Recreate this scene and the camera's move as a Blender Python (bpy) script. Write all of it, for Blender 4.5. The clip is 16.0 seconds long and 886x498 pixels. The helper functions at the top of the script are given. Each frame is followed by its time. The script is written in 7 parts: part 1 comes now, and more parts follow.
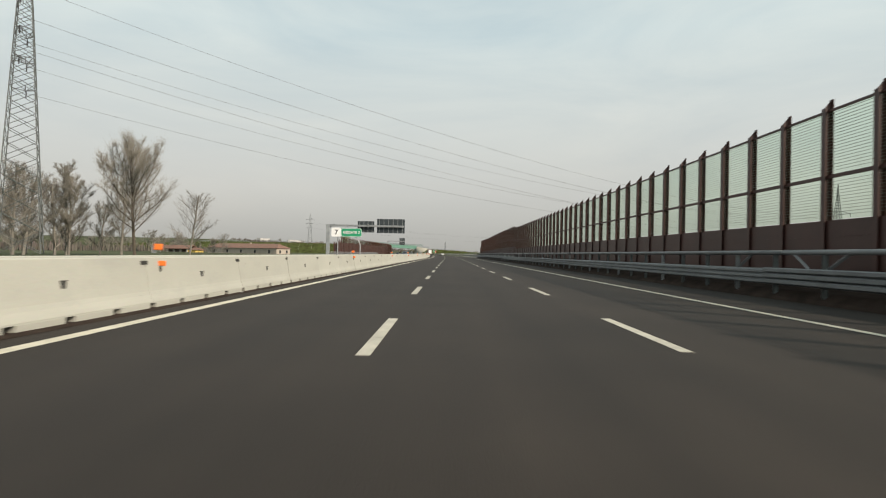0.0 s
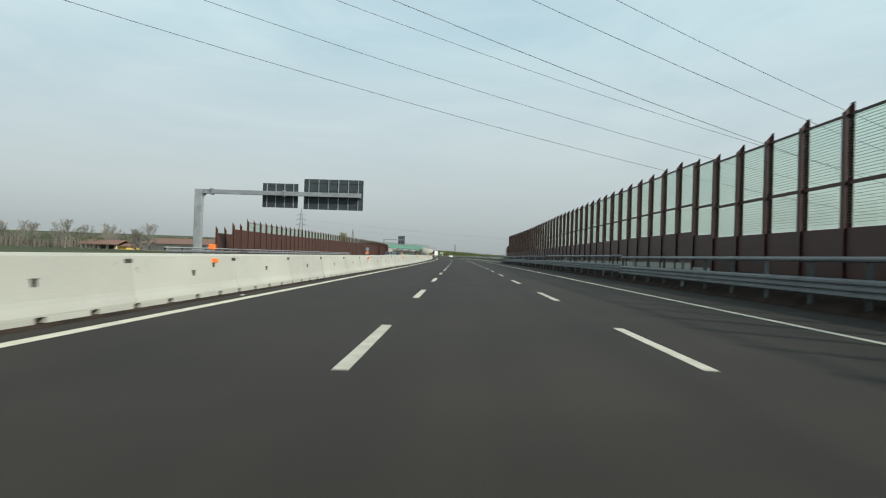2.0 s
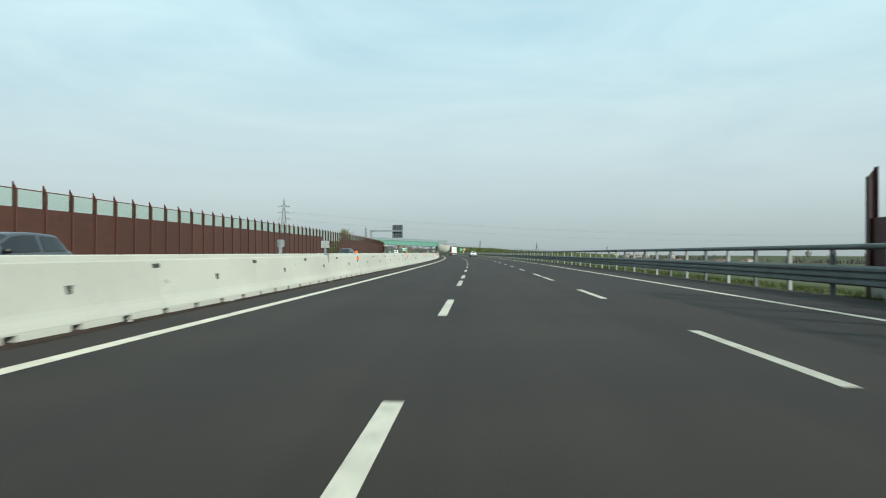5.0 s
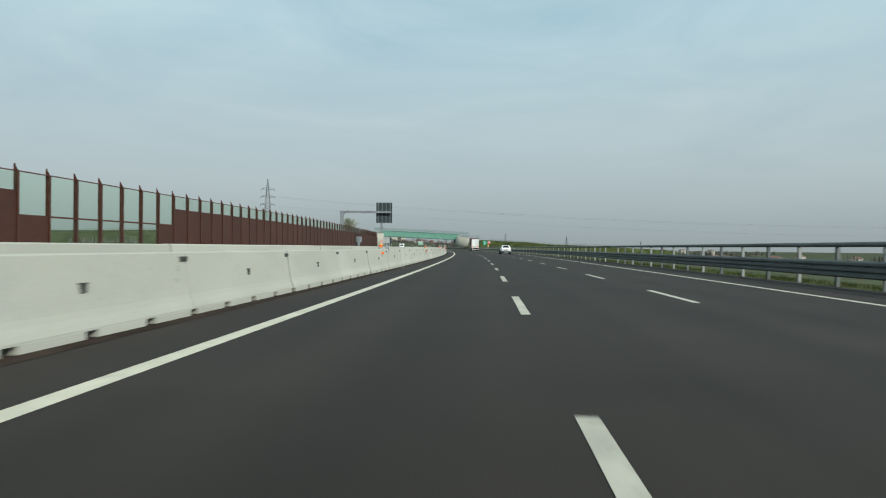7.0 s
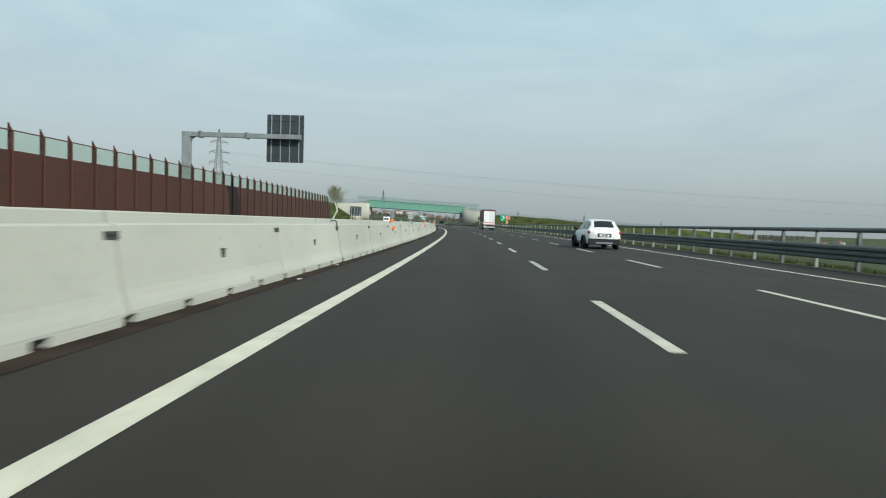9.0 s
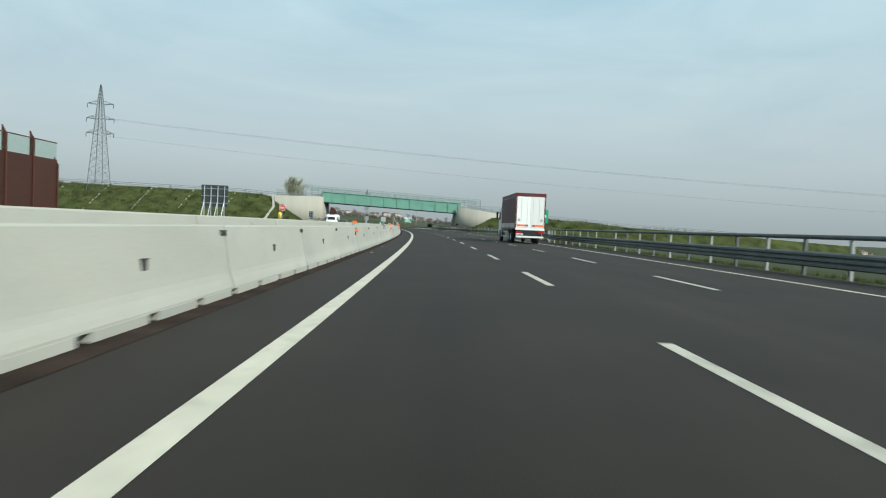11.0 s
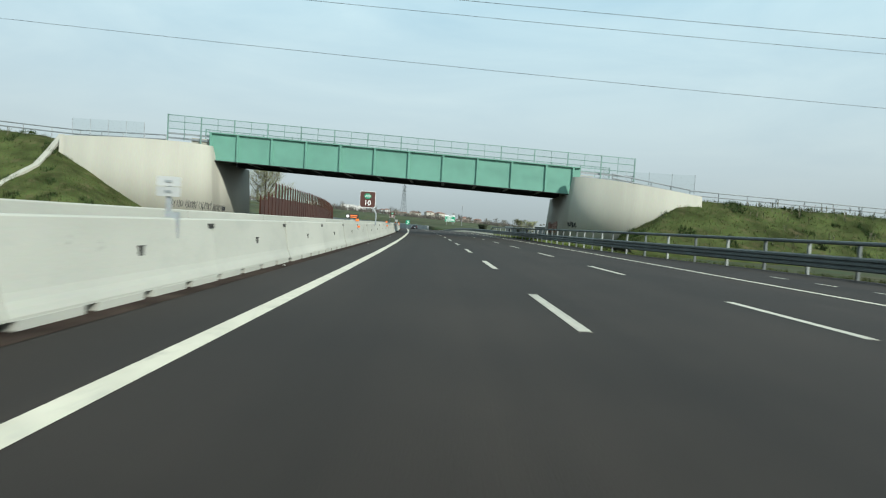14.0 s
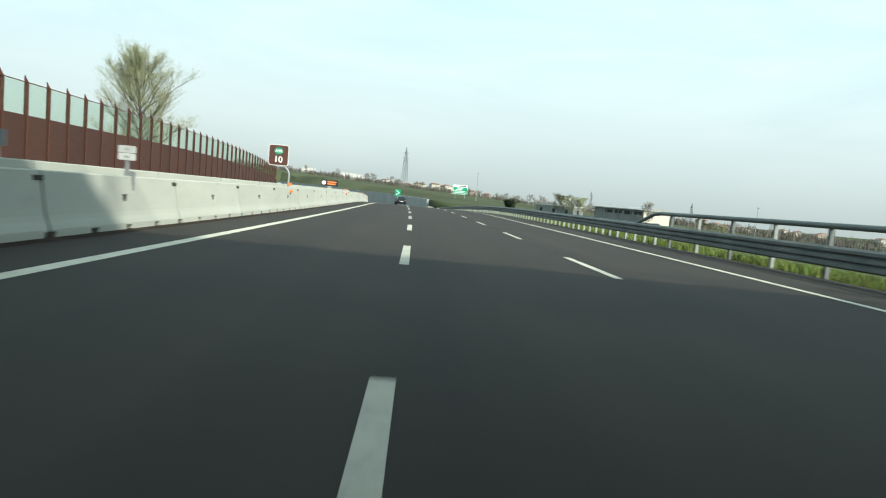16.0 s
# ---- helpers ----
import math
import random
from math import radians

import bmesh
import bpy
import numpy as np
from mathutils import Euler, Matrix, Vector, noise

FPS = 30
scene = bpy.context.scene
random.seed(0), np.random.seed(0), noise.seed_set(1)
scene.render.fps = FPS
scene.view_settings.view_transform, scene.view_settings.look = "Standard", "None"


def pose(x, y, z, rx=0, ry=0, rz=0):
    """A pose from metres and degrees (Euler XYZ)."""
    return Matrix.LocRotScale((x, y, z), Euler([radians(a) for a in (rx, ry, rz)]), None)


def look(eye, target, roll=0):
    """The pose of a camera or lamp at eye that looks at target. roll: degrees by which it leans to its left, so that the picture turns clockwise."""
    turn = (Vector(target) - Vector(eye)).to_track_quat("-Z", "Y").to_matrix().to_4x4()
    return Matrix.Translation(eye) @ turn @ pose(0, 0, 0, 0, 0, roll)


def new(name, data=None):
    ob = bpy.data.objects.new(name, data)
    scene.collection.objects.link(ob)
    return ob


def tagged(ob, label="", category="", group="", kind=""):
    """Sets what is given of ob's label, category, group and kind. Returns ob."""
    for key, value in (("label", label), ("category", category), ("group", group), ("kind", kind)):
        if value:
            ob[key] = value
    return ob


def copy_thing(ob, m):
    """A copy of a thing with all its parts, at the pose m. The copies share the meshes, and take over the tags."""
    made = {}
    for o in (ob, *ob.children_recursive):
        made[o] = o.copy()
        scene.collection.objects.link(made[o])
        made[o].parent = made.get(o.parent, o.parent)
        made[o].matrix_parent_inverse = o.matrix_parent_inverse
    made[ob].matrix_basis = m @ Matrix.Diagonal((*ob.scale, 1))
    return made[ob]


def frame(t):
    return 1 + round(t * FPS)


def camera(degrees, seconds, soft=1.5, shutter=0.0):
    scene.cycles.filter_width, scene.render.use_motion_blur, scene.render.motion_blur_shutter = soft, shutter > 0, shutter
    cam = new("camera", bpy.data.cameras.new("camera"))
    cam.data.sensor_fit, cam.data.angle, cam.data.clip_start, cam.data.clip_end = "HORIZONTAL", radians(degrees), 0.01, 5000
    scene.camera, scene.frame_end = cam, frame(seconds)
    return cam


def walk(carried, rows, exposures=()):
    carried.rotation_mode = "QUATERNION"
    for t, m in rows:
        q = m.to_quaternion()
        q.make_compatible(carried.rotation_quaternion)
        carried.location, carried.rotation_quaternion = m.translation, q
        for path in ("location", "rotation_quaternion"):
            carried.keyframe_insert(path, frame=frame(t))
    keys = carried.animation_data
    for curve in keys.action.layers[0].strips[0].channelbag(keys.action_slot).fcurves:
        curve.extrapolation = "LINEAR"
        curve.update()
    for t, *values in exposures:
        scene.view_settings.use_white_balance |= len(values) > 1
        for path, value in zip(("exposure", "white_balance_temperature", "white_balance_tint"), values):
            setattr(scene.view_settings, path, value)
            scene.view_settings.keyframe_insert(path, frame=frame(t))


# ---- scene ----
# Metres, squeezed along the road under a wider lens to fit the camera's view. s runs along the road's left edge line
# from the start of the drive, d to the right of it, z up.
LENS, EYE = 72.93, 1.111
CURVE_S = (-40.62, 48.75, 113.75, 178.75, 268.12, 341.25, 422.5, 503.75, 568.75, 640.0, 700.0, 2200.0)
CURVE_K = (-0.764, -0.531, 0.46, 2.3, 4.625, 6.226, 6.751, 7.3, 4.736, 4.55, 20.0, 20.0)  # 1/10 km, to the left
LANE, PERIOD, DASH = 3.75, 9.75, 3.66

SG = np.arange(-120.0, 1700.0, 2.0)
K_ = np.interp(SG, CURVE_S, CURVE_K) * 1e-4
HEAD = np.concatenate([[0.0], np.cumsum((K_[1:] + K_[:-1]))])
HEAD -= np.interp(0.0, SG, HEAD)
MID = (HEAD[1:] + HEAD[:-1]) / 2
RX = np.concatenate([[0.0], np.cumsum(-np.sin(MID) * 2)])
RY = np.concatenate([[0.0], np.cumsum(np.cos(MID) * 2)])
RX -= np.interp(0.0, SG, RX)
RY -= np.interp(0.0, SG, RY)


def heading(s):
    return float(np.interp(s, SG, HEAD))


def flat(s, d):
    a = heading(s)
    return float(np.interp(s, SG, RX)) + math.cos(a) * d, float(np.interp(s, SG, RY)) + math.sin(a) * d


HX, HY = flat(592.0, 0.0)
HA = heading(592.0)


def land(x, y):
    """How far the land rises past the bridge: tilted up ahead and to the left and down to the right, to fit the
    camera's view.
    """
    u, v = x - HX, y - HY
    ahead, right = -math.sin(HA) * u + math.cos(HA) * v, math.cos(HA) * u + math.sin(HA) * v
    w = min(max((ahead - 20.0) / 150.0, 0.0), 1.0)
    w = w * w * (3 - 2 * w)
    right = max(min(right - 4.0, 500.0), -260.0)
    aside = min(max((right + 0.75 * ahead + 60.0) / 120.0, 0.0), 1.0)  # no rise far out on the left
    return (0.016 * min(max(ahead - 40.0, 0.0), 900.0) - 0.046 * right) * w * aside


def fall(x, y):
    """How far the fields right of the motorway lie below it."""
    d = x - float(np.interp(y, RY, RX))
    u, v = x - HX, y - HY
    ahead = -math.sin(HA) * u + math.cos(HA) * v
    w = min(max((ahead - 20.0) / 150.0, 0.0), 1.0)
    return -0.017 * min(max(d - 23.0, 0.0), 800.0) * (1.0 - w * w * (3 - 2 * w))


def beside(x, y):
    """The s and d of the road nearest to a place."""
    k = int(np.argmin((RX - x) ** 2 + (RY - y) ** 2))
    return float(SG[k]), math.cos(HEAD[k]) * (x - RX[k]) + math.sin(HEAD[k]) * (y - RY[k])


def dip(s):
    """How far the road goes down past the bridge, into its cutting."""
    u = max(s - 645.0, 0.0)
    return min(u * u / 3000.0, 7.0)


def terrain(x, y):
    """The land, level beside the road."""
    low, h = fall(x, y), land(x, y)
    if h == 0.0:
        return low
    s, d = beside(x, y)
    u = min(max((abs(d + 2.0) - 19.0) / 14.0, 0.0), 1.0)
    return low + (h if s > 960 else h * u * u * (3 - 2 * u))


def P(s, d, z=0.0):
    x, y = flat(s, d)
    low = dip(s) if -22.5 < d < 16.3 and s < 961 else 0.0
    return Vector((x, y, z + terrain(x, y) - low))


def afar(r, turn, z=0.0, spin=0.0):
    """A pose on the land r metres from the bridge, turn degrees right of north."""
    x, y = -41.2 + r * math.sin(radians(turn)), 587.9 + r * math.cos(radians(turn))
    return Matrix.Translation((x, y, z + terrain(x, y))) @ Matrix.Rotation(radians(spin - turn), 4, "Z")


def at(s, d, z=0.0, turn=0.0):
    """A pose on the road: local y along it, local x to the right."""
    return Matrix.Translation(P(s, d, z)) @ Matrix.Rotation(heading(s) + radians(turn), 4, "Z")


# ---- camera: seconds, s, d, then yaw from the road, pitch and roll in degrees ----
ROWS = (
    (0.0, 1.01, 4.64, 0.41, 0.46, 1.10),
    (0.5, 17.64, 4.66, 0.50, 0.48, 1.23),
    (1.0, 35.58, 4.75, 0.47, 0.17, 1.51),
    (1.5, 52.30, 4.80, 0.28, -0.33, 1.73),
    (2.0, 70.51, 4.84, 1.57, 0.63, 1.86),
    (2.5, 87.47, 4.92, 2.23, 2.08, 2.49),
    (3.0, 105.57, 5.14, 2.64, 1.20, 2.20),
    (3.5, 122.84, 5.16, 2.79, -3.08, 0.30),
    (4.0, 141.41, 4.96, 2.91, -3.63, -0.61),
    (4.2, 148.80, 4.83, 2.92, -0.91, -0.28),
    (6.5, 234.80, 3.52, 4.66, 1.43, 0.71),
    (7.0, 253.36, 3.09, 4.32, -0.16, 0.57),
    (7.5, 270.71, 2.78, 5.02, -0.53, 0.57),
    (8.0, 289.58, 2.43, 4.81, -0.58, 0.45),
    (8.5, 307.07, 2.10, 3.91, -0.94, 1.18),
    (9.0, 326.19, 1.86, 3.02, -2.48, 1.89),
    (11.5, 421.75, 1.25, -0.82, -2.07, 2.54),
    (12.0, 440.87, 1.20, -0.62, -2.65, 1.90),
    (12.5, 458.50, 1.26, 0.13, -3.72, 1.92),
    (13.0, 477.50, 1.37, 0.10, -3.87, 2.44),
    (13.5, 495.96, 1.62, -0.45, -2.59, 3.04),
    (14.0, 515.39, 1.99, -0.65, -2.23, 3.30),
    (14.5, 533.57, 2.46, -1.40, -2.57, 4.35),
    (15.0, 553.14, 2.94, -2.27, -3.64, 4.66),
    (15.5, 571.12, 3.35, -2.47, -4.67, 5.20),
    (16.0, 590.51, 3.87, -2.76, -4.77, 5.22),
)


def seat(s, d, yaw, pitch, roll):
    eye = P(s, d, EYE)
    a, b = heading(s) + radians(yaw), radians(pitch)
    way = Vector((-math.sin(a) * math.cos(b), math.cos(a) * math.cos(b), math.sin(b)))
    return look(eye, eye + way * 10, roll)


def drive(t):
    ts = [r[0] for r in ROWS]
    i = max(k for k in range(len(ts)) if ts[k] <= t + 1e-6)
    i = min(i, len(ts) - 2)
    t0, t1 = ts[i], ts[i + 1]
    u = (t - t0) / (t1 - t0)
    row = []
    for c in range(1, 6):
        v = [r[c] for r in ROWS]
        m = [0.0, 0.0]
        for j, k in enumerate((i, i + 1)):
            if 0 < k < len(ts) - 1:
                a, b = (v[k] - v[k - 1]) / (ts[k] - ts[k - 1]), (v[k + 1] - v[k]) / (ts[k + 1] - ts[k])
                m[j] = 2 * a * b / (a + b) if a * b > 0 else 0.0
            else:
                m[j] = (v[i + 1] - v[i]) / (t1 - t0)
        h = t1 - t0
        row.append((2 * u**3 - 3 * u**2 + 1) * v[i] + (u**3 - 2 * u**2 + u) * h * m[0] + (3 * u**2 - 2 * u**3) * v[i + 1] + (u**3 - u**2) * h * m[1])
    return row


cam = camera(LENS, 16.0, soft=1.15, shutter=0.1)
EXPOSURES = (
    (0.0, 0.13, 7350, 16), (1.0, 0.13, 7250, 15), (1.6, 0.10, 6800, 11), (2.5, 0.10, 6250, 6), (3.0, 0.02, 6200, 5), (3.4, 0.2, 6200, 3), (4.0, 0.45, 6200, 2),
    (4.4, 0.4, 6200, 2), (6.3, -0.05, 6200, 4), (7.0, -0.12, 6200, 5), (9.0, 0.0, 6200, 5), (12.0, 0.08, 6150, 5), (12.9, 0.20, 6150, 5),
    (13.5, 0.20, 6150, 4), (14.5, 0.28, 6200, 4), (15.2, 0.48, 6350, 3), (16.0, 0.65, 6400, 1))
walk(cam, [(k / 10, seat(*drive(k / 10))) for k in range(161)], EXPOSURES)

# ---- sky and sun ----
SUN_TURN = radians(9.3) + math.atan2(4.1, 3.9)  # the way that the light goes, left of the start's heading
SUN_UP = radians(35)
world = bpy.data.worlds.new("sky")
scene.world = world
world.use_nodes = True
wn, wl = world.node_tree.nodes, world.node_tree.links
wn.clear()


def wnode(kind, **values):
    n = wn.new(kind)
    for k, v in values.items():
        n.inputs[k].default_value = v
    return n


sky = wn.new("ShaderNodeTexSky")
sky.sky_type = "NISHITA"
sky.sun_disc = False
sky.sun_elevation = SUN_UP
sky.sun_rotation = math.pi - SUN_TURN
sky.air_density, sky.dust_density, sky.ozone_density = 1.0, 3.0, 1.0
wcoord = wn.new("ShaderNodeTexCoord")
wmap = wn.new("ShaderNodeMapping")
wmap.inputs["Scale"].default_value = (1.0, 1.6, 4.5)
wl.new(wcoord.outputs["Generated"], wmap.inputs["Vector"])
wnoise = wnode("ShaderNodeTexNoise", Scale=1.7, Detail=7.0, Roughness=0.58, Distortion=0.5)
wl.new(wmap.outputs["Vector"], wnoise.inputs["Vector"])
wramp = wn.new("ShaderNodeValToRGB")
wramp.color_ramp.elements[0].position, wramp.color_ramp.elements[0].color = 0.22, (0.0, 0.0, 0.0, 1)
wramp.color_ramp.elements[1].position, wramp.color_ramp.elements[1].color = 0.82, (1.0, 1.0, 1.0, 1)
wl.new(wnoise.outputs["Fac"], wramp.inputs["Fac"])
wcloud = wn.new("ShaderNodeMix")  # thin grey-blue and white veils of high cloud
wcloud.data_type = "RGBA"
wcloud.inputs[6].default_value, wcloud.inputs[7].default_value = (0.42, 0.60, 0.70, 1), (0.72, 0.86, 0.88, 1)
wl.new(wramp.outputs["Color"], wcloud.inputs[0])
wsep = wn.new("ShaderNodeSeparateXYZ")
wl.new(wcoord.outputs["Generated"], wsep.inputs[0])
whaze = wn.new("ShaderNodeValToRGB")  # grey haze that thickens towards the horizon
whaze.color_ramp.elements[0].position, whaze.color_ramp.elements[0].color = 0.0, (1, 1, 1, 1)
whaze.color_ramp.elements[1].position, whaze.color_ramp.elements[1].color = 0.34, (0, 0, 0, 1)
wl.new(wsep.outputs["Z"], whaze.inputs["Fac"])
wveil = wn.new("ShaderNodeMix")
wveil.data_type = "RGBA"
wdeep = wn.new("ShaderNodeValToRGB")  # the haze is a darker blue-grey low down
for position, tone in ((0.0, (0.385, 0.425, 0.43)), (0.035, (0.42, 0.455, 0.46)), (0.10, (0.52, 0.54, 0.532)), (0.2, (0.57, 0.59, 0.577))):
    stop = wdeep.color_ramp.elements[0] if position == 0.0 else wdeep.color_ramp.elements.new(position)
    stop.color = (*tone, 1)
wdeep.color_ramp.elements[-1].color = (0.56, 0.585, 0.58, 1)
wl.new(wsep.outputs["Z"], wdeep.inputs["Fac"])
wl.new(wdeep.outputs["Color"], wveil.inputs[7])
wl.new(whaze.outputs["Color"], wveil.inputs[0])
wl.new(wcloud.outputs[2], wveil.inputs[6])
wscale = wn.new("ShaderNodeMix")
wscale.data_type = "RGBA"
wscale.blend_type = "MULTIPLY"
wscale.inputs[0].default_value = 1.0
wscale.inputs[7].default_value = (0.075, 0.075, 0.075, 1)
wl.new(sky.outputs["Color"], wscale.inputs[6])
wmix = wn.new("ShaderNodeMix")
wmix.data_type = "RGBA"
wmix.inputs[0].default_value = 0.90
wl.new(wscale.outputs[2], wmix.inputs[6])
wl.new(wveil.outputs[2], wmix.inputs[7])
wback = wnode("ShaderNodeBackground", Strength=1.0)
wout = wn.new("ShaderNodeOutputWorld")
wl.new(wmix.outputs[2], wback.inputs["Color"])
wl.new(wback.outputs[0], wout.inputs[0])

sun_data = bpy.data.lights.new("sun", "SUN")
sun_data.energy, sun_data.angle, sun_data.color = 4.4, radians(2.0), (1.0, 0.95, 0.86)
sun = new("sun", sun_data)
light_way = Vector((-math.sin(SUN_TURN) * math.cos(SUN_UP), math.cos(SUN_TURN) * math.cos(SUN_UP), -math.sin(SUN_UP)))
sun.matrix_world = Matrix.Translation((0, 0, 60)) @ light_way.to_track_quat("-Z", "Y").to_matrix().to_4x4()


# ---- materials ----
def material(name, color, rough=0.7, metal=0.0, var=0.25, scale=3.0, fine=40.0, bump=0.15, stain=None, stain_amount=0.5, stretch=(1, 1, 1), space="Object", shade=0.12):
    """A surface with coarse and fine variation, grain relief and an optional stain colour."""
    m = bpy.data.materials.new(name)
    m.use_nodes = True
    n, l = m.node_tree.nodes, m.node_tree.links
    b = n["Principled BSDF"]
    b.inputs["Roughness"].default_value, b.inputs["Metallic"].default_value = rough, metal
    co = n.new("ShaderNodeTexCoord")
    mp = n.new("ShaderNodeMapping")
    mp.inputs["Scale"].default_value = stretch
    l.new(co.outputs[space], mp.inputs["Vector"])
    info = n.new("ShaderNodeObjectInfo")
    mul = n.new("ShaderNodeVectorMath")
    mul.operation = "ADD"
    comb = n.new("ShaderNodeCombineXYZ")
    scl = n.new("ShaderNodeMath")
    scl.operation = "MULTIPLY"
    scl.inputs[1].default_value = 37.0
    l.new(info.outputs["Random"], scl.inputs[0])
    l.new(scl.outputs[0], comb.inputs[0])
    l.new(mp.outputs[0], mul.inputs[0])
    l.new(comb.outputs[0], mul.inputs[1])
    big, small = n.new("ShaderNodeTexNoise"), n.new("ShaderNodeTexNoise")
    big.inputs["Scale"].default_value, big.inputs["Detail"].default_value = scale, 5
    small.inputs["Scale"].default_value, small.inputs["Detail"].default_value = fine, 4
    for t in (big, small):
        l.new(mul.outputs[0], t.inputs["Vector"])
    ramp = n.new("ShaderNodeValToRGB")
    lo, hi = [max(c * (1 - var), 0) for c in color], [min(c * (1 + var), 1) for c in color]
    ramp.color_ramp.elements[0].position, ramp.color_ramp.elements[0].color = 0.3, (*lo, 1)
    ramp.color_ramp.elements[1].position, ramp.color_ramp.elements[1].color = 0.7, (*hi, 1)
    l.new(big.outputs["Fac"], ramp.inputs["Fac"])
    grain = n.new("ShaderNodeMix")
    grain.data_type, grain.blend_type = "RGBA", "OVERLAY"
    grain.inputs[0].default_value = var
    l.new(ramp.outputs["Color"], grain.inputs[6])
    l.new(small.outputs["Color"], grain.inputs[7])
    last = grain.outputs[2]
    if stain:
        st = n.new("ShaderNodeTexNoise")
        st.inputs["Scale"].default_value, st.inputs["Detail"].default_value, st.inputs["Roughness"].default_value = scale * 2.3, 8, 0.7
        l.new(mul.outputs[0], st.inputs["Vector"])
        sr = n.new("ShaderNodeValToRGB")
        sr.color_ramp.elements[0].position, sr.color_ramp.elements[1].position = 0.52, 0.72
        sr.color_ramp.elements[1].color = (stain_amount,) * 3 + (1,)
        l.new(st.outputs["Fac"], sr.inputs["Fac"])
        sm = n.new("ShaderNodeMix")
        sm.data_type = "RGBA"
        sm.inputs[7].default_value = (*stain, 1)
        l.new(sr.outputs["Color"], sm.inputs[0])
        l.new(last, sm.inputs[6])
        last = sm.outputs[2]
    if shade:
        hsv = n.new("ShaderNodeHueSaturation")
        vv = n.new("ShaderNodeMapRange")
        vv.inputs["To Min"].default_value, vv.inputs["To Max"].default_value = 1 - shade, 1 + shade
        l.new(info.outputs["Random"], vv.inputs["Value"])
        l.new(vv.outputs[0], hsv.inputs["Value"])
        l.new(last, hsv.inputs["Color"])
        last = hsv.outputs[0]
    l.new(last, b.inputs["Base Color"])
    bp = n.new("ShaderNodeBump")
    bp.inputs["Strength"].default_value, bp.inputs["Distance"].default_value = bump, 0.01
    l.new(small.outputs["Fac"], bp.inputs["Height"])
    l.new(bp.outputs[0], b.inputs["Normal"])
    return m


def asphalt_material():
    """Dark asphalt with stone grain, long wheel-track streaks and faint patches."""
    m = material("asphalt", (0.0215, 0.0168, 0.0130), 0.82, 0, 0.22, 0.35, 60.0, 0.35, shade=0)
    n, l = m.node_tree.nodes, m.node_tree.links
    b = n["Principled BSDF"]
    uv = n.new("ShaderNodeUVMap")
    mp = n.new("ShaderNodeMapping")
    mp.inputs["Scale"].default_value = (1.1, 0.012, 1)
    l.new(uv.outputs[0], mp.inputs["Vector"])
    st = n.new("ShaderNodeTexNoise")
    st.inputs["Scale"].default_value, st.inputs["Detail"].default_value = 1.0, 4
    l.new(mp.outputs[0], st.inputs["Vector"])
    r = n.new("ShaderNodeMapRange")
    r.inputs["From Min"].default_value, r.inputs["From Max"].default_value = 0.3, 0.7
    r.inputs["To Min"].default_value, r.inputs["To Max"].default_value = 0.78, 1.2
    l.new(st.outputs["Fac"], r.inputs["Value"])
    old = b.inputs["Base Color"].links[0].from_socket
    hs = n.new("ShaderNodeHueSaturation")
    l.new(old, hs.inputs["Color"])
    l.new(r.outputs[0], hs.inputs["Value"])
    l.new(hs.outputs[0], b.inputs["Base Color"])
    return m


def glass_material(name, tint, gloss=0.08, rough=0.02):
    """A clear pane: mostly let through with a tint, a little mirrored."""
    m = bpy.data.materials.new(name)
    m.use_nodes = True
    n, l = m.node_tree.nodes, m.node_tree.links
    n.clear()
    o = n.new("ShaderNodeOutputMaterial")
    mix = n.new("ShaderNodeMixShader")
    mix.inputs[0].default_value = gloss
    t, g = n.new("ShaderNodeBsdfTransparent"), n.new("ShaderNodeBsdfGlossy")
    t.inputs[0].default_value = (*tint, 1)
    g.inputs["Roughness"].default_value = rough
    l.new(t.outputs[0], mix.inputs[1])
    l.new(g.outputs[0], mix.inputs[2])
    l.new(mix.outputs[0], o.inputs[0])
    return m


def glow_material(name, color, strength):
    m = bpy.data.materials.new(name)
    m.use_nodes = True
    b = m.node_tree.nodes["Principled BSDF"]
    b.inputs["Base Color"].default_value = (*color, 1)
    b.inputs["Emission Color"].default_value = (*color, 1)
    b.inputs["Emission Strength"].default_value = strength
    return m


ASPHALT = asphalt_material()
ASPHALT.node_tree.nodes["Principled BSDF"].inputs["Specular IOR Level"].default_value = 0.3
PAINT = material("road_paint", (0.49, 0.46, 0.365), 0.6, 0, 0.12, 2.0, 55, 0.2, (0.20, 0.19, 0.17), 0.55)
CONCRETE = material("barrier_concrete", (0.375, 0.378, 0.33), 0.8, 0, 0.08, 0.55, 25, 0.2, (0.29, 0.295, 0.27), 0.45, (1, 0.55, 1.1), shade=0.05)
CAST = material("abutment_concrete", (0.355, 0.345, 0.29), 0.85, 0, 0.10, 0.25, 14, 0.2, (0.40, 0.39, 0.33), 0.55, (1, 1, 0.12), shade=0)
SOCKET = material("dark_steel_hole_shade", (0.05, 0.05, 0.045), 0.9)
DIRT = material("gutter_dirt", (0.036, 0.026, 0.021), 0.95, 0, 0.4, 1.5, 30, 0.5)
RUST = material("rust_brown_steel", (0.076, 0.027, 0.016), 0.55, 0.0, 0.16, 1.2, 30, 0.12, (0.075, 0.026, 0.015), 0.5, shade=0.10)
PANEL = material("brown_sound_panel", (0.056, 0.0195, 0.0112), 0.6, 0.0, 0.14, 1.0, 45, 0.2, (0.040, 0.015, 0.009), 0.4, (1, 1, 3))
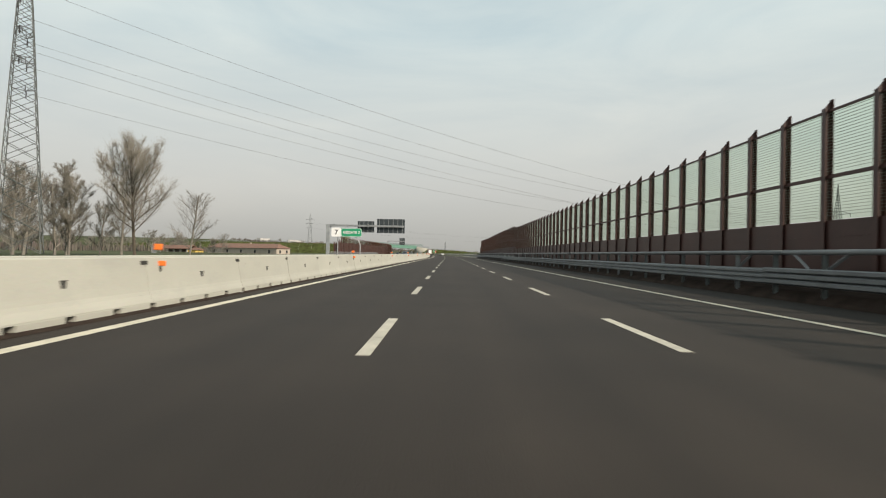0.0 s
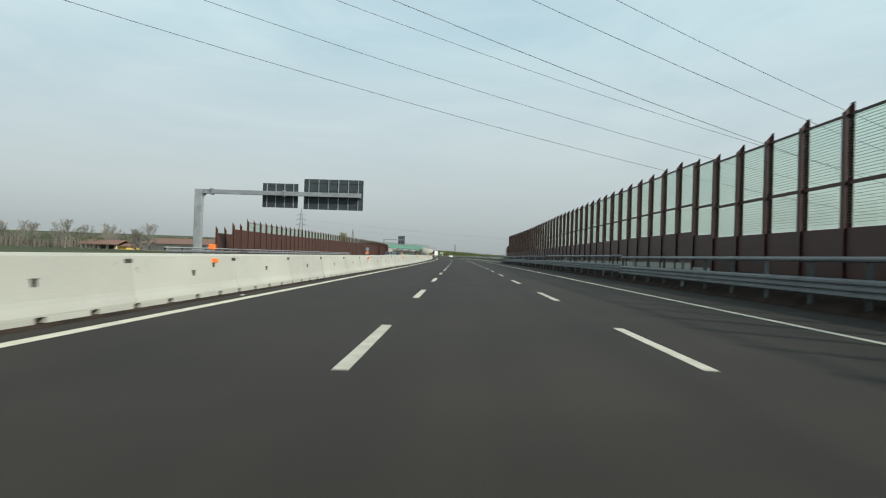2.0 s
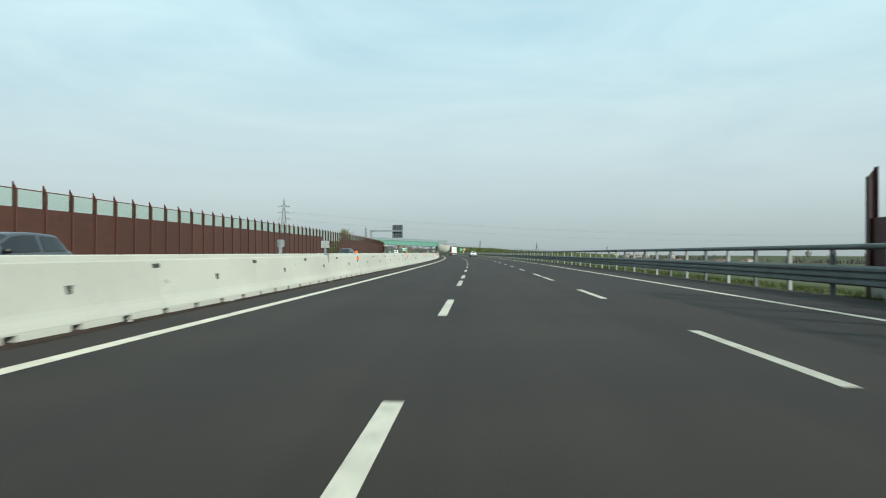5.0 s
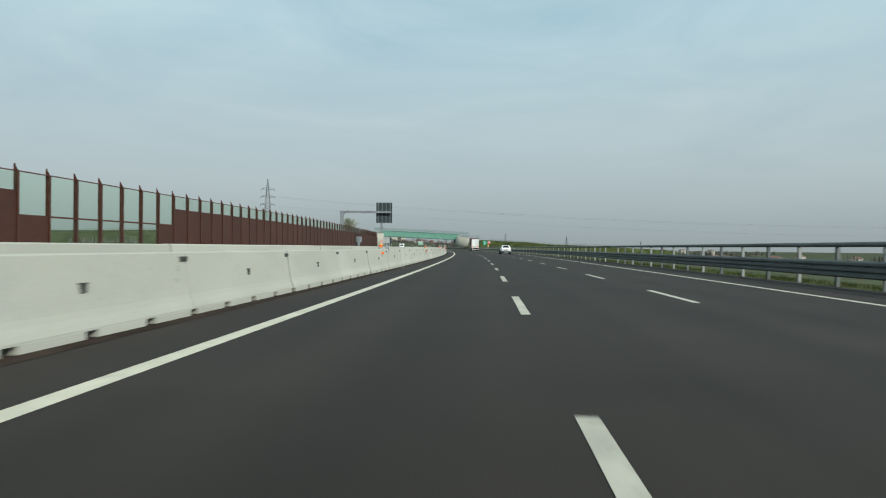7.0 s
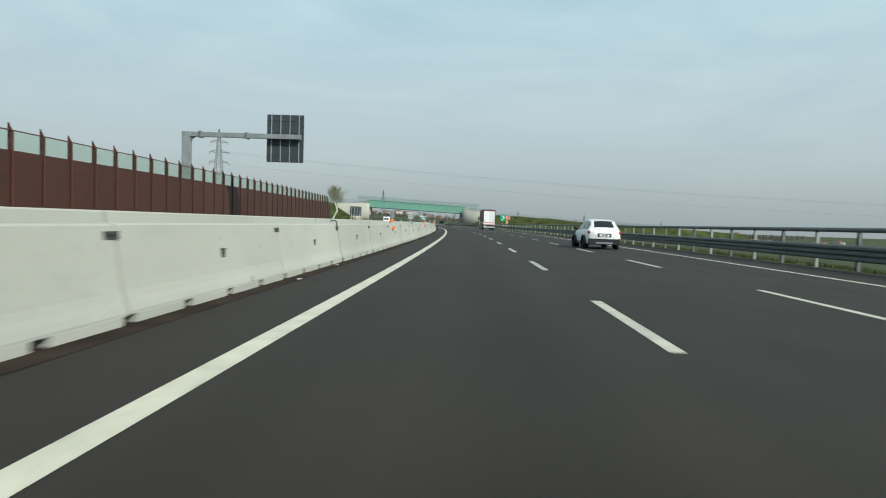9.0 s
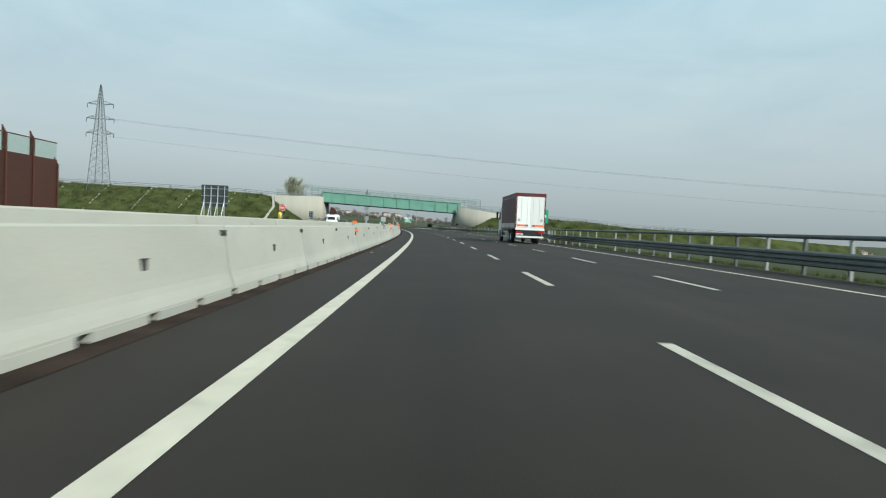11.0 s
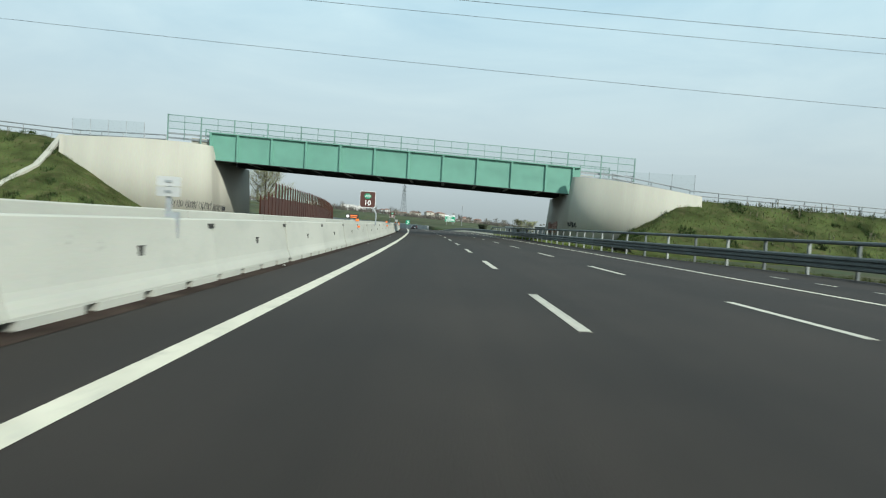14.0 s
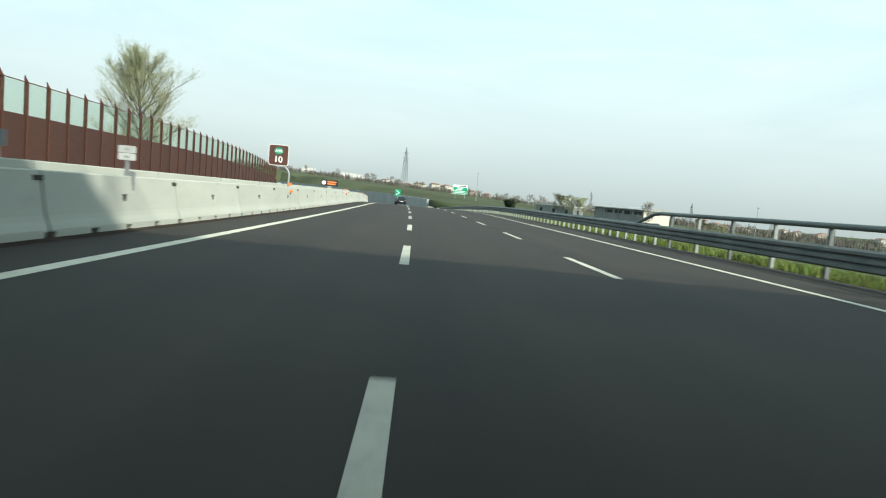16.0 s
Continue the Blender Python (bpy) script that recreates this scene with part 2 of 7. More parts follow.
# Rust steel darkened: the shade on the right-hand wall is put into its colour.
RUST_SHADED = material("shaded_rust_steel", (0.047, 0.0165, 0.0125), 0.5, 0.0, 0.16, 1.2, 30, 0.12, (0.034, 0.012, 0.009), 0.5, shade=0.10)
PANE = glass_material("sound_pane", (0.90, 0.96, 0.90), 0.05)
STRIPE = material("pane_stripe", (0.16, 0.20, 0.17), 0.6, 0, 0.1)
STEEL = material("galvanised_steel", (0.33, 0.35, 0.36), 0.5, 0.45, 0.16, 1.4, 30, 0.08, (0.22, 0.23, 0.23), 0.4)
STEEL_RAIL = material("galvanised_rail", (0.165, 0.175, 0.18), 0.55, 0.3, 0.16, 1.2, 26, 0.1, (0.11, 0.115, 0.12), 0.5)
STEEL_DARK = material("weathered_rail_steel", (0.105, 0.118, 0.115), 0.6, 0.25, 0.18, 1.2, 26, 0.1, (0.07, 0.08, 0.08), 0.5)
POST_GREY = material("grey_post", (0.15, 0.165, 0.165), 0.6, 0.2, 0.12, 3, 30, 0.1)
POST_PALE = material("pale_post", (0.34, 0.36, 0.345), 0.6, 0.2, 0.12, 3, 30, 0.1)
GREEN = material("bridge_green_paint", (0.145, 0.32, 0.248), 0.55, 0.0, 0.08, 0.5, 20, 0.05, (0.14, 0.37, 0.27), 0.4, shade=0.04)
GREEN_RAIL = material("railing_green_grey", (0.20, 0.31, 0.275), 0.55, 0.2, 0.1)
# Near-black colour that carries the shade under the bridge.
UNDER = material("shade_dark_steel", (0.035, 0.045, 0.042), 0.7, 0.1, 0.2)
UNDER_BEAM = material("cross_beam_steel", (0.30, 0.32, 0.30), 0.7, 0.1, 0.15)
GRASS = material("verge_grass", (0.048, 0.060, 0.020), 0.95, 0, 0.55, 0.35, 9, 0.8, (0.10, 0.082, 0.045), 0.85, shade=0)
FIELD = material("field_ground", (0.060, 0.070, 0.040), 0.95, 0, 0.35, 0.02, 0.4, 0.3, (0.12, 0.105, 0.06), 0.5, shade=0)
BARK = material("bark", (0.085, 0.070, 0.052), 0.9, 0, 0.3, 3, 20, 0.5)
TWIG = material("twigs", (0.19, 0.178, 0.150), 0.9, 0, 0.25, 2, 10, 0.2)
BUD = material("budding_leaves", (0.215, 0.22, 0.115), 0.8, 0, 0.3, 0.8, 6, 0.1)
WHITE = material("white_paint", (0.78, 0.79, 0.78), 0.35, 0, 0.04, 0.8, 20, 0.02, (0.62, 0.62, 0.60), 0.3)
BLACK = material("black_plastic", (0.015, 0.015, 0.017), 0.5, 0, 0.2)
TYRE = material("tyre_rubber", (0.018, 0.018, 0.019), 0.85, 0, 0.3)
RIM = material("alloy", (0.45, 0.46, 0.47), 0.35, 0.8, 0.1)
ORANGE = material("orange_reflector", (0.90, 0.19, 0.03), 0.4, 0, 0.06)
SIGN_WHITE = material("sign_white", (0.80, 0.81, 0.80), 0.5, 0, 0.03)
SIGN_GREEN = material("sign_green", (0.005, 0.29, 0.145), 0.45, 0, 0.05)
SIGN_BROWN = material("sign_brown", (0.085, 0.032, 0.024), 0.5, 0, 0.06)
SIGN_RED = material("sign_red", (0.62, 0.025, 0.035), 0.45, 0, 0.05)
SIGN_BACK = material("sign_back", (0.040, 0.052, 0.058), 0.6, 0.2, 0.12)
YELLOW = material("yellow_plastic", (0.85, 0.55, 0.02), 0.45, 0, 0.06)
GREY_BOX = material("grey_cabinet", (0.42, 0.43, 0.42), 0.6, 0, 0.08)


for earthy in (GRASS, FIELD, DIRT):  # soil and grass have hardly any sheen
    earthy.node_tree.nodes["Principled BSDF"].inputs["Specular IOR Level"].default_value = 0.05


# ---- mesh helpers ----
def box(bm, x0, x1, y0, y1, z0, z1, m=None):
    r = bmesh.ops.create_cube(bm, size=1.0)
    t = Matrix.Translation(((x0 + x1) / 2, (y0 + y1) / 2, (z0 + z1) / 2)) @ Matrix.Diagonal((abs(x1 - x0), abs(y1 - y0), abs(z1 - z0), 1))
    bmesh.ops.transform(bm, matrix=(m @ t) if m else t, verts=r["verts"])
    return r["verts"]


def bar(bm, a, b, w, sides=4):
    """A straight bar from a to b, w thick."""
    a, b = Vector(a), Vector(b)
    way = b - a
    if way.length < 1e-6:
        return
    r = bmesh.ops.create_cone(bm, cap_ends=True, segments=sides, radius1=w / 2, radius2=w / 2, depth=way.length)
    t = Matrix.Translation((a + b) / 2) @ way.to_track_quat("Z", "Y").to_matrix().to_4x4()
    bmesh.ops.transform(bm, matrix=t, verts=r["verts"])


def data_of(name, bm, mat, smooth=False):
    me = bpy.data.meshes.new(name)
    bm.normal_update()
    bm.to_mesh(me)
    bm.free()
    for p in me.polygons:
        p.use_smooth = smooth
    me.materials.append(mat)
    return me


def raw(name, verts, faces, mat, smooth=False, uvs=None):
    me = bpy.data.meshes.new(name)
    me.from_pydata([tuple(v) for v in verts], [], faces)
    if uvs is not None:
        layer = me.uv_layers.new(name="UVMap")
        for loop in me.loops:
            layer.data[loop.index].uv = uvs[loop.vertex_index]
    for p in me.polygons:
        p.use_smooth = smooth
    me.materials.append(mat)
    me.update()
    return me


def part(name, bm, mat, parent, label="", smooth=False):
    me = data_of(name, bm, mat, smooth) if isinstance(bm, bmesh.types.BMesh) else bm
    ob = new(name, me)
    ob.parent = parent
    return tagged(ob, label)


def part_at(name, me, parent, m, label=""):
    """A part on mesh data shared with its like, at the pose m within its thing."""
    ob = new(name, me)
    ob.parent = parent
    ob.matrix_basis = m
    return tagged(ob, label)


def thing(name, m, label, category, group=""):
    ob = new(name)
    ob.empty_display_size = 0.2
    ob.matrix_world = m
    return tagged(ob, label, category, group)


def setting(name, me, label, category):
    return tagged(new(name, me), label, category, "", "structure")


def sweep(name, profile, s0, s1, mat, step=4.0, closed=False, caps=False, shift=None, smooth=False):
    """A profile of (d, z) carried along the road from s0 to s1. shift(s) moves it sideways."""
    n = max(2, int(math.ceil((s1 - s0) / step)) + 1)
    verts, faces, uvs, k = [], [], [], len(profile)
    for i in range(n):
        s = s0 + (s1 - s0) * i / (n - 1)
        off = shift(s) if shift else 0.0
        for d, z in profile:
            verts.append(P(s, d + off, z))
            uvs.append((d + off, s))
    for i in range(n - 1):
        for j in range(k if closed else k - 1):
            a, b = i * k + j, i * k + (j + 1) % k
            faces.append((a, b, b + k, a + k))
    if caps and closed:
        faces.append(tuple(range(k - 1, -1, -1)))
        faces.append(tuple((n - 1) * k + j for j in range(k)))
    return raw(name, verts, faces, mat, smooth, uvs)


def set_in(s):
    """The first stretch of the barrier stands nearer to the lane."""
    return float(np.interp(s, (150, 215), (0.70, 0.0)))


def layby(s):
    """How far the edge of the road steps out for the emergency bay."""
    if s < 462 or s > 556:
        return 0.0
    u = min((s - 462) / 18, (556 - s) / 24, 1.0)
    return 3.6 * u * u * (3 - 2 * u)


# ---- land and road ----
def ground_sheet():
    """One sheet to the horizon, finer near the road."""
    ring = [0, 20, 45, 80, 130] + [180 + 9 * k for k in range(38)] + [530, 570, 620, 700, 850, 1200, 1700, 2500, 3600, 4600]
    cx, cy = 0.0, 420.0
    verts, faces, n = [], [], 240
    for r in ring:
        for k in range(n):
            a = 2 * math.pi * k / n
            x, y = cx + r * math.cos(a), cy + r * math.sin(a) * 1.0
            z = -0.45 + terrain(x, y)
            if y > 600 and r < 900:  # the road's cutting
                s, d = beside(x, y)
                if 645 < s < 958 and abs(d + 2) < 24:
                    z = -dip(s) - 0.8
            verts.append((x, y, z))
    for i in range(len(ring) - 1):
        for k in range(n):
            a, b = i * n + k, i * n + (k + 1) % n
            faces.append((a, b, b + n, a + n))
    return raw("ground", verts, faces, FIELD)


setting("ground", ground_sheet(), "flat green and brown farmland reaching the hazy horizon", "ground")
setting("road", sweep("road", [(-19.2, -0.5), (-19.2, 0.0), (-10.0, 0.0), (-6.0, 0.0), (-4.5, 0.0), (-1.2, 0.0), (-0.2, 0.0), (5.0, 0.0), (13.0, 0.0), (13.1, -0.5)], -110, 958, ASPHALT), "dark asphalt motorway with worn wheel tracks", "road")
setting("pavement", sweep("pavement", [(13.0, -0.004), (14.1, -0.004), (14.15, -0.5)], -110, 958, ASPHALT, shift=None), "dark asphalt hard shoulder edge beside the road", "pavement")
def bay_sheet():
    """The bay's asphalt, from the hard shoulder out to its own edge."""
    verts, faces, uvs = [], [], []
    for i in range(49):
        q = 461.0 + 2.0 * i
        for d, z in ((12.0, -0.008), (14.25 + layby(q), -0.008), (14.3 + layby(q), -0.5)):
            verts.append(P(q, d, z))
            uvs.append((d, q))
        if i:
            a = 3 * i - 3
            faces += [(a, a + 1, a + 4, a + 3), (a + 1, a + 2, a + 5, a + 4)]
    return raw("layby_pavement", verts, faces, ASPHALT, False, uvs)


setting("layby_pavement", bay_sheet(), "widened asphalt emergency bay with dashed edge", "pavement")
setting("verge", sweep("verge", [(13.6, -0.30), (14.2, -0.05), (15.4, -0.07), (17.5, -0.25), (22.0, -0.48)], -110, 958, GRASS, 4.0, shift=layby), "bright green grass verge under the guard rail", "verge")
setting("verge_left", sweep("verge_left", [(-24.0, -0.48), (-21.5, -0.05), (-19.1, -0.03), (-19.0, -0.3)], -110, 958, GRASS, 4.0), "green grass verge beside the opposite carriageway", "verge")
setting("gutter", sweep("gutter", [(-3.6, 0.006), (-1.45, 0.006), (-1.24, 0.004)], -110, 956, DIRT, shift=set_in), "strip of brown grit along the barrier foot", "gutter")
setting("edge_line_left", sweep("edge_line_left", [(-0.11, 0.004), (0.11, 0.004)], -110, 956, PAINT), "worn white edge line on the asphalt", "road marking")
setting("edge_line_right", sweep("edge_line_right", [(11.16, 0.004), (11.34, 0.004)], -110, 956, PAINT), "worn white edge line beside the hard shoulder", "road marking")
setting("edge_line_opposite", sweep("edge_line_opposite", [(-5.2, 0.004), (-5.0, 0.004)], -110, 956, PAINT), "white edge line of the opposite carriageway", "road marking")
setting("edge_line_verge", sweep("edge_line_verge", [(-16.6, 0.004), (-16.4, 0.004)], -110, 956, PAINT), "white edge line of the opposite carriageway", "road marking")
ROAD = bpy.data.objects["road"]


# ---- concrete median barrier ----
SEG = 4.92


def element_s(k):
    """Where the middle of each barrier element stands along the road."""
    return -19.825 + 4.918 * min(k, 42) + 4.888 * min(max(k - 42, 0), 15) + 4.958 * max(k - 57, 0)


def height_of(s):
    return float(np.interp(s, (150, 215), (0.945, 1.0)))


def barrier_meshes():
    half = [(0.27, 0.10), (0.27, 0.13), (0.248, 0.20), (0.222, 0.27), (0.20, 0.35), (0.183, 0.45), (0.10, 1.035), (0.085, 1.055)]
    prof = half + [(-x, z) for x, z in reversed(half)]
    h = SEG / 2 - 0.007
    ys = [-h, -h + 0.015, h - 0.015, h]
    verts, faces, k = [], [], len(prof)
    for i, y in enumerate(ys):
        inset = 0.005 if i in (0, 3) else 0.0
        for x, z in prof:
            verts.append((x - math.copysign(inset, x), y, z - (inset if z > 1.0 else 0)))
    for i in range(3):
        for j in range(k):
            a, b = i * k + j, i * k + (j + 1) % k
            faces.append((a, a + k, b + k, b))
    faces += [tuple(range(k)), tuple(3 * k + j for j in range(k - 1, -1, -1))]
    body = raw("body", verts, faces, CONCRETE)
    bm = bmesh.new()
    box(bm, -0.28, 0.28, -0.50, 0.50, 0, 0.10)
    foot = data_of("foot", bm, CONCRETE)
    bm = bmesh.new()
    box(bm, -0.03, 0.010, -0.115, 0.115, -0.045, 0.04)
    box(bm, -0.03, 0.022, -0.08, 0.08, 0.0, 0.03)
    clamp = data_of("coupling", bm, SOCKET)
    # Raised dark block: its colour stands for the shade inside the lifting hole.
    bm = bmesh.new()
    box(bm, -0.03, 0.006, -0.06, 0.06, -0.065, 0.055)
    box(bm, -0.03, 0.014, -0.075, 0.075, 0.055, 0.07)
    hole = data_of("lifting_socket", bm, SOCKET)
    return body, foot, clamp, hole


def add_scuffs(m):
    """Sparse black rubber scuffs on the barrier faces."""
    n, l = m.node_tree.nodes, m.node_tree.links
    b = n["Principled BSDF"]
    old = b.inputs["Base Color"].links[0].from_socket
    co = n.new("ShaderNodeTexCoord")
    info = n.new("ShaderNodeObjectInfo")
    add = n.new("ShaderNodeVectorMath")
    mp = n.new("ShaderNodeMapping")
    mp.inputs["Rotation"].default_value = (0.25, 0, 0)
    mp.inputs["Scale"].default_value = (1, 0.9, 1.9)
    mix = n.new("ShaderNodeMix")
    mix.data_type = "RGBA"
    mix.inputs[7].default_value = (0.10, 0.10, 0.09, 1)
    noise_ = n.new("ShaderNodeTexNoise")
    noise_.inputs["Scale"].default_value, noise_.inputs["Detail"].default_value, noise_.inputs["Roughness"].default_value = 1.7, 6, 0.6
    ramp = n.new("ShaderNodeValToRGB")
    ramp.color_ramp.elements[0].position, ramp.color_ramp.elements[1].position = 0.67, 0.78
    ramp.color_ramp.elements[1].color = (0.75, 0.75, 0.75, 1)
    shift = n.new("ShaderNodeMath")
    shift.operation = "MULTIPLY"
    shift.inputs[1].default_value = 91.0
    l.new(info.outputs["Random"], shift.inputs[0])
    l.new(co.outputs["Object"], mp.inputs["Vector"])
    l.new(mp.outputs[0], add.inputs[0])
    l.new(shift.outputs[0], add.inputs[1])
    l.new(add.outputs[0], noise_.inputs["Vector"])
    l.new(noise_.outputs["Fac"], ramp.inputs["Fac"])
    l.new(ramp.outputs["Color"], mix.inputs[0])
    l.new(old, mix.inputs[6])
    l.new(mix.outputs[2], b.inputs["Base Color"])


add_scuffs(CONCRETE)
B_BODY, B_FOOT, B_CLAMP, B_HOLE = barrier_meshes()
first = thing("concrete_barrier", at(0, -1.80), "pale grey concrete median barrier element with stained foot", "barrier", "median barrier elements")
part("body", B_BODY, None, first)
for j in range(4):
    part_at("foot", B_FOOT, first, Matrix.Translation((0, -1.845 + 1.23 * j, 0)))
part_at("coupling", B_CLAMP, first, Matrix.Translation((0.118, 2.39, 0.94)), "dark steel coupling")
part_at("lifting_socket", B_HOLE, first, Matrix.Translation((0.162, 0.0, 0.62)), "dark lifting socket")
rnd = random.Random(4)
first.matrix_world = at(element_s(0), -1.80 + set_in(0)) @ Matrix.Diagonal((1, 1, height_of(0), 1))
for k in range(1, 158):
    s = element_s(k)
    copy_thing(first, at(s, -1.80 + set_in(s) + rnd.uniform(-0.012, 0.012), rnd.uniform(-0.004, 0.004), rnd.uniform(-0.12, 0.12) + 0.6 * (150 < s < 215)) @ Matrix.Diagonal((1, 1, height_of(s), 1)))
rear = thing("concrete_barrier", at(element_s(0) + 1.3, -2.72, -0.12), "pale grey concrete barrier element of the rear row", "barrier", "rear barrier elements")
part("body", B_BODY, None, rear)
part_at("foot", B_FOOT, rear, Matrix.Diagonal((1, 4.4, 1, 1)))
for k in range(1, 137):
    s = element_s(k)
    copy_thing(rear, at(s + 1.3, -2.72 + rnd.uniform(-0.012, 0.012), float(np.interp(s, (120, 150, 190, 270), (-0.12, 0.0, 0.0, 0.075))), rnd.uniform(-0.1, 0.1)))


def delineator():
    t = thing("delineator", at(12.66, -1.10), "orange reflector pair fixed to the concrete barrier", "reflector", "orange reflectors")
    bm = bmesh.new()
    box(bm, -0.02, 0.05, -0.012, 0.012, 1.02, 1.16)
    part("bracket", bm, STEEL, t)
    bm = bmesh.new()
    v = box(bm, 0.02, 0.18, -0.025, 0.025, 1.08, 1.20)
    bmesh.ops.bevel(bm, geom=bm.edges[:], offset=0.01, segments=1, affect="EDGES")
    part("upper_reflector", bm, ORANGE, t, "bright orange reflector on the barrier top")
    bm = bmesh.new()
    box(bm, 0.105, 0.25, -0.03, 0.03, 0.77, 0.87)
    bmesh.ops.bevel(bm, geom=bm.edges[:], offset=0.01, segments=1, affect="EDGES")
    part("lower_reflector", bm, ORANGE, t, "bright orange reflector on the barrier face")
    bm = bmesh.new()
    box(bm, 0.125, 0.165, -0.02, 0.02, 0.66, 0.80)
    part("foot_bracket", bm, SOCKET, t)
    return t


one = delineator()
for k in range(1, 30):
    s = 12.66 + 23.955 * k if k < 8 else 15.2 + 24.15 * k - (2.4 if k == 21 else 1.4 if k > 21 else 0.0)
    copy_thing(one, at(s, -1.80 + set_in(s)))


# ---- steel hooks hanging over the barrier's edge ----
for s in (341.6, 441.4, 487.4):
    t = thing("cable_hook", at(s, -1.80 + set_in(s)), "dark bent steel hook hanging over the barrier edge", "hook", "steel hooks")
    bm = bmesh.new()
    for p, q in (((-0.02, 0, 1.04), (-0.02, 0, 1.08)), ((-0.02, 0, 1.08), (0.10, 0, 1.085)), ((0.10, 0, 1.085), (0.135, 0, 1.04)), ((0.135, 0, 1.04), (0.155, 0, 0.82))):
        bar(bm, p, q, 0.03, 6)
    part("bent_bar", bm, SOCKET, t)


# ---- guard rails ----
RAIL_D, RAIL_GAP = 14.02, 2.2727


def rail_lift(s):
    return float(np.interp(s, (0, 92, 102, 135, 185), (0.0, 0.0, 0.10, 0.08, 0.0)))


def rail_run(name, s0, s1, label, beam, top_z, beam_mat, post_mats, gap, top_r, phase, category="guard rail", foot=-0.45):
    """A run of guard rail: corrugated three-wave beam, tubular top rail, posts behind the beam."""
    t = thing(name, Matrix.Identity(4), label, category, "right-hand guard rails")
    z0, z1 = beam
    n = 3
    prof = []
    for k in range(n):
        a, h = z0 + (z1 - z0) * k / n, (z1 - z0) / n
        prof += [(0.0, a), (-0.065, a + h * 0.25), (-0.065, a + h * 0.66), (0.0, a + h * 0.92)]
    prof += [(0.03, z1), (0.03, z0)]
    up = rail_lift((s0 + s1) / 2)
    part("beam", sweep("beam", [(RAIL_D + d, z + up) for d, z in prof], s0, s1, beam_mat, 3.0, True, True, layby), None, t)
    ring = [(RAIL_D + 0.10 + top_r * math.cos(k * math.pi / 4), up + top_z - top_r + top_r * math.sin(k * math.pi / 4)) for k in range(8)]
    part("top_rail", sweep("top_rail", ring, s0, s1, beam_mat, 3.0, True, True, layby, True), None, t)
    posts = []
    for mat in post_mats:
        bm = bmesh.new()
        box(bm, -0.05, 0.05, -0.055, -0.047, foot, up + top_z - top_r)
        box(bm, -0.05, 0.05, 0.047, 0.055, foot, up + top_z - top_r)
        box(bm, -0.004, 0.004, -0.047, 0.047, foot, up + top_z - top_r)
        posts.append(data_of("post", bm, mat))
    k = math.ceil((s0 - phase) / gap)
    while phase + k * gap < s1 - 0.1:
        s = phase + k * gap
        part_at("post", posts[k % len(posts)], t, at(s, RAIL_D + 0.12 + layby(s)))
        k += 1
    return t


for k in range(8):
    rail_run("guard_rail", -40 + 29 * k, -40 + 29 * (k + 1), "galvanised three-wave guard rail with tubular top rail", (0.42, 0.87), 1.40, STEEL_RAIL, (STEEL, POST_GREY, POST_GREY), RAIL_GAP, 0.07, 272.98)
truss = thing("rail_truss", Matrix.Identity(4), "galvanised diagonal braces stiffening the guard rail joint", "guard rail")
for k in range(6):
    bm = bmesh.new()
    a, b = 8.4 + 2.27 * k, 8.4 + 2.27 * k + (0.75 if k % 2 else -0.75)
    bar(bm, P(a, RAIL_D + 0.10, 1.28), P(b, RAIL_D + 0.06, 0.88), 0.10)
    part("brace", bm, STEEL_RAIL, truss)
bm = bmesh.new()
for z in (0.44, 0.60, 0.76):
    v = [bm.verts.new(P(s, RAIL_D - o, z + h)) for s in (3.0, 18.7) for o, h in ((0.075, 0.0), (0.125, 0.03), (0.125, 0.11), (0.075, 0.14))]
    for f in ((0, 4, 5, 1), (1, 5, 6, 2), (2, 6, 7, 3), (3, 7, 4, 0), (0, 1, 2, 3), (7, 6, 5, 4)):
        bm.faces.new([v[i] for i in f])
part("doubler_beam", bm, STEEL_RAIL, truss)
setting("bank_right", sweep("bank_right", [(13.93, -0.05), (14.03, 0.10), (14.3, 0.28), (15.2, 0.42)], -110, 193, DIRT, 3.0), "dark earth bank between guard rail and sound wall", "verge")
for k in range(15):
    rail_run("guard_rail", 192 + 28.2 * k, 192 + 28.2 * (k + 1), "weathered galvanised guard rail with tubular top rail and pale posts", (0.31, 0.83), 1.395, STEEL_DARK, (POST_GREY, POST_PALE), RAIL_GAP, 0.078, 272.98)
for k in range(4):
    rail_run("guard_rail", 615 + 31 * k, 615 + 31 * (k + 1), "low galvanised guard rail on closely set pale posts", (0.31, 0.83), 0.87, STEEL_DARK, (POST_PALE,), 1.15, 0.03, 615.3)
far_rail = thing("guard_rail", Matrix.Identity(4), "galvanised guard rail before the sound wall across the road", "guard rail")
part("beam", sweep("beam", [(-18.72, 0.62), (-18.66, 0.70), (-18.66, 0.80), (-18.72, 0.88), (-18.75, 0.88), (-18.75, 0.62)], 118, 203, STEEL_RAIL, 3.0, True, True), None, far_rail)
part("top_rail", sweep("top_rail", [(-18.8 + 0.06 * math.cos(k * math.pi / 4), 1.06 + 0.06 * math.sin(k * math.pi / 4)) for k in range(8)], 118, 201, STEEL, 3.0, True, True, None, True), None, far_rail)
bm = bmesh.new()
bar(bm, P(201, -18.8, 1.06), P(202.8, -18.8, 0.76), 0.12, 8)
part("rail_end", bm, STEEL, far_rail)
bm = bmesh.new()
box(bm, -0.05, 0.05, -0.05, 0.05, -0.3, 1.0)
far_post = data_of("post", bm, POST_PALE)
for k in range(37):
    part_at("post", far_post, far_rail, at(118.5 + 2.27 * k, -18.8))
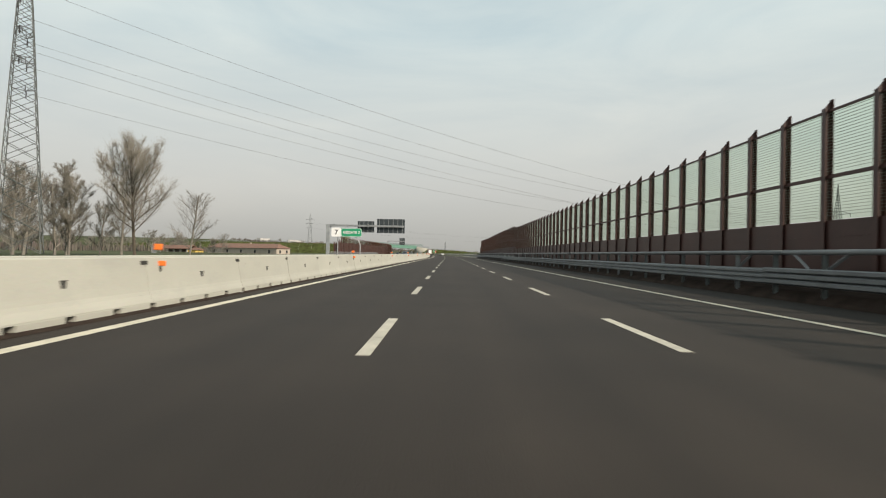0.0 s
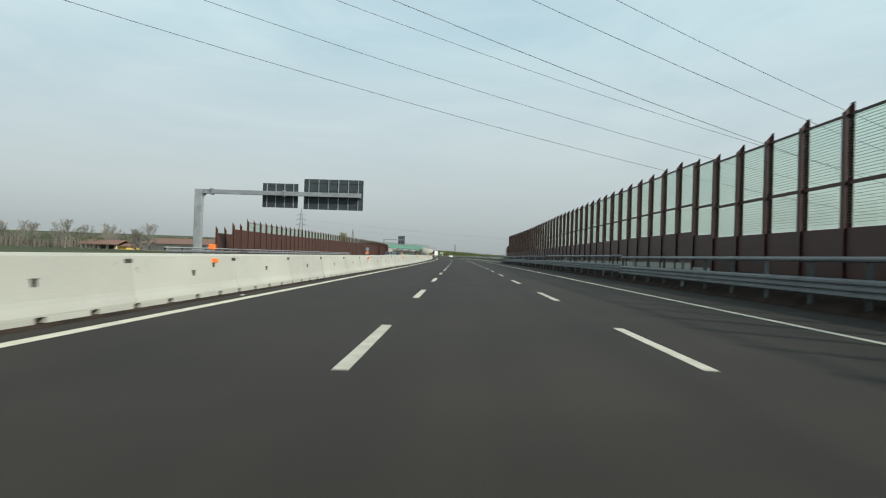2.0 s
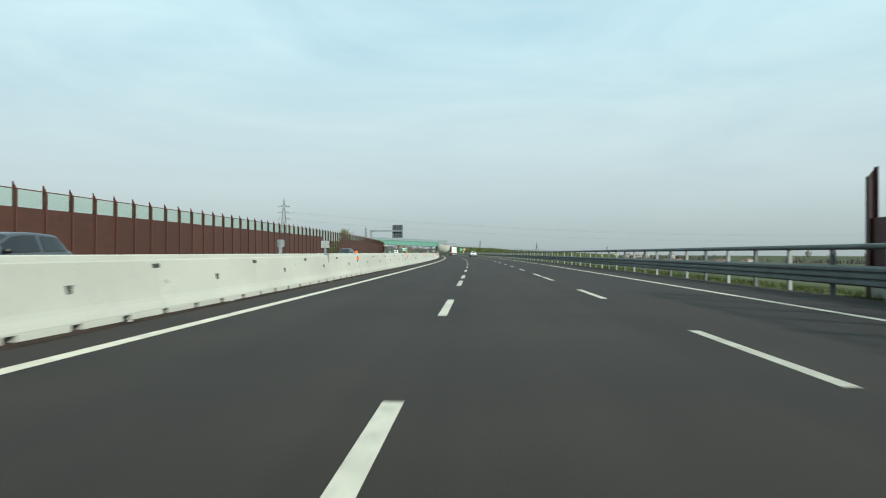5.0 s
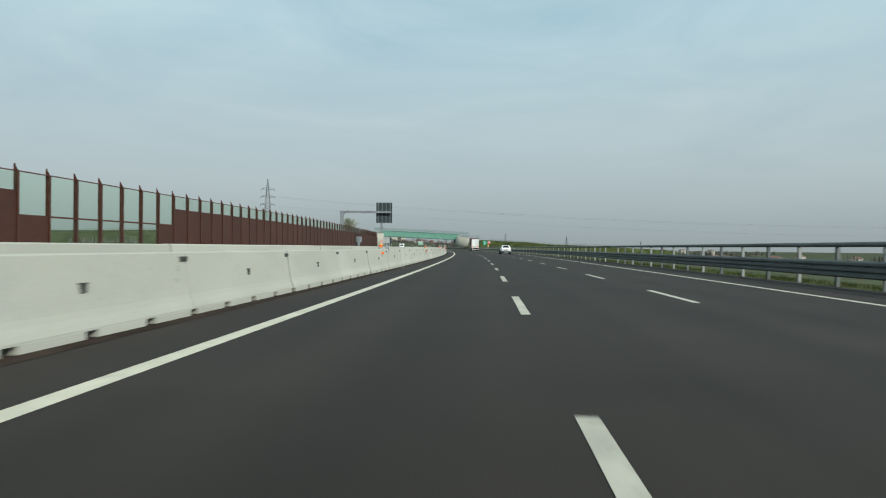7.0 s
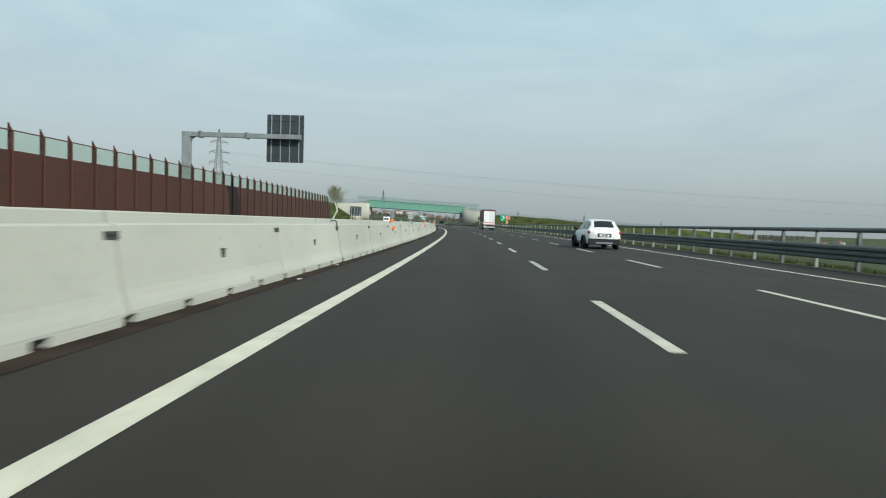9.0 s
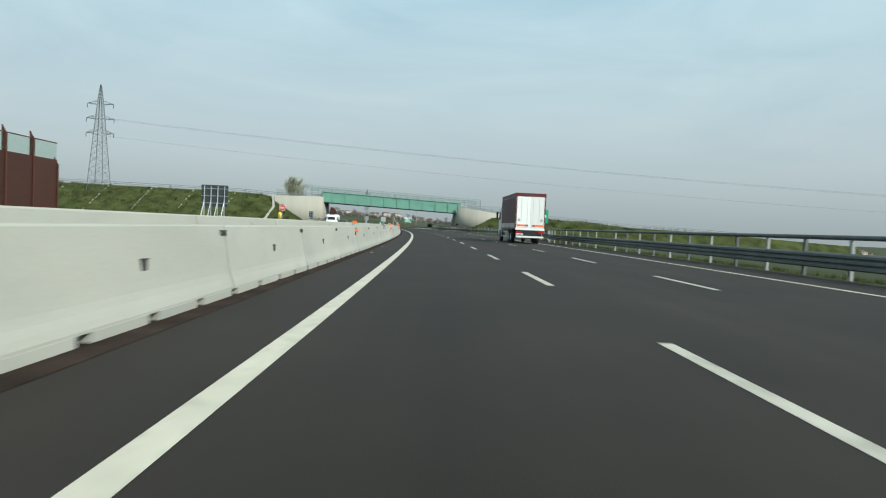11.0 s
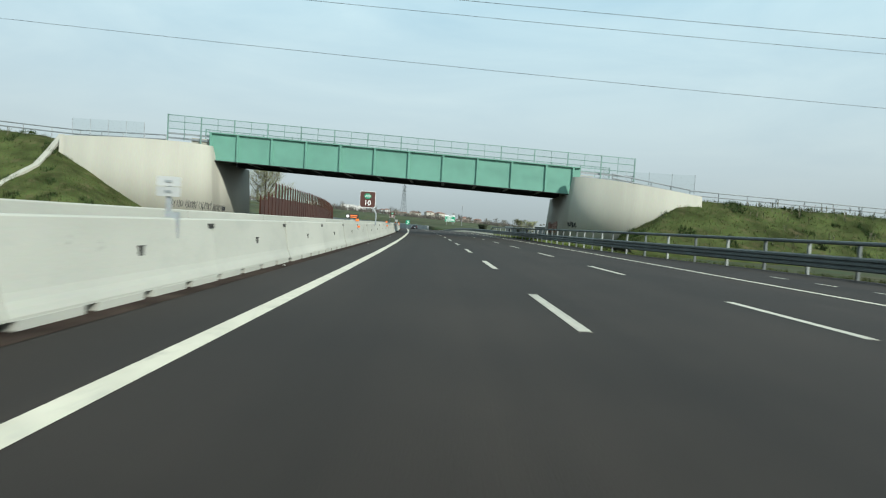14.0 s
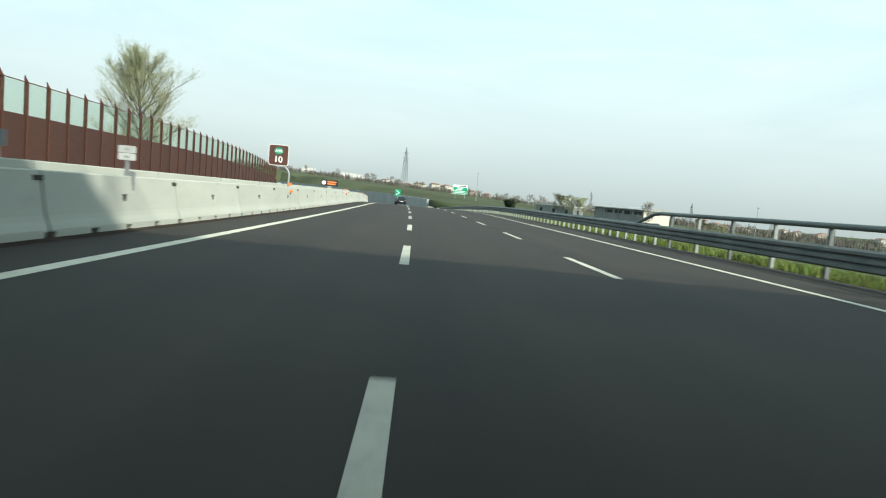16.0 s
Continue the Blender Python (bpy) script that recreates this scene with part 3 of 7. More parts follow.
end = thing("rail_end", Matrix.Identity(4), "bent end of the tubular top rail running down to the beam", "guard rail")
bm = bmesh.new()
for (s0, z0), (s1, z1) in (((614.9, 1.317), (615.6, 1.27)), ((615.6, 1.27), (617.6, 0.78))):
    bar(bm, P(s0, RAIL_D + 0.10, z0), P(s1, RAIL_D + 0.10, z1), 0.155, 8)
part("rail", bm, STEEL_DARK, end)


# ---- grass ----
def tufts(name, spots, label, seed, size=0.16, blades=4, mat=None):
    """Blades of grass standing on the given spots, one joined sheet of stuff."""
    rr = random.Random(seed)
    verts, faces = [], []
    for p in spots:
        for _ in range(blades):
            a = rr.uniform(0, 2 * math.pi)
            h, w = size * rr.uniform(0.5, 1.3), size * rr.uniform(0.05, 0.10)
            x, y = p[0] + rr.uniform(-0.12, 0.12), p[1] + rr.uniform(-0.12, 0.12)
            c, s = math.cos(a), math.sin(a)
            lean = h * rr.uniform(0.1, 0.6)
            b = len(verts)
            verts += [(x - s * w, y + c * w, p[2] - 0.03), (x + s * w, y - c * w, p[2] - 0.03), (x + c * lean, y + s * lean, p[2] + h)]
            faces.append((b, b + 1, b + 2))
    return tagged(new(name, raw(name, verts, faces, mat or BLADES)), label, "grass", "", "stuff")


BLADES = material("grass_blades", (0.060, 0.076, 0.024), 0.8, 0, 0.45, 0.18, 3.0, 0.0, (0.125, 0.105, 0.055), 0.85, shade=0)
BLADES.node_tree.nodes["Principled BSDF"].inputs["Specular IOR Level"].default_value = 0.1
rg = random.Random(31)
verge_spots = []
for k in range(12000):
    s = 194 + 450 * rg.random()
    d = rg.uniform(14.2, 16.4)
    verge_spots.append(P(s, d + layby(s), -0.05 if d < 15.4 else -0.10))
tufts("grass", verge_spots, "bright young grass along the guard rail posts", 3)
FRESH = material("fresh_grass_blades", (0.125, 0.165, 0.045), 0.8, 0, 0.4, 0.3, 3.0, 0.0, (0.14, 0.13, 0.06), 0.5, shade=0)
FRESH.node_tree.nodes["Principled BSDF"].inputs["Specular IOR Level"].default_value = 0.1
fresh_spots = []
for k in range(9000):
    s, d = rg.uniform(568, 690), 14.25 + 4.2 * rg.random() ** 1.6
    fresh_spots.append(P(s, d, -0.06 - 0.06 * max(d - 15.4, 0)))
tufts("grass", fresh_spots, "long fresh light-green grass behind the guard rail", 4, 0.24, 5, FRESH)


# ---- sound walls ----
def post_mesh(height, depth=0.24, width=0.13, tip=0.42, mat=None):
    """An H-section post whose head is cut on a slant, higher on the side away from the road."""
    verts, faces = [], []
    for x0, x1, y0, y1 in ((-depth / 2, -depth / 2 + 0.02, -width / 2, width / 2), (depth / 2 - 0.02, depth / 2, -width / 2, width / 2), (-depth / 2 + 0.02, depth / 2 - 0.02, -0.012, 0.012)):
        b = len(verts)
        for x, y in ((x0, y0), (x1, y0), (x1, y1), (x0, y1)):
            verts.append((x, y, -0.4))
        for x, y in ((x0, y0), (x1, y0), (x1, y1), (x0, y1)):
            verts.append((x, y, height - tip + tip * (x + depth / 2) / depth))
        faces += [(b, b + 3, b + 2, b + 1), (b + 4, b + 5, b + 6, b + 7), (b, b + 1, b + 5, b + 4), (b + 1, b + 2, b + 6, b + 5), (b + 2, b + 3, b + 7, b + 6), (b + 3, b, b + 4, b + 7)]
    return raw("post", verts, faces, mat or RUST)


def panel_mesh(z0, z1, bay, boards, mat=None):
    """A ribbed cassette panel: boards with recessed joints."""
    bm = bmesh.new()
    h = (z1 - z0) / boards
    for k in range(boards):
        a = z0 + h * k
        box(bm, -0.05, 0.05, -bay / 2 + 0.02, bay / 2 - 0.02, a + 0.004, a + h - 0.004)
    box(bm, -0.04, 0.04, -bay / 2 + 0.02, bay / 2 - 0.02, z0, z1)
    return data_of("panel", bm, mat or PANEL)


def slab_mesh(name, z0, z1, bay, thick, mat):
    bm = bmesh.new()
    box(bm, -thick / 2, thick / 2, -bay / 2 + 0.03, bay / 2 - 0.03, z0, z1)
    return data_of(name, bm, mat)


def stripe_mesh(z0, z1, bay, gap=0.085):
    bm = bmesh.new()
    z = z0 + gap
    while z < z1 - 0.03:
        box(bm, -0.011, 0.011, -bay / 2 + 0.04, bay / 2 - 0.04, z, z + 0.007)
        z += gap
    return data_of("stripes", bm, STRIPE)


BAY_R = 2.09
R_POST, R_POST_LOW = post_mesh(5.81, 0.24, 0.18, 0.29, RUST_SHADED), post_mesh(3.8, 0.24, 0.18, 0.29, RUST_SHADED)
R_PANEL = panel_mesh(0.55, 2.37, BAY_R, 4, RUST_SHADED)
R_PANES = (slab_mesh("pane", 2.39, 3.56, BAY_R, 0.016, PANE), slab_mesh("pane", 3.64, 5.44, BAY_R, 0.016, PANE))
R_RAIL_A, R_RAIL_B = slab_mesh("rail", 3.55, 3.65, BAY_R, 0.07, RUST_SHADED), slab_mesh("rail", 5.42, 5.48, BAY_R, 0.07, RUST_SHADED)
R_STRIPES = (stripe_mesh(2.42, 3.54, BAY_R), stripe_mesh(3.67, 5.42, BAY_R))
R_PLINTH = slab_mesh("plinth", -0.4, 0.97, BAY_R - 0.06, 0.22, CONCRETE)


def post_s(k):
    """Where the posts stand, counted back from the wall's far end."""
    return 195.90 - 2.093 * k


def right_lift(s):
    return float(np.interp(s, (0, 40, 97.0, 98.2, 135, 160, 190), (-0.12, -0.13, -0.16, 0.18, 0.08, -0.18, -0.24)))


wall_right = tagged(new("sound_wall_right"), "tall sound wall in shade-darkened brown with striped clear panes on a concrete plinth", "sound wall", "", "structure")
n_bays = 105
for k in range(n_bays + 1):
    s = post_s(k)
    low = k < 2
    part_at("post", R_POST_LOW if low else R_POST, wall_right, at(s, 15.30, right_lift(s), 0))
    if k == n_bays:
        break
    m = at((s + post_s(k + 1)) / 2, 15.30, right_lift(s))
    part_at("plinth", R_PLINTH, wall_right, m @ Matrix.Translation((0.02, 0, 0)))
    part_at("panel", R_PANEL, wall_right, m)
    if not low:
        for me in R_PANES:
            o = part_at("pane", me, wall_right, m, "clear greenish pane")
            o.visible_shadow = False
        for me in R_STRIPES:
            part_at("stripes", me, wall_right, m)
        part_at("rail", R_RAIL_A, wall_right, m)
        part_at("rail", R_RAIL_B, wall_right, m)


def left_lift(s):
    return float(np.interp(s, (150, 320, 450, 600), (0.0, 0.72, 0.9, 0.68)))


BAY_L = 2.35
L_POST, L_POST_LOW, L_POST_MID = post_mesh(4.72), post_mesh(3.46), post_mesh(4.10)
L_PANEL = panel_mesh(-0.6, 3.32, BAY_L, 14)
L_PANEL_LOW = panel_mesh(-0.6, 2.0, BAY_L, 5)
L_PANEL_END = panel_mesh(-0.6, 2.72, BAY_L, 7)
L_PANE = slab_mesh("pane", 3.34, 4.32, BAY_L, 0.016, PANE)
L_PANE_TALL = slab_mesh("pane", 2.05, 4.32, BAY_L, 0.016, PANE)
L_PANE_FULL = slab_mesh("pane", 0.1, 4.32, BAY_L, 0.016, PANE)
L_RAIL = slab_mesh("rail", 4.30, 4.36, BAY_L, 0.06, RUST)
L_RAIL_MID = slab_mesh("rail", 1.97, 2.07, BAY_L, 0.08, RUST)
L_STRIPES = stripe_mesh(0.2, 1.95, BAY_L, 0.12)
L_STRIPES_TOP = stripe_mesh(3.36, 4.30, BAY_L, 0.085)


def left_wall(name, s0, n, d0, d1, label, low_ends, openings=(), post=None, pane=None, rail_up=0.0, stripes=None):
    w = tagged(new(name), label, "sound wall", "", "structure")
    for k in range(n + 1):
        s = s0 + BAY_L * k
        d = d0 + (d1 - d0) * k / n
        z = left_lift(s)
        low, mid = k < 2 or k == n, k < low_ends
        turn = Matrix.Rotation(math.pi, 4, "Z")
        part_at("post", L_POST_LOW if low else L_POST_MID if mid else post or L_POST, w, at(s, d, z) @ turn)
        if k == n:
            break
        m = at(s + BAY_L / 2, d + (d1 - d0) / n / 2, z)
        if mid:
            part_at("panel", L_PANEL_END if low else L_PANEL, w, m)
            continue
        if k in openings:
            part_at("panel", L_PANEL_LOW, w, m) if k not in openings[1:6] else part_at("stripes", L_STRIPES, w, m)
            part_at("pane", L_PANE_TALL if k not in openings[1:6] else L_PANE_FULL, w, m, "clear greenish pane").visible_shadow = False
            part_at("rail", L_RAIL_MID, w, m)
        else:
            part_at("panel", L_PANEL, w, m)
            part_at("pane", pane or L_PANE, w, m, "clear greenish pane").visible_shadow = False
            part_at("stripes", stripes or L_STRIPES_TOP, w, m)
        part_at("rail", L_RAIL, w, m @ Matrix.Translation((0, 0, rail_up)))
    return w


left_wall("sound_wall_left", 132.7, 131, -20.6, -21.9, "rust-brown sound wall with a low strip of clear panes", 4, tuple(range(64, 71)))
left_wall("sound_wall_beyond", 602.5, 52, -21.3, -20.4, "rust-brown sound wall past the bridge with a band of clear panes", 4, (), post_mesh(5.8), slab_mesh("pane", 3.34, 5.36, BAY_L, 0.016, PANE), 1.04, stripe_mesh(3.36, 5.34, BAY_L))


# ---- overhead gantries, seen from behind ----
def gantry(s, post_d, arm_z, boards, label):
    """boards: (d left, d right, z low, z high)."""
    t = thing("sign_gantry", at(s, post_d), label, "gantry", "cantilever sign gantries")
    end = max(b[1] for b in boards) - post_d
    bm = bmesh.new()
    box(bm, -0.36, 0.36, -0.3, 0.3, -0.4, arm_z)
    bmesh.ops.bevel(bm, geom=[e for e in bm.edges if abs(e.verts[0].co.z - e.verts[1].co.z) > 1], offset=0.05, segments=2, affect="EDGES")
    part("post", bm, STEEL, t)
    bm = bmesh.new()
    box(bm, -0.28, end - 0.15, -0.2, 0.2, arm_z - 0.42, arm_z)
    part("arm", bm, STEEL, t)
    bm = bmesh.new()
    bar(bm, (0.3, 0, arm_z - 0.75), (0.75, 0, arm_z - 0.35), 0.22)
    part("knee_brace", bm, STEEL, t)
    for x in (1.25, end * 0.52):
        for k in (-0.06, 0.06, 0.14):
            bm = bmesh.new()
            box(bm, x + k - 0.02, x + k + 0.02, -0.29, 0.29, arm_z - 0.52, arm_z + 0.10)
            part("flange", bm, STEEL, t)
    for d0, d1, z0, z1 in boards:
        x0, x1 = d0 - post_d, d1 - post_d
        bm = bmesh.new()
        box(bm, x0, x1, 0.38, 0.43, z0, z1)
        board = part("sign_board", bm, SIGN_BACK, t, "dark back of a large traffic sign")
        n = max(3, round((x1 - x0) / 0.95))
        for k in range(n):
            x = x0 + (x1 - x0) * (k + 0.5) / n
            bm = bmesh.new()
            box(bm, x - 0.04, x + 0.04, 0.30, 0.378, z0 - 0.03, z1 + 0.03)
            part("rib", bm, STEEL, board)
        for k in range(4):
            z = z0 + (z1 - z0) * (k + 0.5) / 4
            bm = bmesh.new()
            box(bm, x0, x1, 0.345, 0.378, z - 0.025, z + 0.025)
            part("brace", bm, SIGN_BACK, board)
    return t


gantry(130.2, -21.5, 7.02, ((-15.2, -11.6, 5.42, 7.86), (-11.0, -5.0, 5.34, 8.40)), "galvanised cantilever gantry with two dark sign backs")
gantry(381.0, -23.9, 8.7, ((-16.65, -13.25, 6.20, 10.55),), "galvanised cantilever gantry with one tall sign back")


# ---- signs ----
def lettering(words, size, parent, m, mat, label=""):
    cu = bpy.data.curves.new("lettering", "FONT")
    cu.body, cu.size, cu.align_x, cu.align_y, cu.extrude = words, size, "CENTER", "CENTER", 0.003
    cu.offset = 0.006 * size / 0.3
    cu.materials.append(mat)
    ob = new("lettering", cu)
    ob.parent = parent
    ob.matrix_basis = m @ Matrix.Rotation(radians(90), 4, "X")
    return tagged(ob, label)


def plate(name, parent, x0, x1, z0, z1, y, mat, label="", round_=0.05):
    bm = bmesh.new()
    box(bm, x0, x1, y, y + 0.02, z0, z1)
    bmesh.ops.bevel(bm, geom=[e for e in bm.edges if abs(e.verts[0].co.y - e.verts[1].co.y) > 0.01], offset=round_, segments=3, affect="EDGES")
    return part(name, bm, mat, parent, label)


def tube(bm, points, w, sides=8):
    for a, b in zip(points, points[1:]):
        bar(bm, a, b, w, sides)


def gessate():
    t = thing("direction_sign", at(40.0, -1.95), "white and green exit sign on a bent pole over the barrier", "road sign")
    plate("white_plate", t, -1.02, -0.40, 2.10, 2.68, -0.02, SIGN_WHITE)
    plate("green_plate", t, -0.40, 0.96, 2.10, 2.66, -0.022, SIGN_GREEN)
    plate("plate_border", t, -0.385, 0.945, 2.115, 2.645, -0.024, SIGN_WHITE)
    plate("green_field", t, -0.365, 0.925, 2.135, 2.625, -0.028, SIGN_GREEN)
    lettering("7", 0.42, t, Matrix.Translation((-0.70, -0.03, 2.38)), BLACK)
    lettering("GESSATE 3", 0.235, t, Matrix.Translation((0.28, -0.04, 2.38)), SIGN_WHITE)
    bm = bmesh.new()
    tube(bm, [(0.85, 0.1, 0.4), (0.85, 0.1, 1.6), (0.78, 0.1, 1.8), (0.5, 0.06, 2.15)], 0.07)
    part("pole", bm, STEEL, t)
    bm = bmesh.new()
    tube(bm, [(-0.62, 0.1, 0.4), (-0.62, 0.1, 1.9), (-0.6, 0.06, 2.15)], 0.07)
    part("pole", bm, STEEL, t)


def kilometre_sign(s, d, z0):
    t = thing("kilometre_sign", at(s, d), "brown kilometre sign with white number on a bent grey pole", "road sign", "kilometre signs")
    plate("border_plate", t, -0.48, 0.48, z0, z0 + 1.0, 0.0, SIGN_WHITE, "white sign border")
    plate("brown_plate", t, -0.457, 0.457, z0 + 0.023, z0 + 0.977, -0.006, SIGN_BROWN)
    plate("green_badge", t, -0.21, 0.21, z0 + 0.54, z0 + 0.86, -0.012, SIGN_GREEN, "green motorway badge", 0.08)
    lettering("A58", 0.2, t, Matrix.Translation((0, -0.02, z0 + 0.70)), SIGN_WHITE)
    lettering("10", 0.42, t, Matrix.Translation((0.0, -0.02, z0 + 0.28)), SIGN_WHITE)
    bm = bmesh.new()
    tube(bm, [(0.55, 0.06, 0.9), (0.55, 0.06, z0 - 0.35), (0.45, 0.06, z0 - 0.15), (0.1, 0.06, z0 + 0.15)], 0.09)
    part("pole", bm, STEEL, t)


def sos_post(s, d, z, label):
    t = thing("emergency_phone", at(s, d, z), label, "emergency phone", "emergency phones")
    plate("sign_plate", t, -0.55, 0.55, 2.75, 3.75, 0.0, SIGN_WHITE)
    plate("red_plate", t, -0.50, 0.50, 2.80, 3.70, -0.006, SIGN_RED)
    lettering("SOS", 0.44, t, Matrix.Translation((0, -0.016, 3.23)), SIGN_WHITE)
    bm = bmesh.new()
    bar(bm, (0, 0.06, -0.3), (0, 0.06, 3.7), 0.09, 8)
    part("pole", bm, STEEL, t)
    bm = bmesh.new()
    box(bm, -0.62, -0.06, -0.35, 0.05, 1.15, 2.45)
    bmesh.ops.bevel(bm, geom=bm.edges[:], offset=0.12, segments=3, affect="EDGES")
    part("phone_hood", bm, YELLOW, t, "rounded yellow phone hood", True)
    bm = bmesh.new()
    box(bm, -0.50, -0.18, -0.365, -0.34, 1.55, 2.0)
    part("phone_panel", bm, GREY_BOX, t)
    bm = bmesh.new()
    box(bm, -0.50, -0.18, -0.3, -0.1, -0.3, 1.4)
    part("pedestal", bm, STEEL, t)
    bm = bmesh.new()
    box(bm, -0.25, 0.25, -0.06, 0.1, 3.82, 3.90)
    part("solar_cell", bm, BLACK, t)


def back_sign(s, d, z0, w, h, legs, label):
    t = thing("traffic_sign", at(s, d), label, "road sign", "signs seen from behind")
    bm = bmesh.new()
    box(bm, -w / 2, w / 2, 0.1, 0.14, z0, z0 + h)
    board = part("board", bm, SIGN_BACK, t)
    for k in range(legs):
        x = -w / 2 + w * (k + 0.5) / legs
        bm = bmesh.new()
        bar(bm, (x, 0, -0.4), (x, 0, z0 + h - 0.1), 0.11, 6)
        part("leg", bm, STEEL, t)
        bm = bmesh.new()
        bar(bm, (x, 0, z0 + h * 0.3), (x - 0.05, -1.5, -0.4), 0.09, 6)
        part("strut", bm, STEEL, t)
    bm = bmesh.new()
    for k in range(3):
        box(bm, -w / 2, w / 2, 0.05, 0.098, z0 + h * (k + 0.5) / 3 - 0.03, z0 + h * (k + 0.5) / 3 + 0.03)
    part("brace", bm, STEEL, board)


def distance_board(s):
    """A pair of small white plates on a post clamped to the barrier."""
    t = thing("distance_board", at(s, -1.80 + set_in(s)), "two small white distance plates on a grey post on the barrier", "distance board", "barrier distance boards")
    for z in (1.30, 1.445):
        p = plate("sign_plate", t, -0.165, 0.165, z, z + 0.135, 0.0, GREY_BOX, "", 0.012)
        bm = bmesh.new()
        box(bm, -0.05, 0.05, -0.006, -0.001, z + 0.05, z + 0.085)
        part("text_bar", bm, STEEL, p)
    bm = bmesh.new()
    box(bm, -0.035, 0.035, 0.025, 0.055, 1.0, 1.57)
    box(bm, 0.10, 0.16, 0.0, 0.04, 0.72, 1.0)
    box(bm, -0.035, 0.16, 0.0, 0.055, 1.0, 1.09)
    part("post", bm, STEEL, t)
    b = thing("distance_board", at(s - 2.3, -2.70, 0.09), "grey back of a small distance plate on the rear barrier", "distance board", "rear distance boards")
    plate("sign_plate", b, -0.13, 0.13, 1.22, 1.48, 0.0, STEEL, "", 0.012)
    bm = bmesh.new()
    box(bm, -0.05, 0.05, -0.05, -0.004, 0.9, 1.46)
    part("post", bm, STEEL, b)


for s in (121.8, 202.2, 283.0, 364.0, 442.6, 523.9, 602.5):
    distance_board(s)
gessate()
kilometre_sign(552.4, -1.95, 1.95)
kilometre_sign(620.4, -2.9, 2.0)
sos_post(515.8, -23.3, 0.1, "red emergency phone sign above a yellow phone post on the grass")
sos_post(492.6, 19.9, -0.1, "red emergency phone sign above a yellow phone post behind the rail")
back_sign(462.0, -19.35, 2.1, 2.55, 2.1, 4, "large dark sign back on four braced legs")
back_sign(534.5, -20.3, 1.6, 0.9, 1.6, 2, "dark upright sign back on two legs")


# ---- road dashes, each a piece of the road ----
bm = bmesh.new()
box(bm, -0.08, 0.08, 0, DASH, 0.0, 0.004)
DASH_PAINT = material("worn_dash_paint", (0.41, 0.39, 0.32), 0.65, 0, 0.16, 2.0, 45, 0.25, (0.15, 0.14, 0.125), 0.65)
DASH_A = data_of("lane_dash", bm, DASH_PAINT)
for dd, runs in ((LANE, ((7.79 - PERIOD * 5, 118, 0), (121.05, 203, 0), (243.95 - PERIOD * 4, 398, 0), (424.63 - PERIOD * 2, 800, 0))), (2 * LANE, ((8.47 - PERIOD * 5, 205, 0), (246.76 - PERIOD * 4, 400, 0), (425.22 - PERIOD * 2, 800, 0)))):
    for s0, s1, _ in runs:
        s = s0
        while s < s1:
            part_at("lane_dash", DASH_A, ROAD, at(s + float(np.interp(s - 12, (-20, 1, 18, 35, 52, 70, 87, 105, 123, 142, 190), (-0.32, -0.32, -0.14, 0.22, 0.25, 0.06, 0.40, 0.08, -0.30, -0.25, 0.0))), dd, 0.001))
            s += PERIOD
bm = bmesh.new()
box(bm, -0.07, 0.07, 0, 0.9, 0.0, 0.004)
DASH_S = data_of("bay_dash", bm, DASH_PAINT)
for k in range(28):
    part_at("bay_dash", DASH_S, ROAD, at(470 + 2.4 * k, 13.7, 0.001))


# ---- overpass ----
BR = at(582.0, 0.0, 0.0, -3.0)
XL, XR, DECK_W = -22.5, 18.75, 9.45


def deck_z(x):
    return 9.07 - 0.0380 * x


def ramp_box(bm, x0, x1, y0, y1, a, b):
    """A box from x0 to x1 whose bottom and top lie a and b above the sloping deck line."""
    v = [bm.verts.new((x, y, deck_z(x) + h)) for x in (x0, x1) for y in (y0, y1) for h in (a, b)]
    for f in ((0, 1, 3, 2), (4, 6, 7, 5), (0, 4, 5, 1), (2, 3, 7, 6), (0, 2, 6, 4), (1, 5, 7, 3)):
        bm.faces.new([v[i] for i in f])


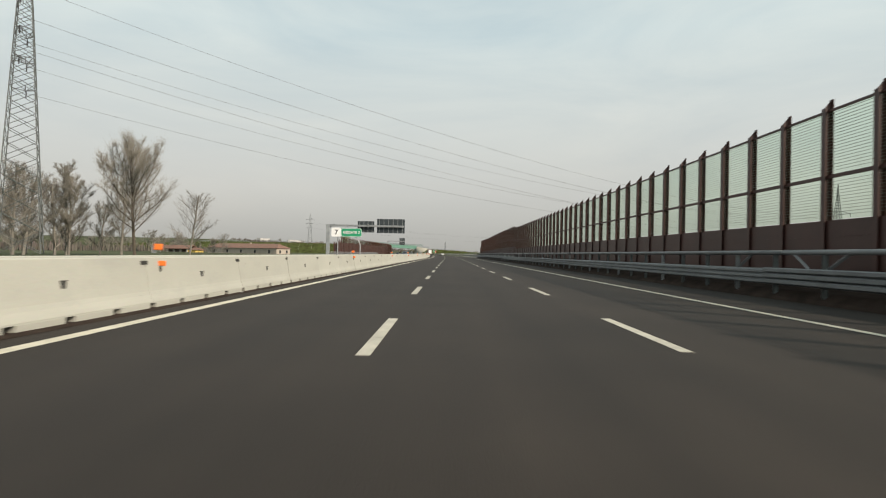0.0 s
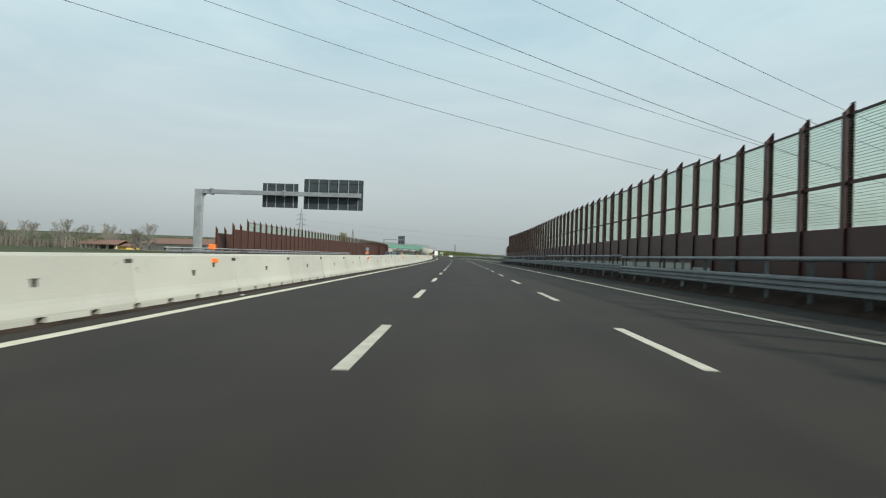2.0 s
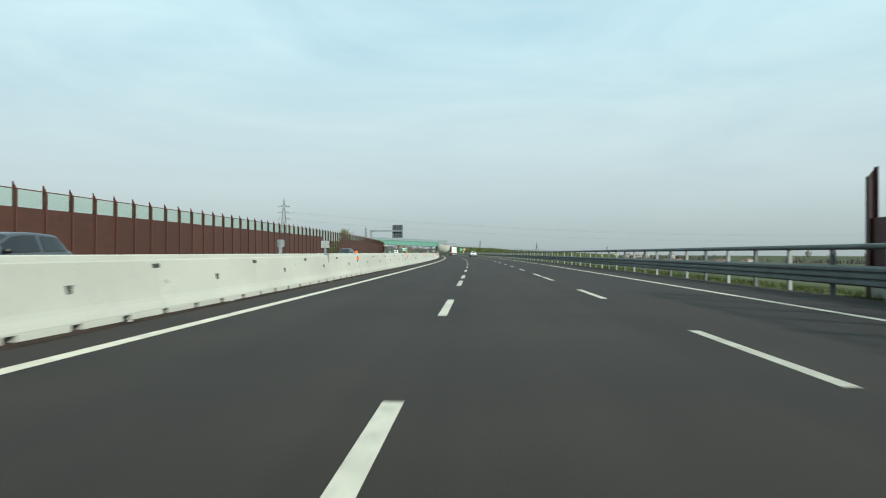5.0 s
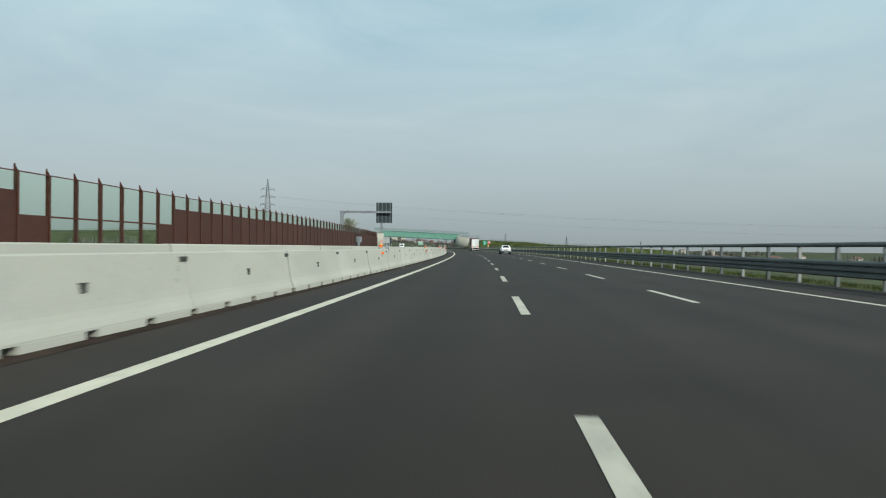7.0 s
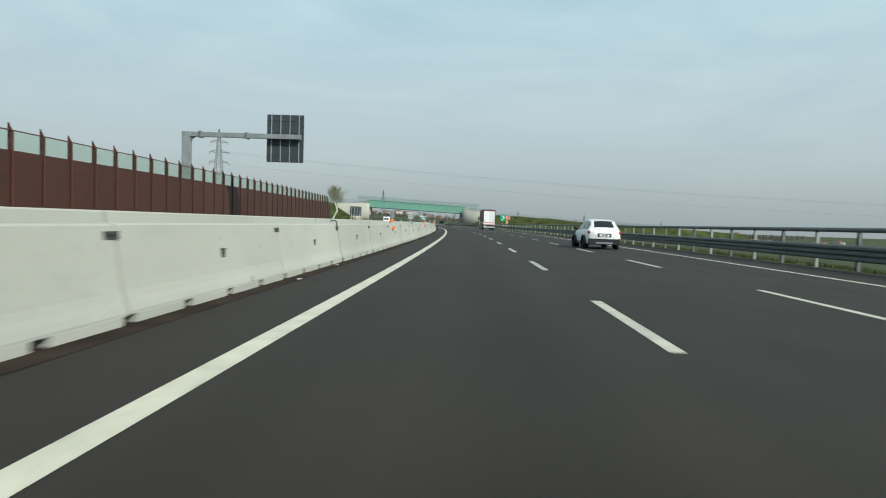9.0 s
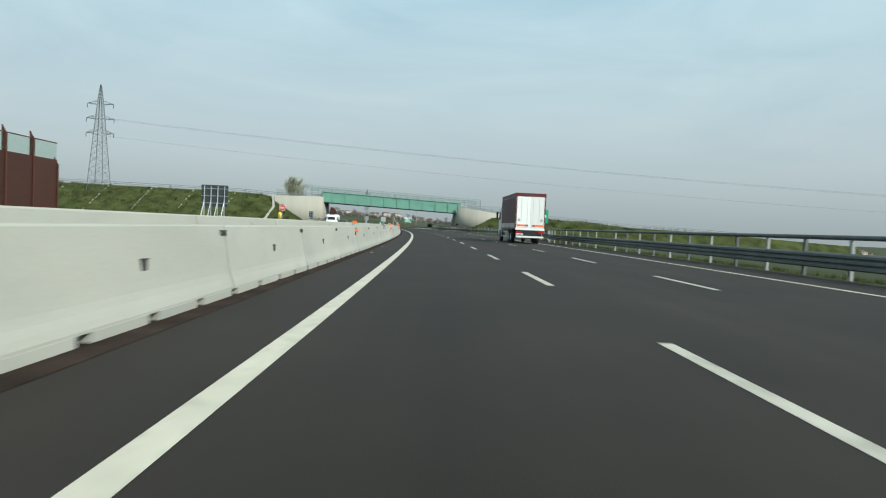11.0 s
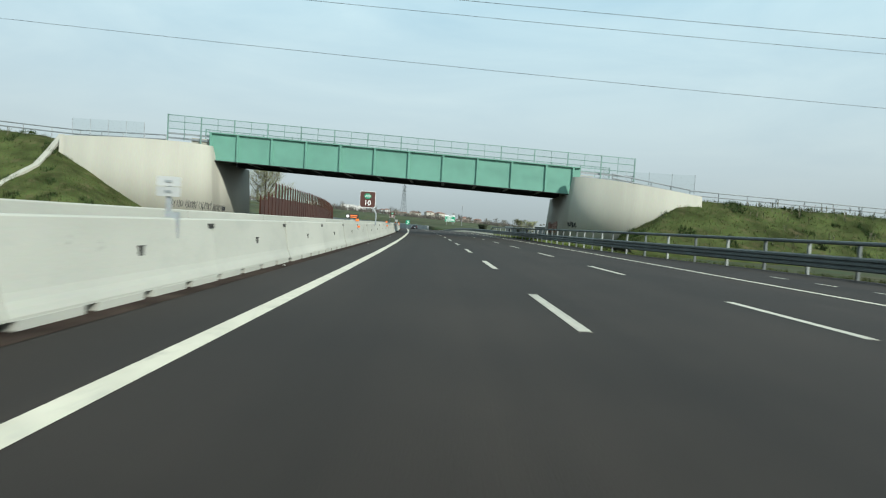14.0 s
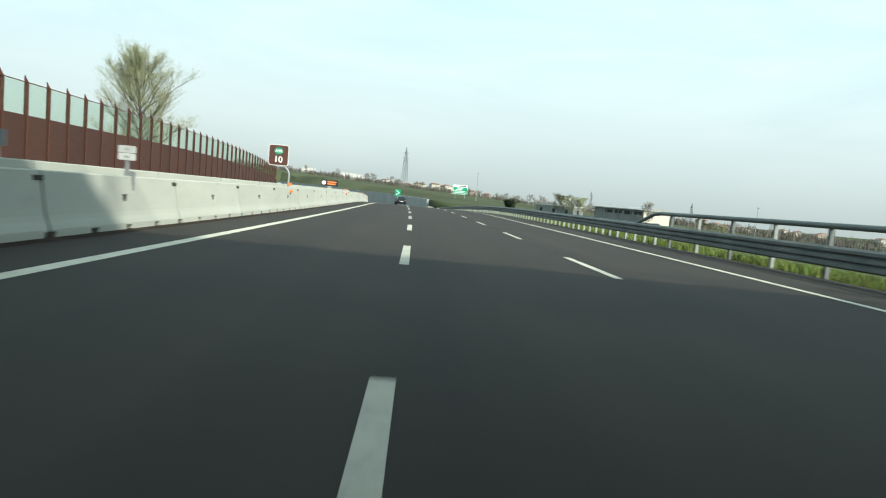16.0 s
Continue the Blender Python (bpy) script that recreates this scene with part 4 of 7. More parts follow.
def overpass():
    t = thing("overpass_bridge", BR, "green steel girder road bridge across the motorway", "bridge")
    for name, y in (("near_girder", 0.0), ("far_girder", DECK_W - 0.5)):
        bm = bmesh.new()
        ramp_box(bm, XL, XR, y + 0.20, y + 0.24, -3.0, -0.02)
        # The far web and the low flanges get their shade from the colour.
        steel_mat = GREEN if y < 5 else UNDER
        g = part(name, bm, steel_mat, t)
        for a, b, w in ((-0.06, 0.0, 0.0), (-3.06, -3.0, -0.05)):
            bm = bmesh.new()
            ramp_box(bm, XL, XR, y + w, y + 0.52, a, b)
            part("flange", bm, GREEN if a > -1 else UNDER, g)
        x = -22.3
        k = 0
        while x < XR:
            bm = bmesh.new()
            ramp_box(bm, x - 0.10, x + 0.10, y + (0.02 if y < 5 else 0.25), y + (0.19 if y < 5 else 0.45), -3.0, -0.06)
            part("stiffener", bm, steel_mat, g)
            x += 3.0 if k in (0, 10) else 3.81
            k += 1
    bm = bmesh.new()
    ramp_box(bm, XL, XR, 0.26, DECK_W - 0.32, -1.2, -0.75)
    part("deck", bm, UNDER, t, "deck underside in a shade-dark colour")
    bm = bmesh.new()
    ramp_box(bm, XL, XR, 0.6, DECK_W - 0.6, -0.74, -0.60)
    part("carriageway", bm, ASPHALT, t)
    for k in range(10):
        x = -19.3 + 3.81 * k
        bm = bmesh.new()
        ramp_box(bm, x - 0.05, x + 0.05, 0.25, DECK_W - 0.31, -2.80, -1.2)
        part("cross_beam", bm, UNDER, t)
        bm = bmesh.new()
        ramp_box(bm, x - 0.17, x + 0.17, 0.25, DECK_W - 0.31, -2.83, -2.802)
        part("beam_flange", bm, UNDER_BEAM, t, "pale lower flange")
    # Unseen slab past the far girder, added to widen the bridge's cast shadow.
    bm = bmesh.new()
    ramp_box(bm, XL, XR, DECK_W + 0.03, DECK_W + 1.5, -0.35, 0.0)
    part("walkway", bm, CAST, t, "concrete slab added to widen the bridge shadow")
    for y in (0.30, DECK_W + 1.3):
        for k in range(15):
            x = -27.2 + 3.71 * k
            bm = bmesh.new()
            ramp_box(bm, x - 0.06, x + 0.06, y - 0.06, y + 0.06, 0.0 if XL < x < XR else -1.6, 1.62)
            part("railing_post", bm, GREEN_RAIL, t)
            if k < 14:
                bm = bmesh.new()
                ramp_box(bm, x + 1.83, x + 1.88, y - 0.03, y + 0.03, 0.0 if XL < x < XR else -1.2, 1.58)
                part("railing_stile", bm, GREEN_RAIL, t)
                for z in (0.06, 0.86, 1.56):
                    bm = bmesh.new()
                    ramp_box(bm, x + 0.05, x + 3.66, y - 0.03, y + 0.03, z - 0.038, z + 0.038)
                    part("railing_bar", bm, GREEN_RAIL, t)
                bm = bmesh.new()
                ramp_box(bm, x + 0.06, x + 3.65, y - 0.004, y + 0.004, 0.08, 1.54)
                o = part("mesh_infill", bm, MESH, t, "fine wire mesh")
                o.visible_shadow = False
        for z in (-0.45, -0.95):
            bm = bmesh.new()
            ramp_box(bm, -27.2, XL, y + 0.1, y + 0.16, z - 0.1, z + 0.1)
            part("crash_rail", bm, STEEL, t)
            bm = bmesh.new()
            ramp_box(bm, XR, 24.7, y + 0.1, y + 0.16, z - 0.1, z + 0.1)
            part("crash_rail", bm, STEEL, t)


def abutment(path, tops, batter, seat_x, label):
    """A battered, rounded concrete wall along path; each point has its own top; filled behind."""
    t = thing("bridge_abutment", BR, label, "abutment", "bridge abutments")
    n = len(path)
    verts, faces = [], []
    for i, (x, y) in enumerate(path):
        a, b = Vector(path[max(i - 1, 0)]), Vector(path[min(i + 1, n - 1)])
        way = (b - a).normalized()
        out = Vector((-way.y, way.x)) if seat_x < 0 else Vector((way.y, -way.x))
        h = tops[i]
        verts += [(x + out.x * (0.5 + batter), y + out.y * (0.5 + batter), -0.6), (x + out.x * 0.5, y + out.y * 0.5, h), (x, y, h), (x, y, -0.6)]
    for i in range(n - 1):
        for j in range(4):
            a, b = i * 4 + j, i * 4 + (j + 1) % 4
            faces.append((a, b, b + 4, a + 4) if seat_x < 0 else (a, a + 4, b + 4, b))
    faces += [(0, 1, 2, 3), tuple((n - 1) * 4 + j for j in (3, 2, 1, 0))]
    part("wall", raw("wall", verts, faces, CAST, True), None, t)
    bm = bmesh.new()
    sgn = 1 if seat_x > 0 else -1
    ramp_box(bm, seat_x + sgn * 0.55, seat_x + sgn * 2.6, 0.5, DECK_W - 0.2, -3.2 - 0.0, -0.75)
    part("fill_slab", bm, CAST, t)
    return t


def smooth_path(points, n=26):
    """Points evenly spread on a smooth curve through the given ones."""
    out = []
    m = len(points) - 1
    for k in range(n):
        u = k / (n - 1) * m
        i = min(int(u), m - 1)
        f = u - i
        p0, p1, p2, p3 = points[max(i - 1, 0)], points[i], points[i + 1], points[min(i + 2, m)]
        out.append(tuple(0.5 * (2 * b + (c - a) * f + (2 * a - 5 * b + 4 * c - d) * f * f + (3 * b - a - 3 * c + d) * f**3) for a, b, c, d in zip(p0, p1, p2, p3)))
    return out


MESH = glass_material("wire_mesh", (0.95, 0.96, 0.955), 0.006, 0.4)
overpass()
right_path = smooth_path([(18.0, 11.4), (17.9, 8.0), (17.8, 4.0), (17.8, 1.0), (18.6, -1.6), (20.6, -3.6), (23.4, -4.9), (26.6, -5.4), (29.8, -5.5)], 34)
right_tops = [deck_z(x) - 3.1 if y > -0.1 else 7.25 - 0.15 * max(x - 18, 0) for x, y in right_path]
abut_right = abutment(right_path, right_tops, 0.6, 17.7, "rounded pale concrete bridge abutment with curved wing wall")
left_path = smooth_path([(-22.0, 11.0), (-22.0, 8.0), (-22.0, 4.0), (-22.1, 1.0), (-23.0, -1.8), (-25.2, -4.0), (-28.4, -5.4), (-31.6, -5.9), (-34.8, -6.0)], 34)
left_tops = [deck_z(x) - 3.1 if y > -0.1 else 8.35 + 0.035 * (x + 23) for x, y in left_path]
abut_left = abutment(left_path, left_tops, 0.4, -22.0, "rounded pale concrete bridge abutment with dark scrawls at its foot")


def scrawl(owner, path, tops, batter, sign, u0, u1, z0, z1, seed, mat, w):
    """Sprayed loops along the foot of an abutment's battered face."""
    rr = random.Random(seed)
    bm = bmesh.new()
    last, n, ph = None, 46, 0.0

    def face(i, z):
        """The place on the wall's outer face at one of its points, z high."""
        way = (Vector(path[min(i + 1, len(path) - 1)]) - Vector(path[max(i - 1, 0)])).normalized()
        out = Vector((-way.y, way.x)) if sign < 0 else Vector((way.y, -way.x))
        off = 0.5 + batter * (1 - (z + 0.6) / (tops[i] + 0.6)) + 0.03
        return Vector((path[i][0] + out.x * off, path[i][1] + out.y * off, z))

    for k in range(n):
        u = u0 + (u1 - u0) * k / n
        ph += rr.uniform(0.5, 1.5)
        z = (z0 + z1) / 2 + (z1 - z0) / 2 * math.sin(ph) * rr.uniform(0.5, 1.0)
        u += (u1 - u0) / n * 2.0 * math.cos(ph * 1.3)
        i = int(min(max(u, 0), len(path) - 2))
        f = u - i
        p = face(i, z) * (1 - f) + face(i + 1, z) * f
        if last is not None and rr.random() < 0.86:
            bar(bm, last, p, w, 4)
        last = p
    part("scrawl", bm, mat, owner, "sprayed scrawl")


# ---- embankments of the bridge road ----
def bank(side, x0, x1, crest, label):
    """A grassed ramp: crest(x) high, sloping down to both sides and towards the abutment."""
    verts, faces = [], []
    xs = [x0 + (x1 - x0) * (k / 60) ** 1.5 for k in range(61)]
    ys = [-24 + 66 * k / 66 for k in range(67)]
    for x in xs:
        for y in ys:
            c = crest(x)
            h = min(c, c + (y + 4.8) / 1.75, c - (y - 16) / 1.75, abs(x - x0) * 0.62)
            px, py = (BR @ Vector((x, y, 0))).to_2d()
            h = h if h >= c - 1e-3 else h + 0.22 * noise.noise(Vector((px * 0.35, py * 0.35, 0))) + 0.10 * noise.noise(Vector((px * 1.3, py * 1.3, 3)))
            verts.append((x, y, max(h, -5.0)))
    k = len(ys)
    for i in range(len(xs) - 1):
        for j in range(k - 1):
            a = i * k + j
            faces.append((a, a + 1, a + k + 1, a + k) if side < 0 else (a, a + k, a + k + 1, a + 1))
    ob = setting("embankment", raw("embankment", verts, faces, GRASS, True), label, "embankment")
    ob.matrix_world = BR
    return ob


def crest_right(x):
    return float(np.interp(x, (18, 30, 55, 70, 95, 140), (5.6, 5.2, 4.3, 3.2, 2.6, 0.5)))


def crest_left(x):
    return float(np.interp(-x, (22, 35, 45, 90, 160, 260), (7.9, 7.9, 8.5, 8.9, 8.6, 5.0)))


bank(1, 20.4, 140, crest_right, "steep green grass embankment beside the bridge wing wall")
bank(-1, -24.6, -260, crest_left, "long green grass embankment carrying the bridge road")


def crest_rail(xs, crest, label):
    t = thing("guard_rail", BR, label, "guard rail", "guard rails on the embankments")
    for a, b in zip(xs, xs[1:]):
        for z in (0.55, 1.0):
            bm = bmesh.new()
            tube(bm, [(a, -3.6, crest(a) + z), (b, -3.6, crest(b) + z)], 0.14, 6)
            part("rail", bm, STEEL, t)
        bm = bmesh.new()
        bar(bm, (a, -3.6, crest(a) - 0.2), (a, -3.6, crest(a) + 1.05), 0.10, 4)
        part("post", bm, STEEL, t)


crest_rail([29.5 + 3 * k for k in range(32)], crest_right, "galvanised guard rail along the embankment crest")
crest_rail([-34.5 - 3 * k for k in range(50)], crest_left, "galvanised guard rail along the embankment crest")
crest_rail([21.3 + 2.05 * k for k in range(5)], lambda x: 7.0 - 0.15 * (x - 18), "galvanised guard rail along the top of the wing wall")
crest_rail([-25.5 - 2.25 * k for k in range(5)], crest_left, "galvanised guard rail along the top of the wing wall")


def fence_on_wing(x0, x1, y, z0, z1, label):
    t = thing("mesh_fence", BR, label, "fence", "mesh fences on the wing walls")
    for k in range(5):
        x = x0 + (x1 - x0) * k / 4
        bm = bmesh.new()
        bar(bm, (x, y, z0 - 0.3), (x, y, z1), 0.055, 6)
        part("post", bm, STEEL, t)
    bm = bmesh.new()
    box(bm, min(x0, x1), max(x0, x1), y - 0.004, y + 0.004, z0, z1 - 0.05)
    part("mesh", bm, MESH, t).visible_shadow = False


fence_on_wing(20.4, 30.0, -3.4, 6.0, 7.9, "pale mesh fence on galvanised posts along the wing wall")
fence_on_wing(-27.2, -34.6, -4.8, 7.9, 10.0, "pale mesh fence on galvanised posts along the wing wall")


def drains():
    """Lines of pale stone slabs down the left embankment, and the wide chute beside the abutment."""
    bm = bmesh.new()
    box(bm, -0.13, 0.13, -0.42, 0.42, -0.1, 0.05)
    slab = data_of("slab", bm, CAST)
    rr = random.Random(9)
    for k in range(8):
        x = -46 - 11.5 * k
        t = thing("slope_drain", BR, "pale stone drain slabs running down the grass slope", "drain", "slope drains")
        for j in range(9):
            y = -5.6 - 1.45 * j
            h = crest_left(x) + (y + 4.8) / 1.75
            if rr.random() < 0.2 or h < 0.3:
                continue
            part_at("slab", slab, t, Matrix.Translation((x - 0.25 * j * 0.4 + rr.uniform(-0.1, 0.1), y, h + 0.02)) @ Matrix.Rotation(math.atan(1 / 1.75), 4, "X") @ Matrix.Diagonal((rr.uniform(0.7, 1.1), rr.uniform(0.6, 1.2), 1, 1)))
    t = thing("stone_chute", BR, "pale concrete drain chute bending down the slope", "drain")
    pts = [(-35.8, -4.6), (-34.8, -8), (-34.1, -10.8), (-34.4, -12.0), (-34.9, -15.5), (-35.4, -18.0)]
    for (xa, ya), (xb, yb) in zip(pts, pts[1:]):
        bm = bmesh.new()
        za, zb = crest_left(xa) + (ya + 4.8) / 1.75, crest_left(xb) + (yb + 4.8) / 1.75
        za, zb = max(za, 0.0), max(zb, 0.0)
        vs = [bm.verts.new(p) for p in ((xa - 0.3, ya, za - 0.1), (xa + 0.3, ya, za - 0.1), (xb + 0.3, yb, zb - 0.1), (xb - 0.3, yb, zb - 0.1), (xa - 0.3, ya, za + 0.2), (xa + 0.3, ya, za + 0.2), (xb + 0.3, yb, zb + 0.2), (xb - 0.3, yb, zb + 0.2))]
        for f in ((0, 3, 2, 1), (4, 5, 6, 7), (0, 1, 5, 4), (1, 2, 6, 5), (2, 3, 7, 6), (3, 0, 4, 7)):
            bm.faces.new([vs[i] for i in f])
        part("chute_length", bm, CAST, t)


drains()

SPRAY = material("black_spray", (0.03, 0.032, 0.034), 0.8, 0, 0.3)
SPRAY_RED = material("faded_red_spray", (0.30, 0.19, 0.15), 0.85, 0, 0.2)
for u0, u1, z0, z1, seed in ((12.0, 14.2, 1.2, 2.1, 1), (14.4, 16.6, 1.3, 2.3, 2), (16.8, 18.4, 1.3, 2.3, 3), (18.6, 20.2, 1.4, 2.3, 4), (10.5, 11.8, 1.2, 2.0, 7)):
    scrawl(abut_left, left_path, left_tops, 0.4, -1, u0, u1, z0, z1, seed, SPRAY, 0.04)
scrawl(abut_right, right_path, right_tops, 0.6, 1, 15.4, 17.2, 1.7, 2.35, 5, SPRAY, 0.08)
scrawl(abut_right, right_path, right_tops, 0.6, 1, 4.0, 11.8, 0.9, 2.35, 6, SPRAY_RED, 0.22)


def bank_spots(x0, x1, crest, n, seed):
    """Spots spread over the slope of an embankment that faces the traffic."""
    rr = random.Random(seed)
    out = []
    for _ in range(n):
        x = x0 + (x1 - x0) * rr.random() ** 1.3
        y = rr.uniform(-22, -3.5)
        c = crest(x)
        h = min(c, c + (y + 4.8) / 1.75, abs(x - (20.4 if x > 0 else -24.6)) * 0.62)
        if h > 0:
            p = BR @ Vector((x, y, 0))
            out.append((p.x, p.y, h + 0.22 * noise.noise(Vector((p.x * 0.35, p.y * 0.35, 0))) + 0.10 * noise.noise(Vector((p.x * 1.3, p.y * 1.3, 3)))))
    return out


tufts("grass", bank_spots(20.6, 110, crest_right, 14000, 5), "uneven rough grass on the bridge embankment", 6, 0.2, 4)
tufts("grass", bank_spots(-24.8, -190, crest_left, 15000, 7), "uneven rough grass on the long embankment", 8, 0.2, 4)
COARSE = material("coarse_weed_leaves", (0.034, 0.055, 0.018), 0.8, 0, 0.4, 0.3, 3.0, 0.0, (0.09, 0.085, 0.04), 0.6, shade=0)
COARSE.node_tree.nodes["Principled BSDF"].inputs["Specular IOR Level"].default_value = 0.1
for x0, x1, crest, seed in ((21.0, 80, crest_right, 15), (-25.2, -120, crest_left, 17)):
    clumps = [p for p in bank_spots(x0, x1, crest, 20000, seed) if noise.noise(Vector((p[0] * 0.5, p[1] * 0.5, 7))) > 0.3]
    tufts("grass", clumps, "clumps of long dark-green weeds on the embankment", seed + 1, 0.36, 5, COARSE)


def weeds(name, x0, x1, crest, n, seed, label):
    """Tall dry stalks with side sprigs, rooted along the top and the foot of a slope."""
    rr = random.Random(seed)
    verts, faces = [], []
    for _ in range(n):
        x = rr.uniform(x0, x1)
        y = rr.choice((rr.uniform(-7.5, -4.0), rr.uniform(-15.0, -9.0)))
        h = min(crest(x), crest(x) + (y + 4.8) / 1.75)
        if h < 0.2:
            continue
        p = BR @ Vector((x, y, h - 0.1))
        tall = rr.uniform(0.3, 1.1)
        for k in range(5):
            a, lean = rr.uniform(0, 2 * math.pi), rr.uniform(0.05, 0.45)
            z0 = tall * 0.16 * k
            top = Vector((math.cos(a) * lean * tall * 0.6, math.sin(a) * lean * tall * 0.6, tall if k == 0 else z0 + tall * rr.uniform(0.2, 0.45)))
            side = Vector((-math.sin(a), math.cos(a), 0)) * 0.018
            b = len(verts)
            foot = p + Vector((0, 0, z0))
            verts += [foot - side, foot + side, p + top + side * 1.5, p + top - side * 1.5]
            faces.append((b, b + 1, b + 2, b + 3))
    return tagged(new(name, raw(name, verts, faces, WEED)), label, "weeds", "", "stuff")


WEED = material("dry_weeds", (0.13, 0.12, 0.075), 0.9, 0, 0.3, 0.3, 4.0, 0.0, (0.06, 0.08, 0.03), 0.7, shade=0)
weeds("weeds", 34, 110, crest_right, 600, 51, "dry stalks and young weeds on the grass bank")
weeds("weeds", -150, -40, crest_left, 500, 52, "dry stalks and young weeds on the long grass bank")

# ---- vehicles ----
def loft(name, rings, mat, smooth=True, caps=True):
    """A closed skin through rings of equal length."""
    k = len(rings[0])
    verts = [p for r in rings for p in r]
    faces = []
    for i in range(len(rings) - 1):
        for j in range(k):
            a, b = i * k + j, i * k + (j + 1) % k
            faces.append((a, b, b + k, a + k))
    if caps:
        faces += [tuple(range(k - 1, -1, -1)), tuple((len(rings) - 1) * k + j for j in range(k))]
    return raw(name, verts, faces, mat, smooth)


def lathe(bm, profile, center, n=20):
    """Turns (radius, x) about the x axis through center."""
    k = len(profile)
    vs = []
    for i in range(n):
        a = 2 * math.pi * i / n
        for r, x in profile:
            vs.append(bm.verts.new((center[0] + x, center[1] + r * math.cos(a), center[2] + r * math.sin(a))))
    for i in range(n):
        for j in range(k - 1):
            a, b = i * k + j, ((i + 1) % n) * k + j
            bm.faces.new((vs[a], vs[a + 1], vs[b + 1], vs[b]))


def wheel(parent, x, y, r, w, side, double=False):
    bm = bmesh.new()
    t = w / 2
    lathe(bm, [(r * 0.62, -t), (r * 0.9, -t), (r, -t * 0.6), (r, t * 0.6), (r * 0.9, t), (r * 0.62, t), (r * 0.6, t * 0.5), (r * 0.6, -t)], (x, y, r))
    tyre = part("wheel", bm, TYRE, parent, "", True)
    bm = bmesh.new()
    o = side * t
    lathe(bm, [(0.001, o * 0.55), (r * 0.2, o * 0.75), (r * 0.3, o * 0.45), (r * 0.5, o * 0.5), (r * 0.60, o * 0.95), (r * 0.63, o)], (x, y, r))
    for k in range(5):
        a = 2 * math.pi * k / 5
        bar(bm, (x + o * 0.72, y + r * 0.15 * math.cos(a), r + r * 0.15 * math.sin(a)), (x + o * 0.85, y + r * 0.58 * math.cos(a), r + r * 0.58 * math.sin(a)), r * 0.13)
    part("rim", bm, RIM, tyre, "alloy rim", True)


def number_plate(parent, y, z, w=0.52, h=0.11, x=0.0):
    bm = bmesh.new()
    box(bm, x - w / 2, x + w / 2, y - 0.012, y, z, z + h)
    p = part("number_plate", bm, SIGN_WHITE, parent, "white plate with dark bars")
    bm = bmesh.new()
    box(bm, x - w * 0.30, x - w * 0.06, y - 0.016, y - 0.0125, z + h * 0.25, z + h * 0.75)
    box(bm, x + w * 0.0, x + w * 0.30, y - 0.016, y - 0.0125, z + h * 0.25, z + h * 0.75)
    part("plate_bars", bm, BLACK, p)


RED_LAMP = material("red_lamp", (0.42, 0.012, 0.014), 0.2, 0, 0.1)
CAR_GLASS = material("car_glass", (0.012, 0.014, 0.016), 0.06, 0, 0.1)
LAMP = material("headlamp", (0.75, 0.76, 0.78), 0.15, 0.2, 0.05)
CAR_BLACK = material("black_car_paint", (0.012, 0.013, 0.017), 0.22, 0, 0.1)
CAR_GREY = material("grey_car_paint", (0.05, 0.058, 0.066), 0.25, 0.2, 0.08)


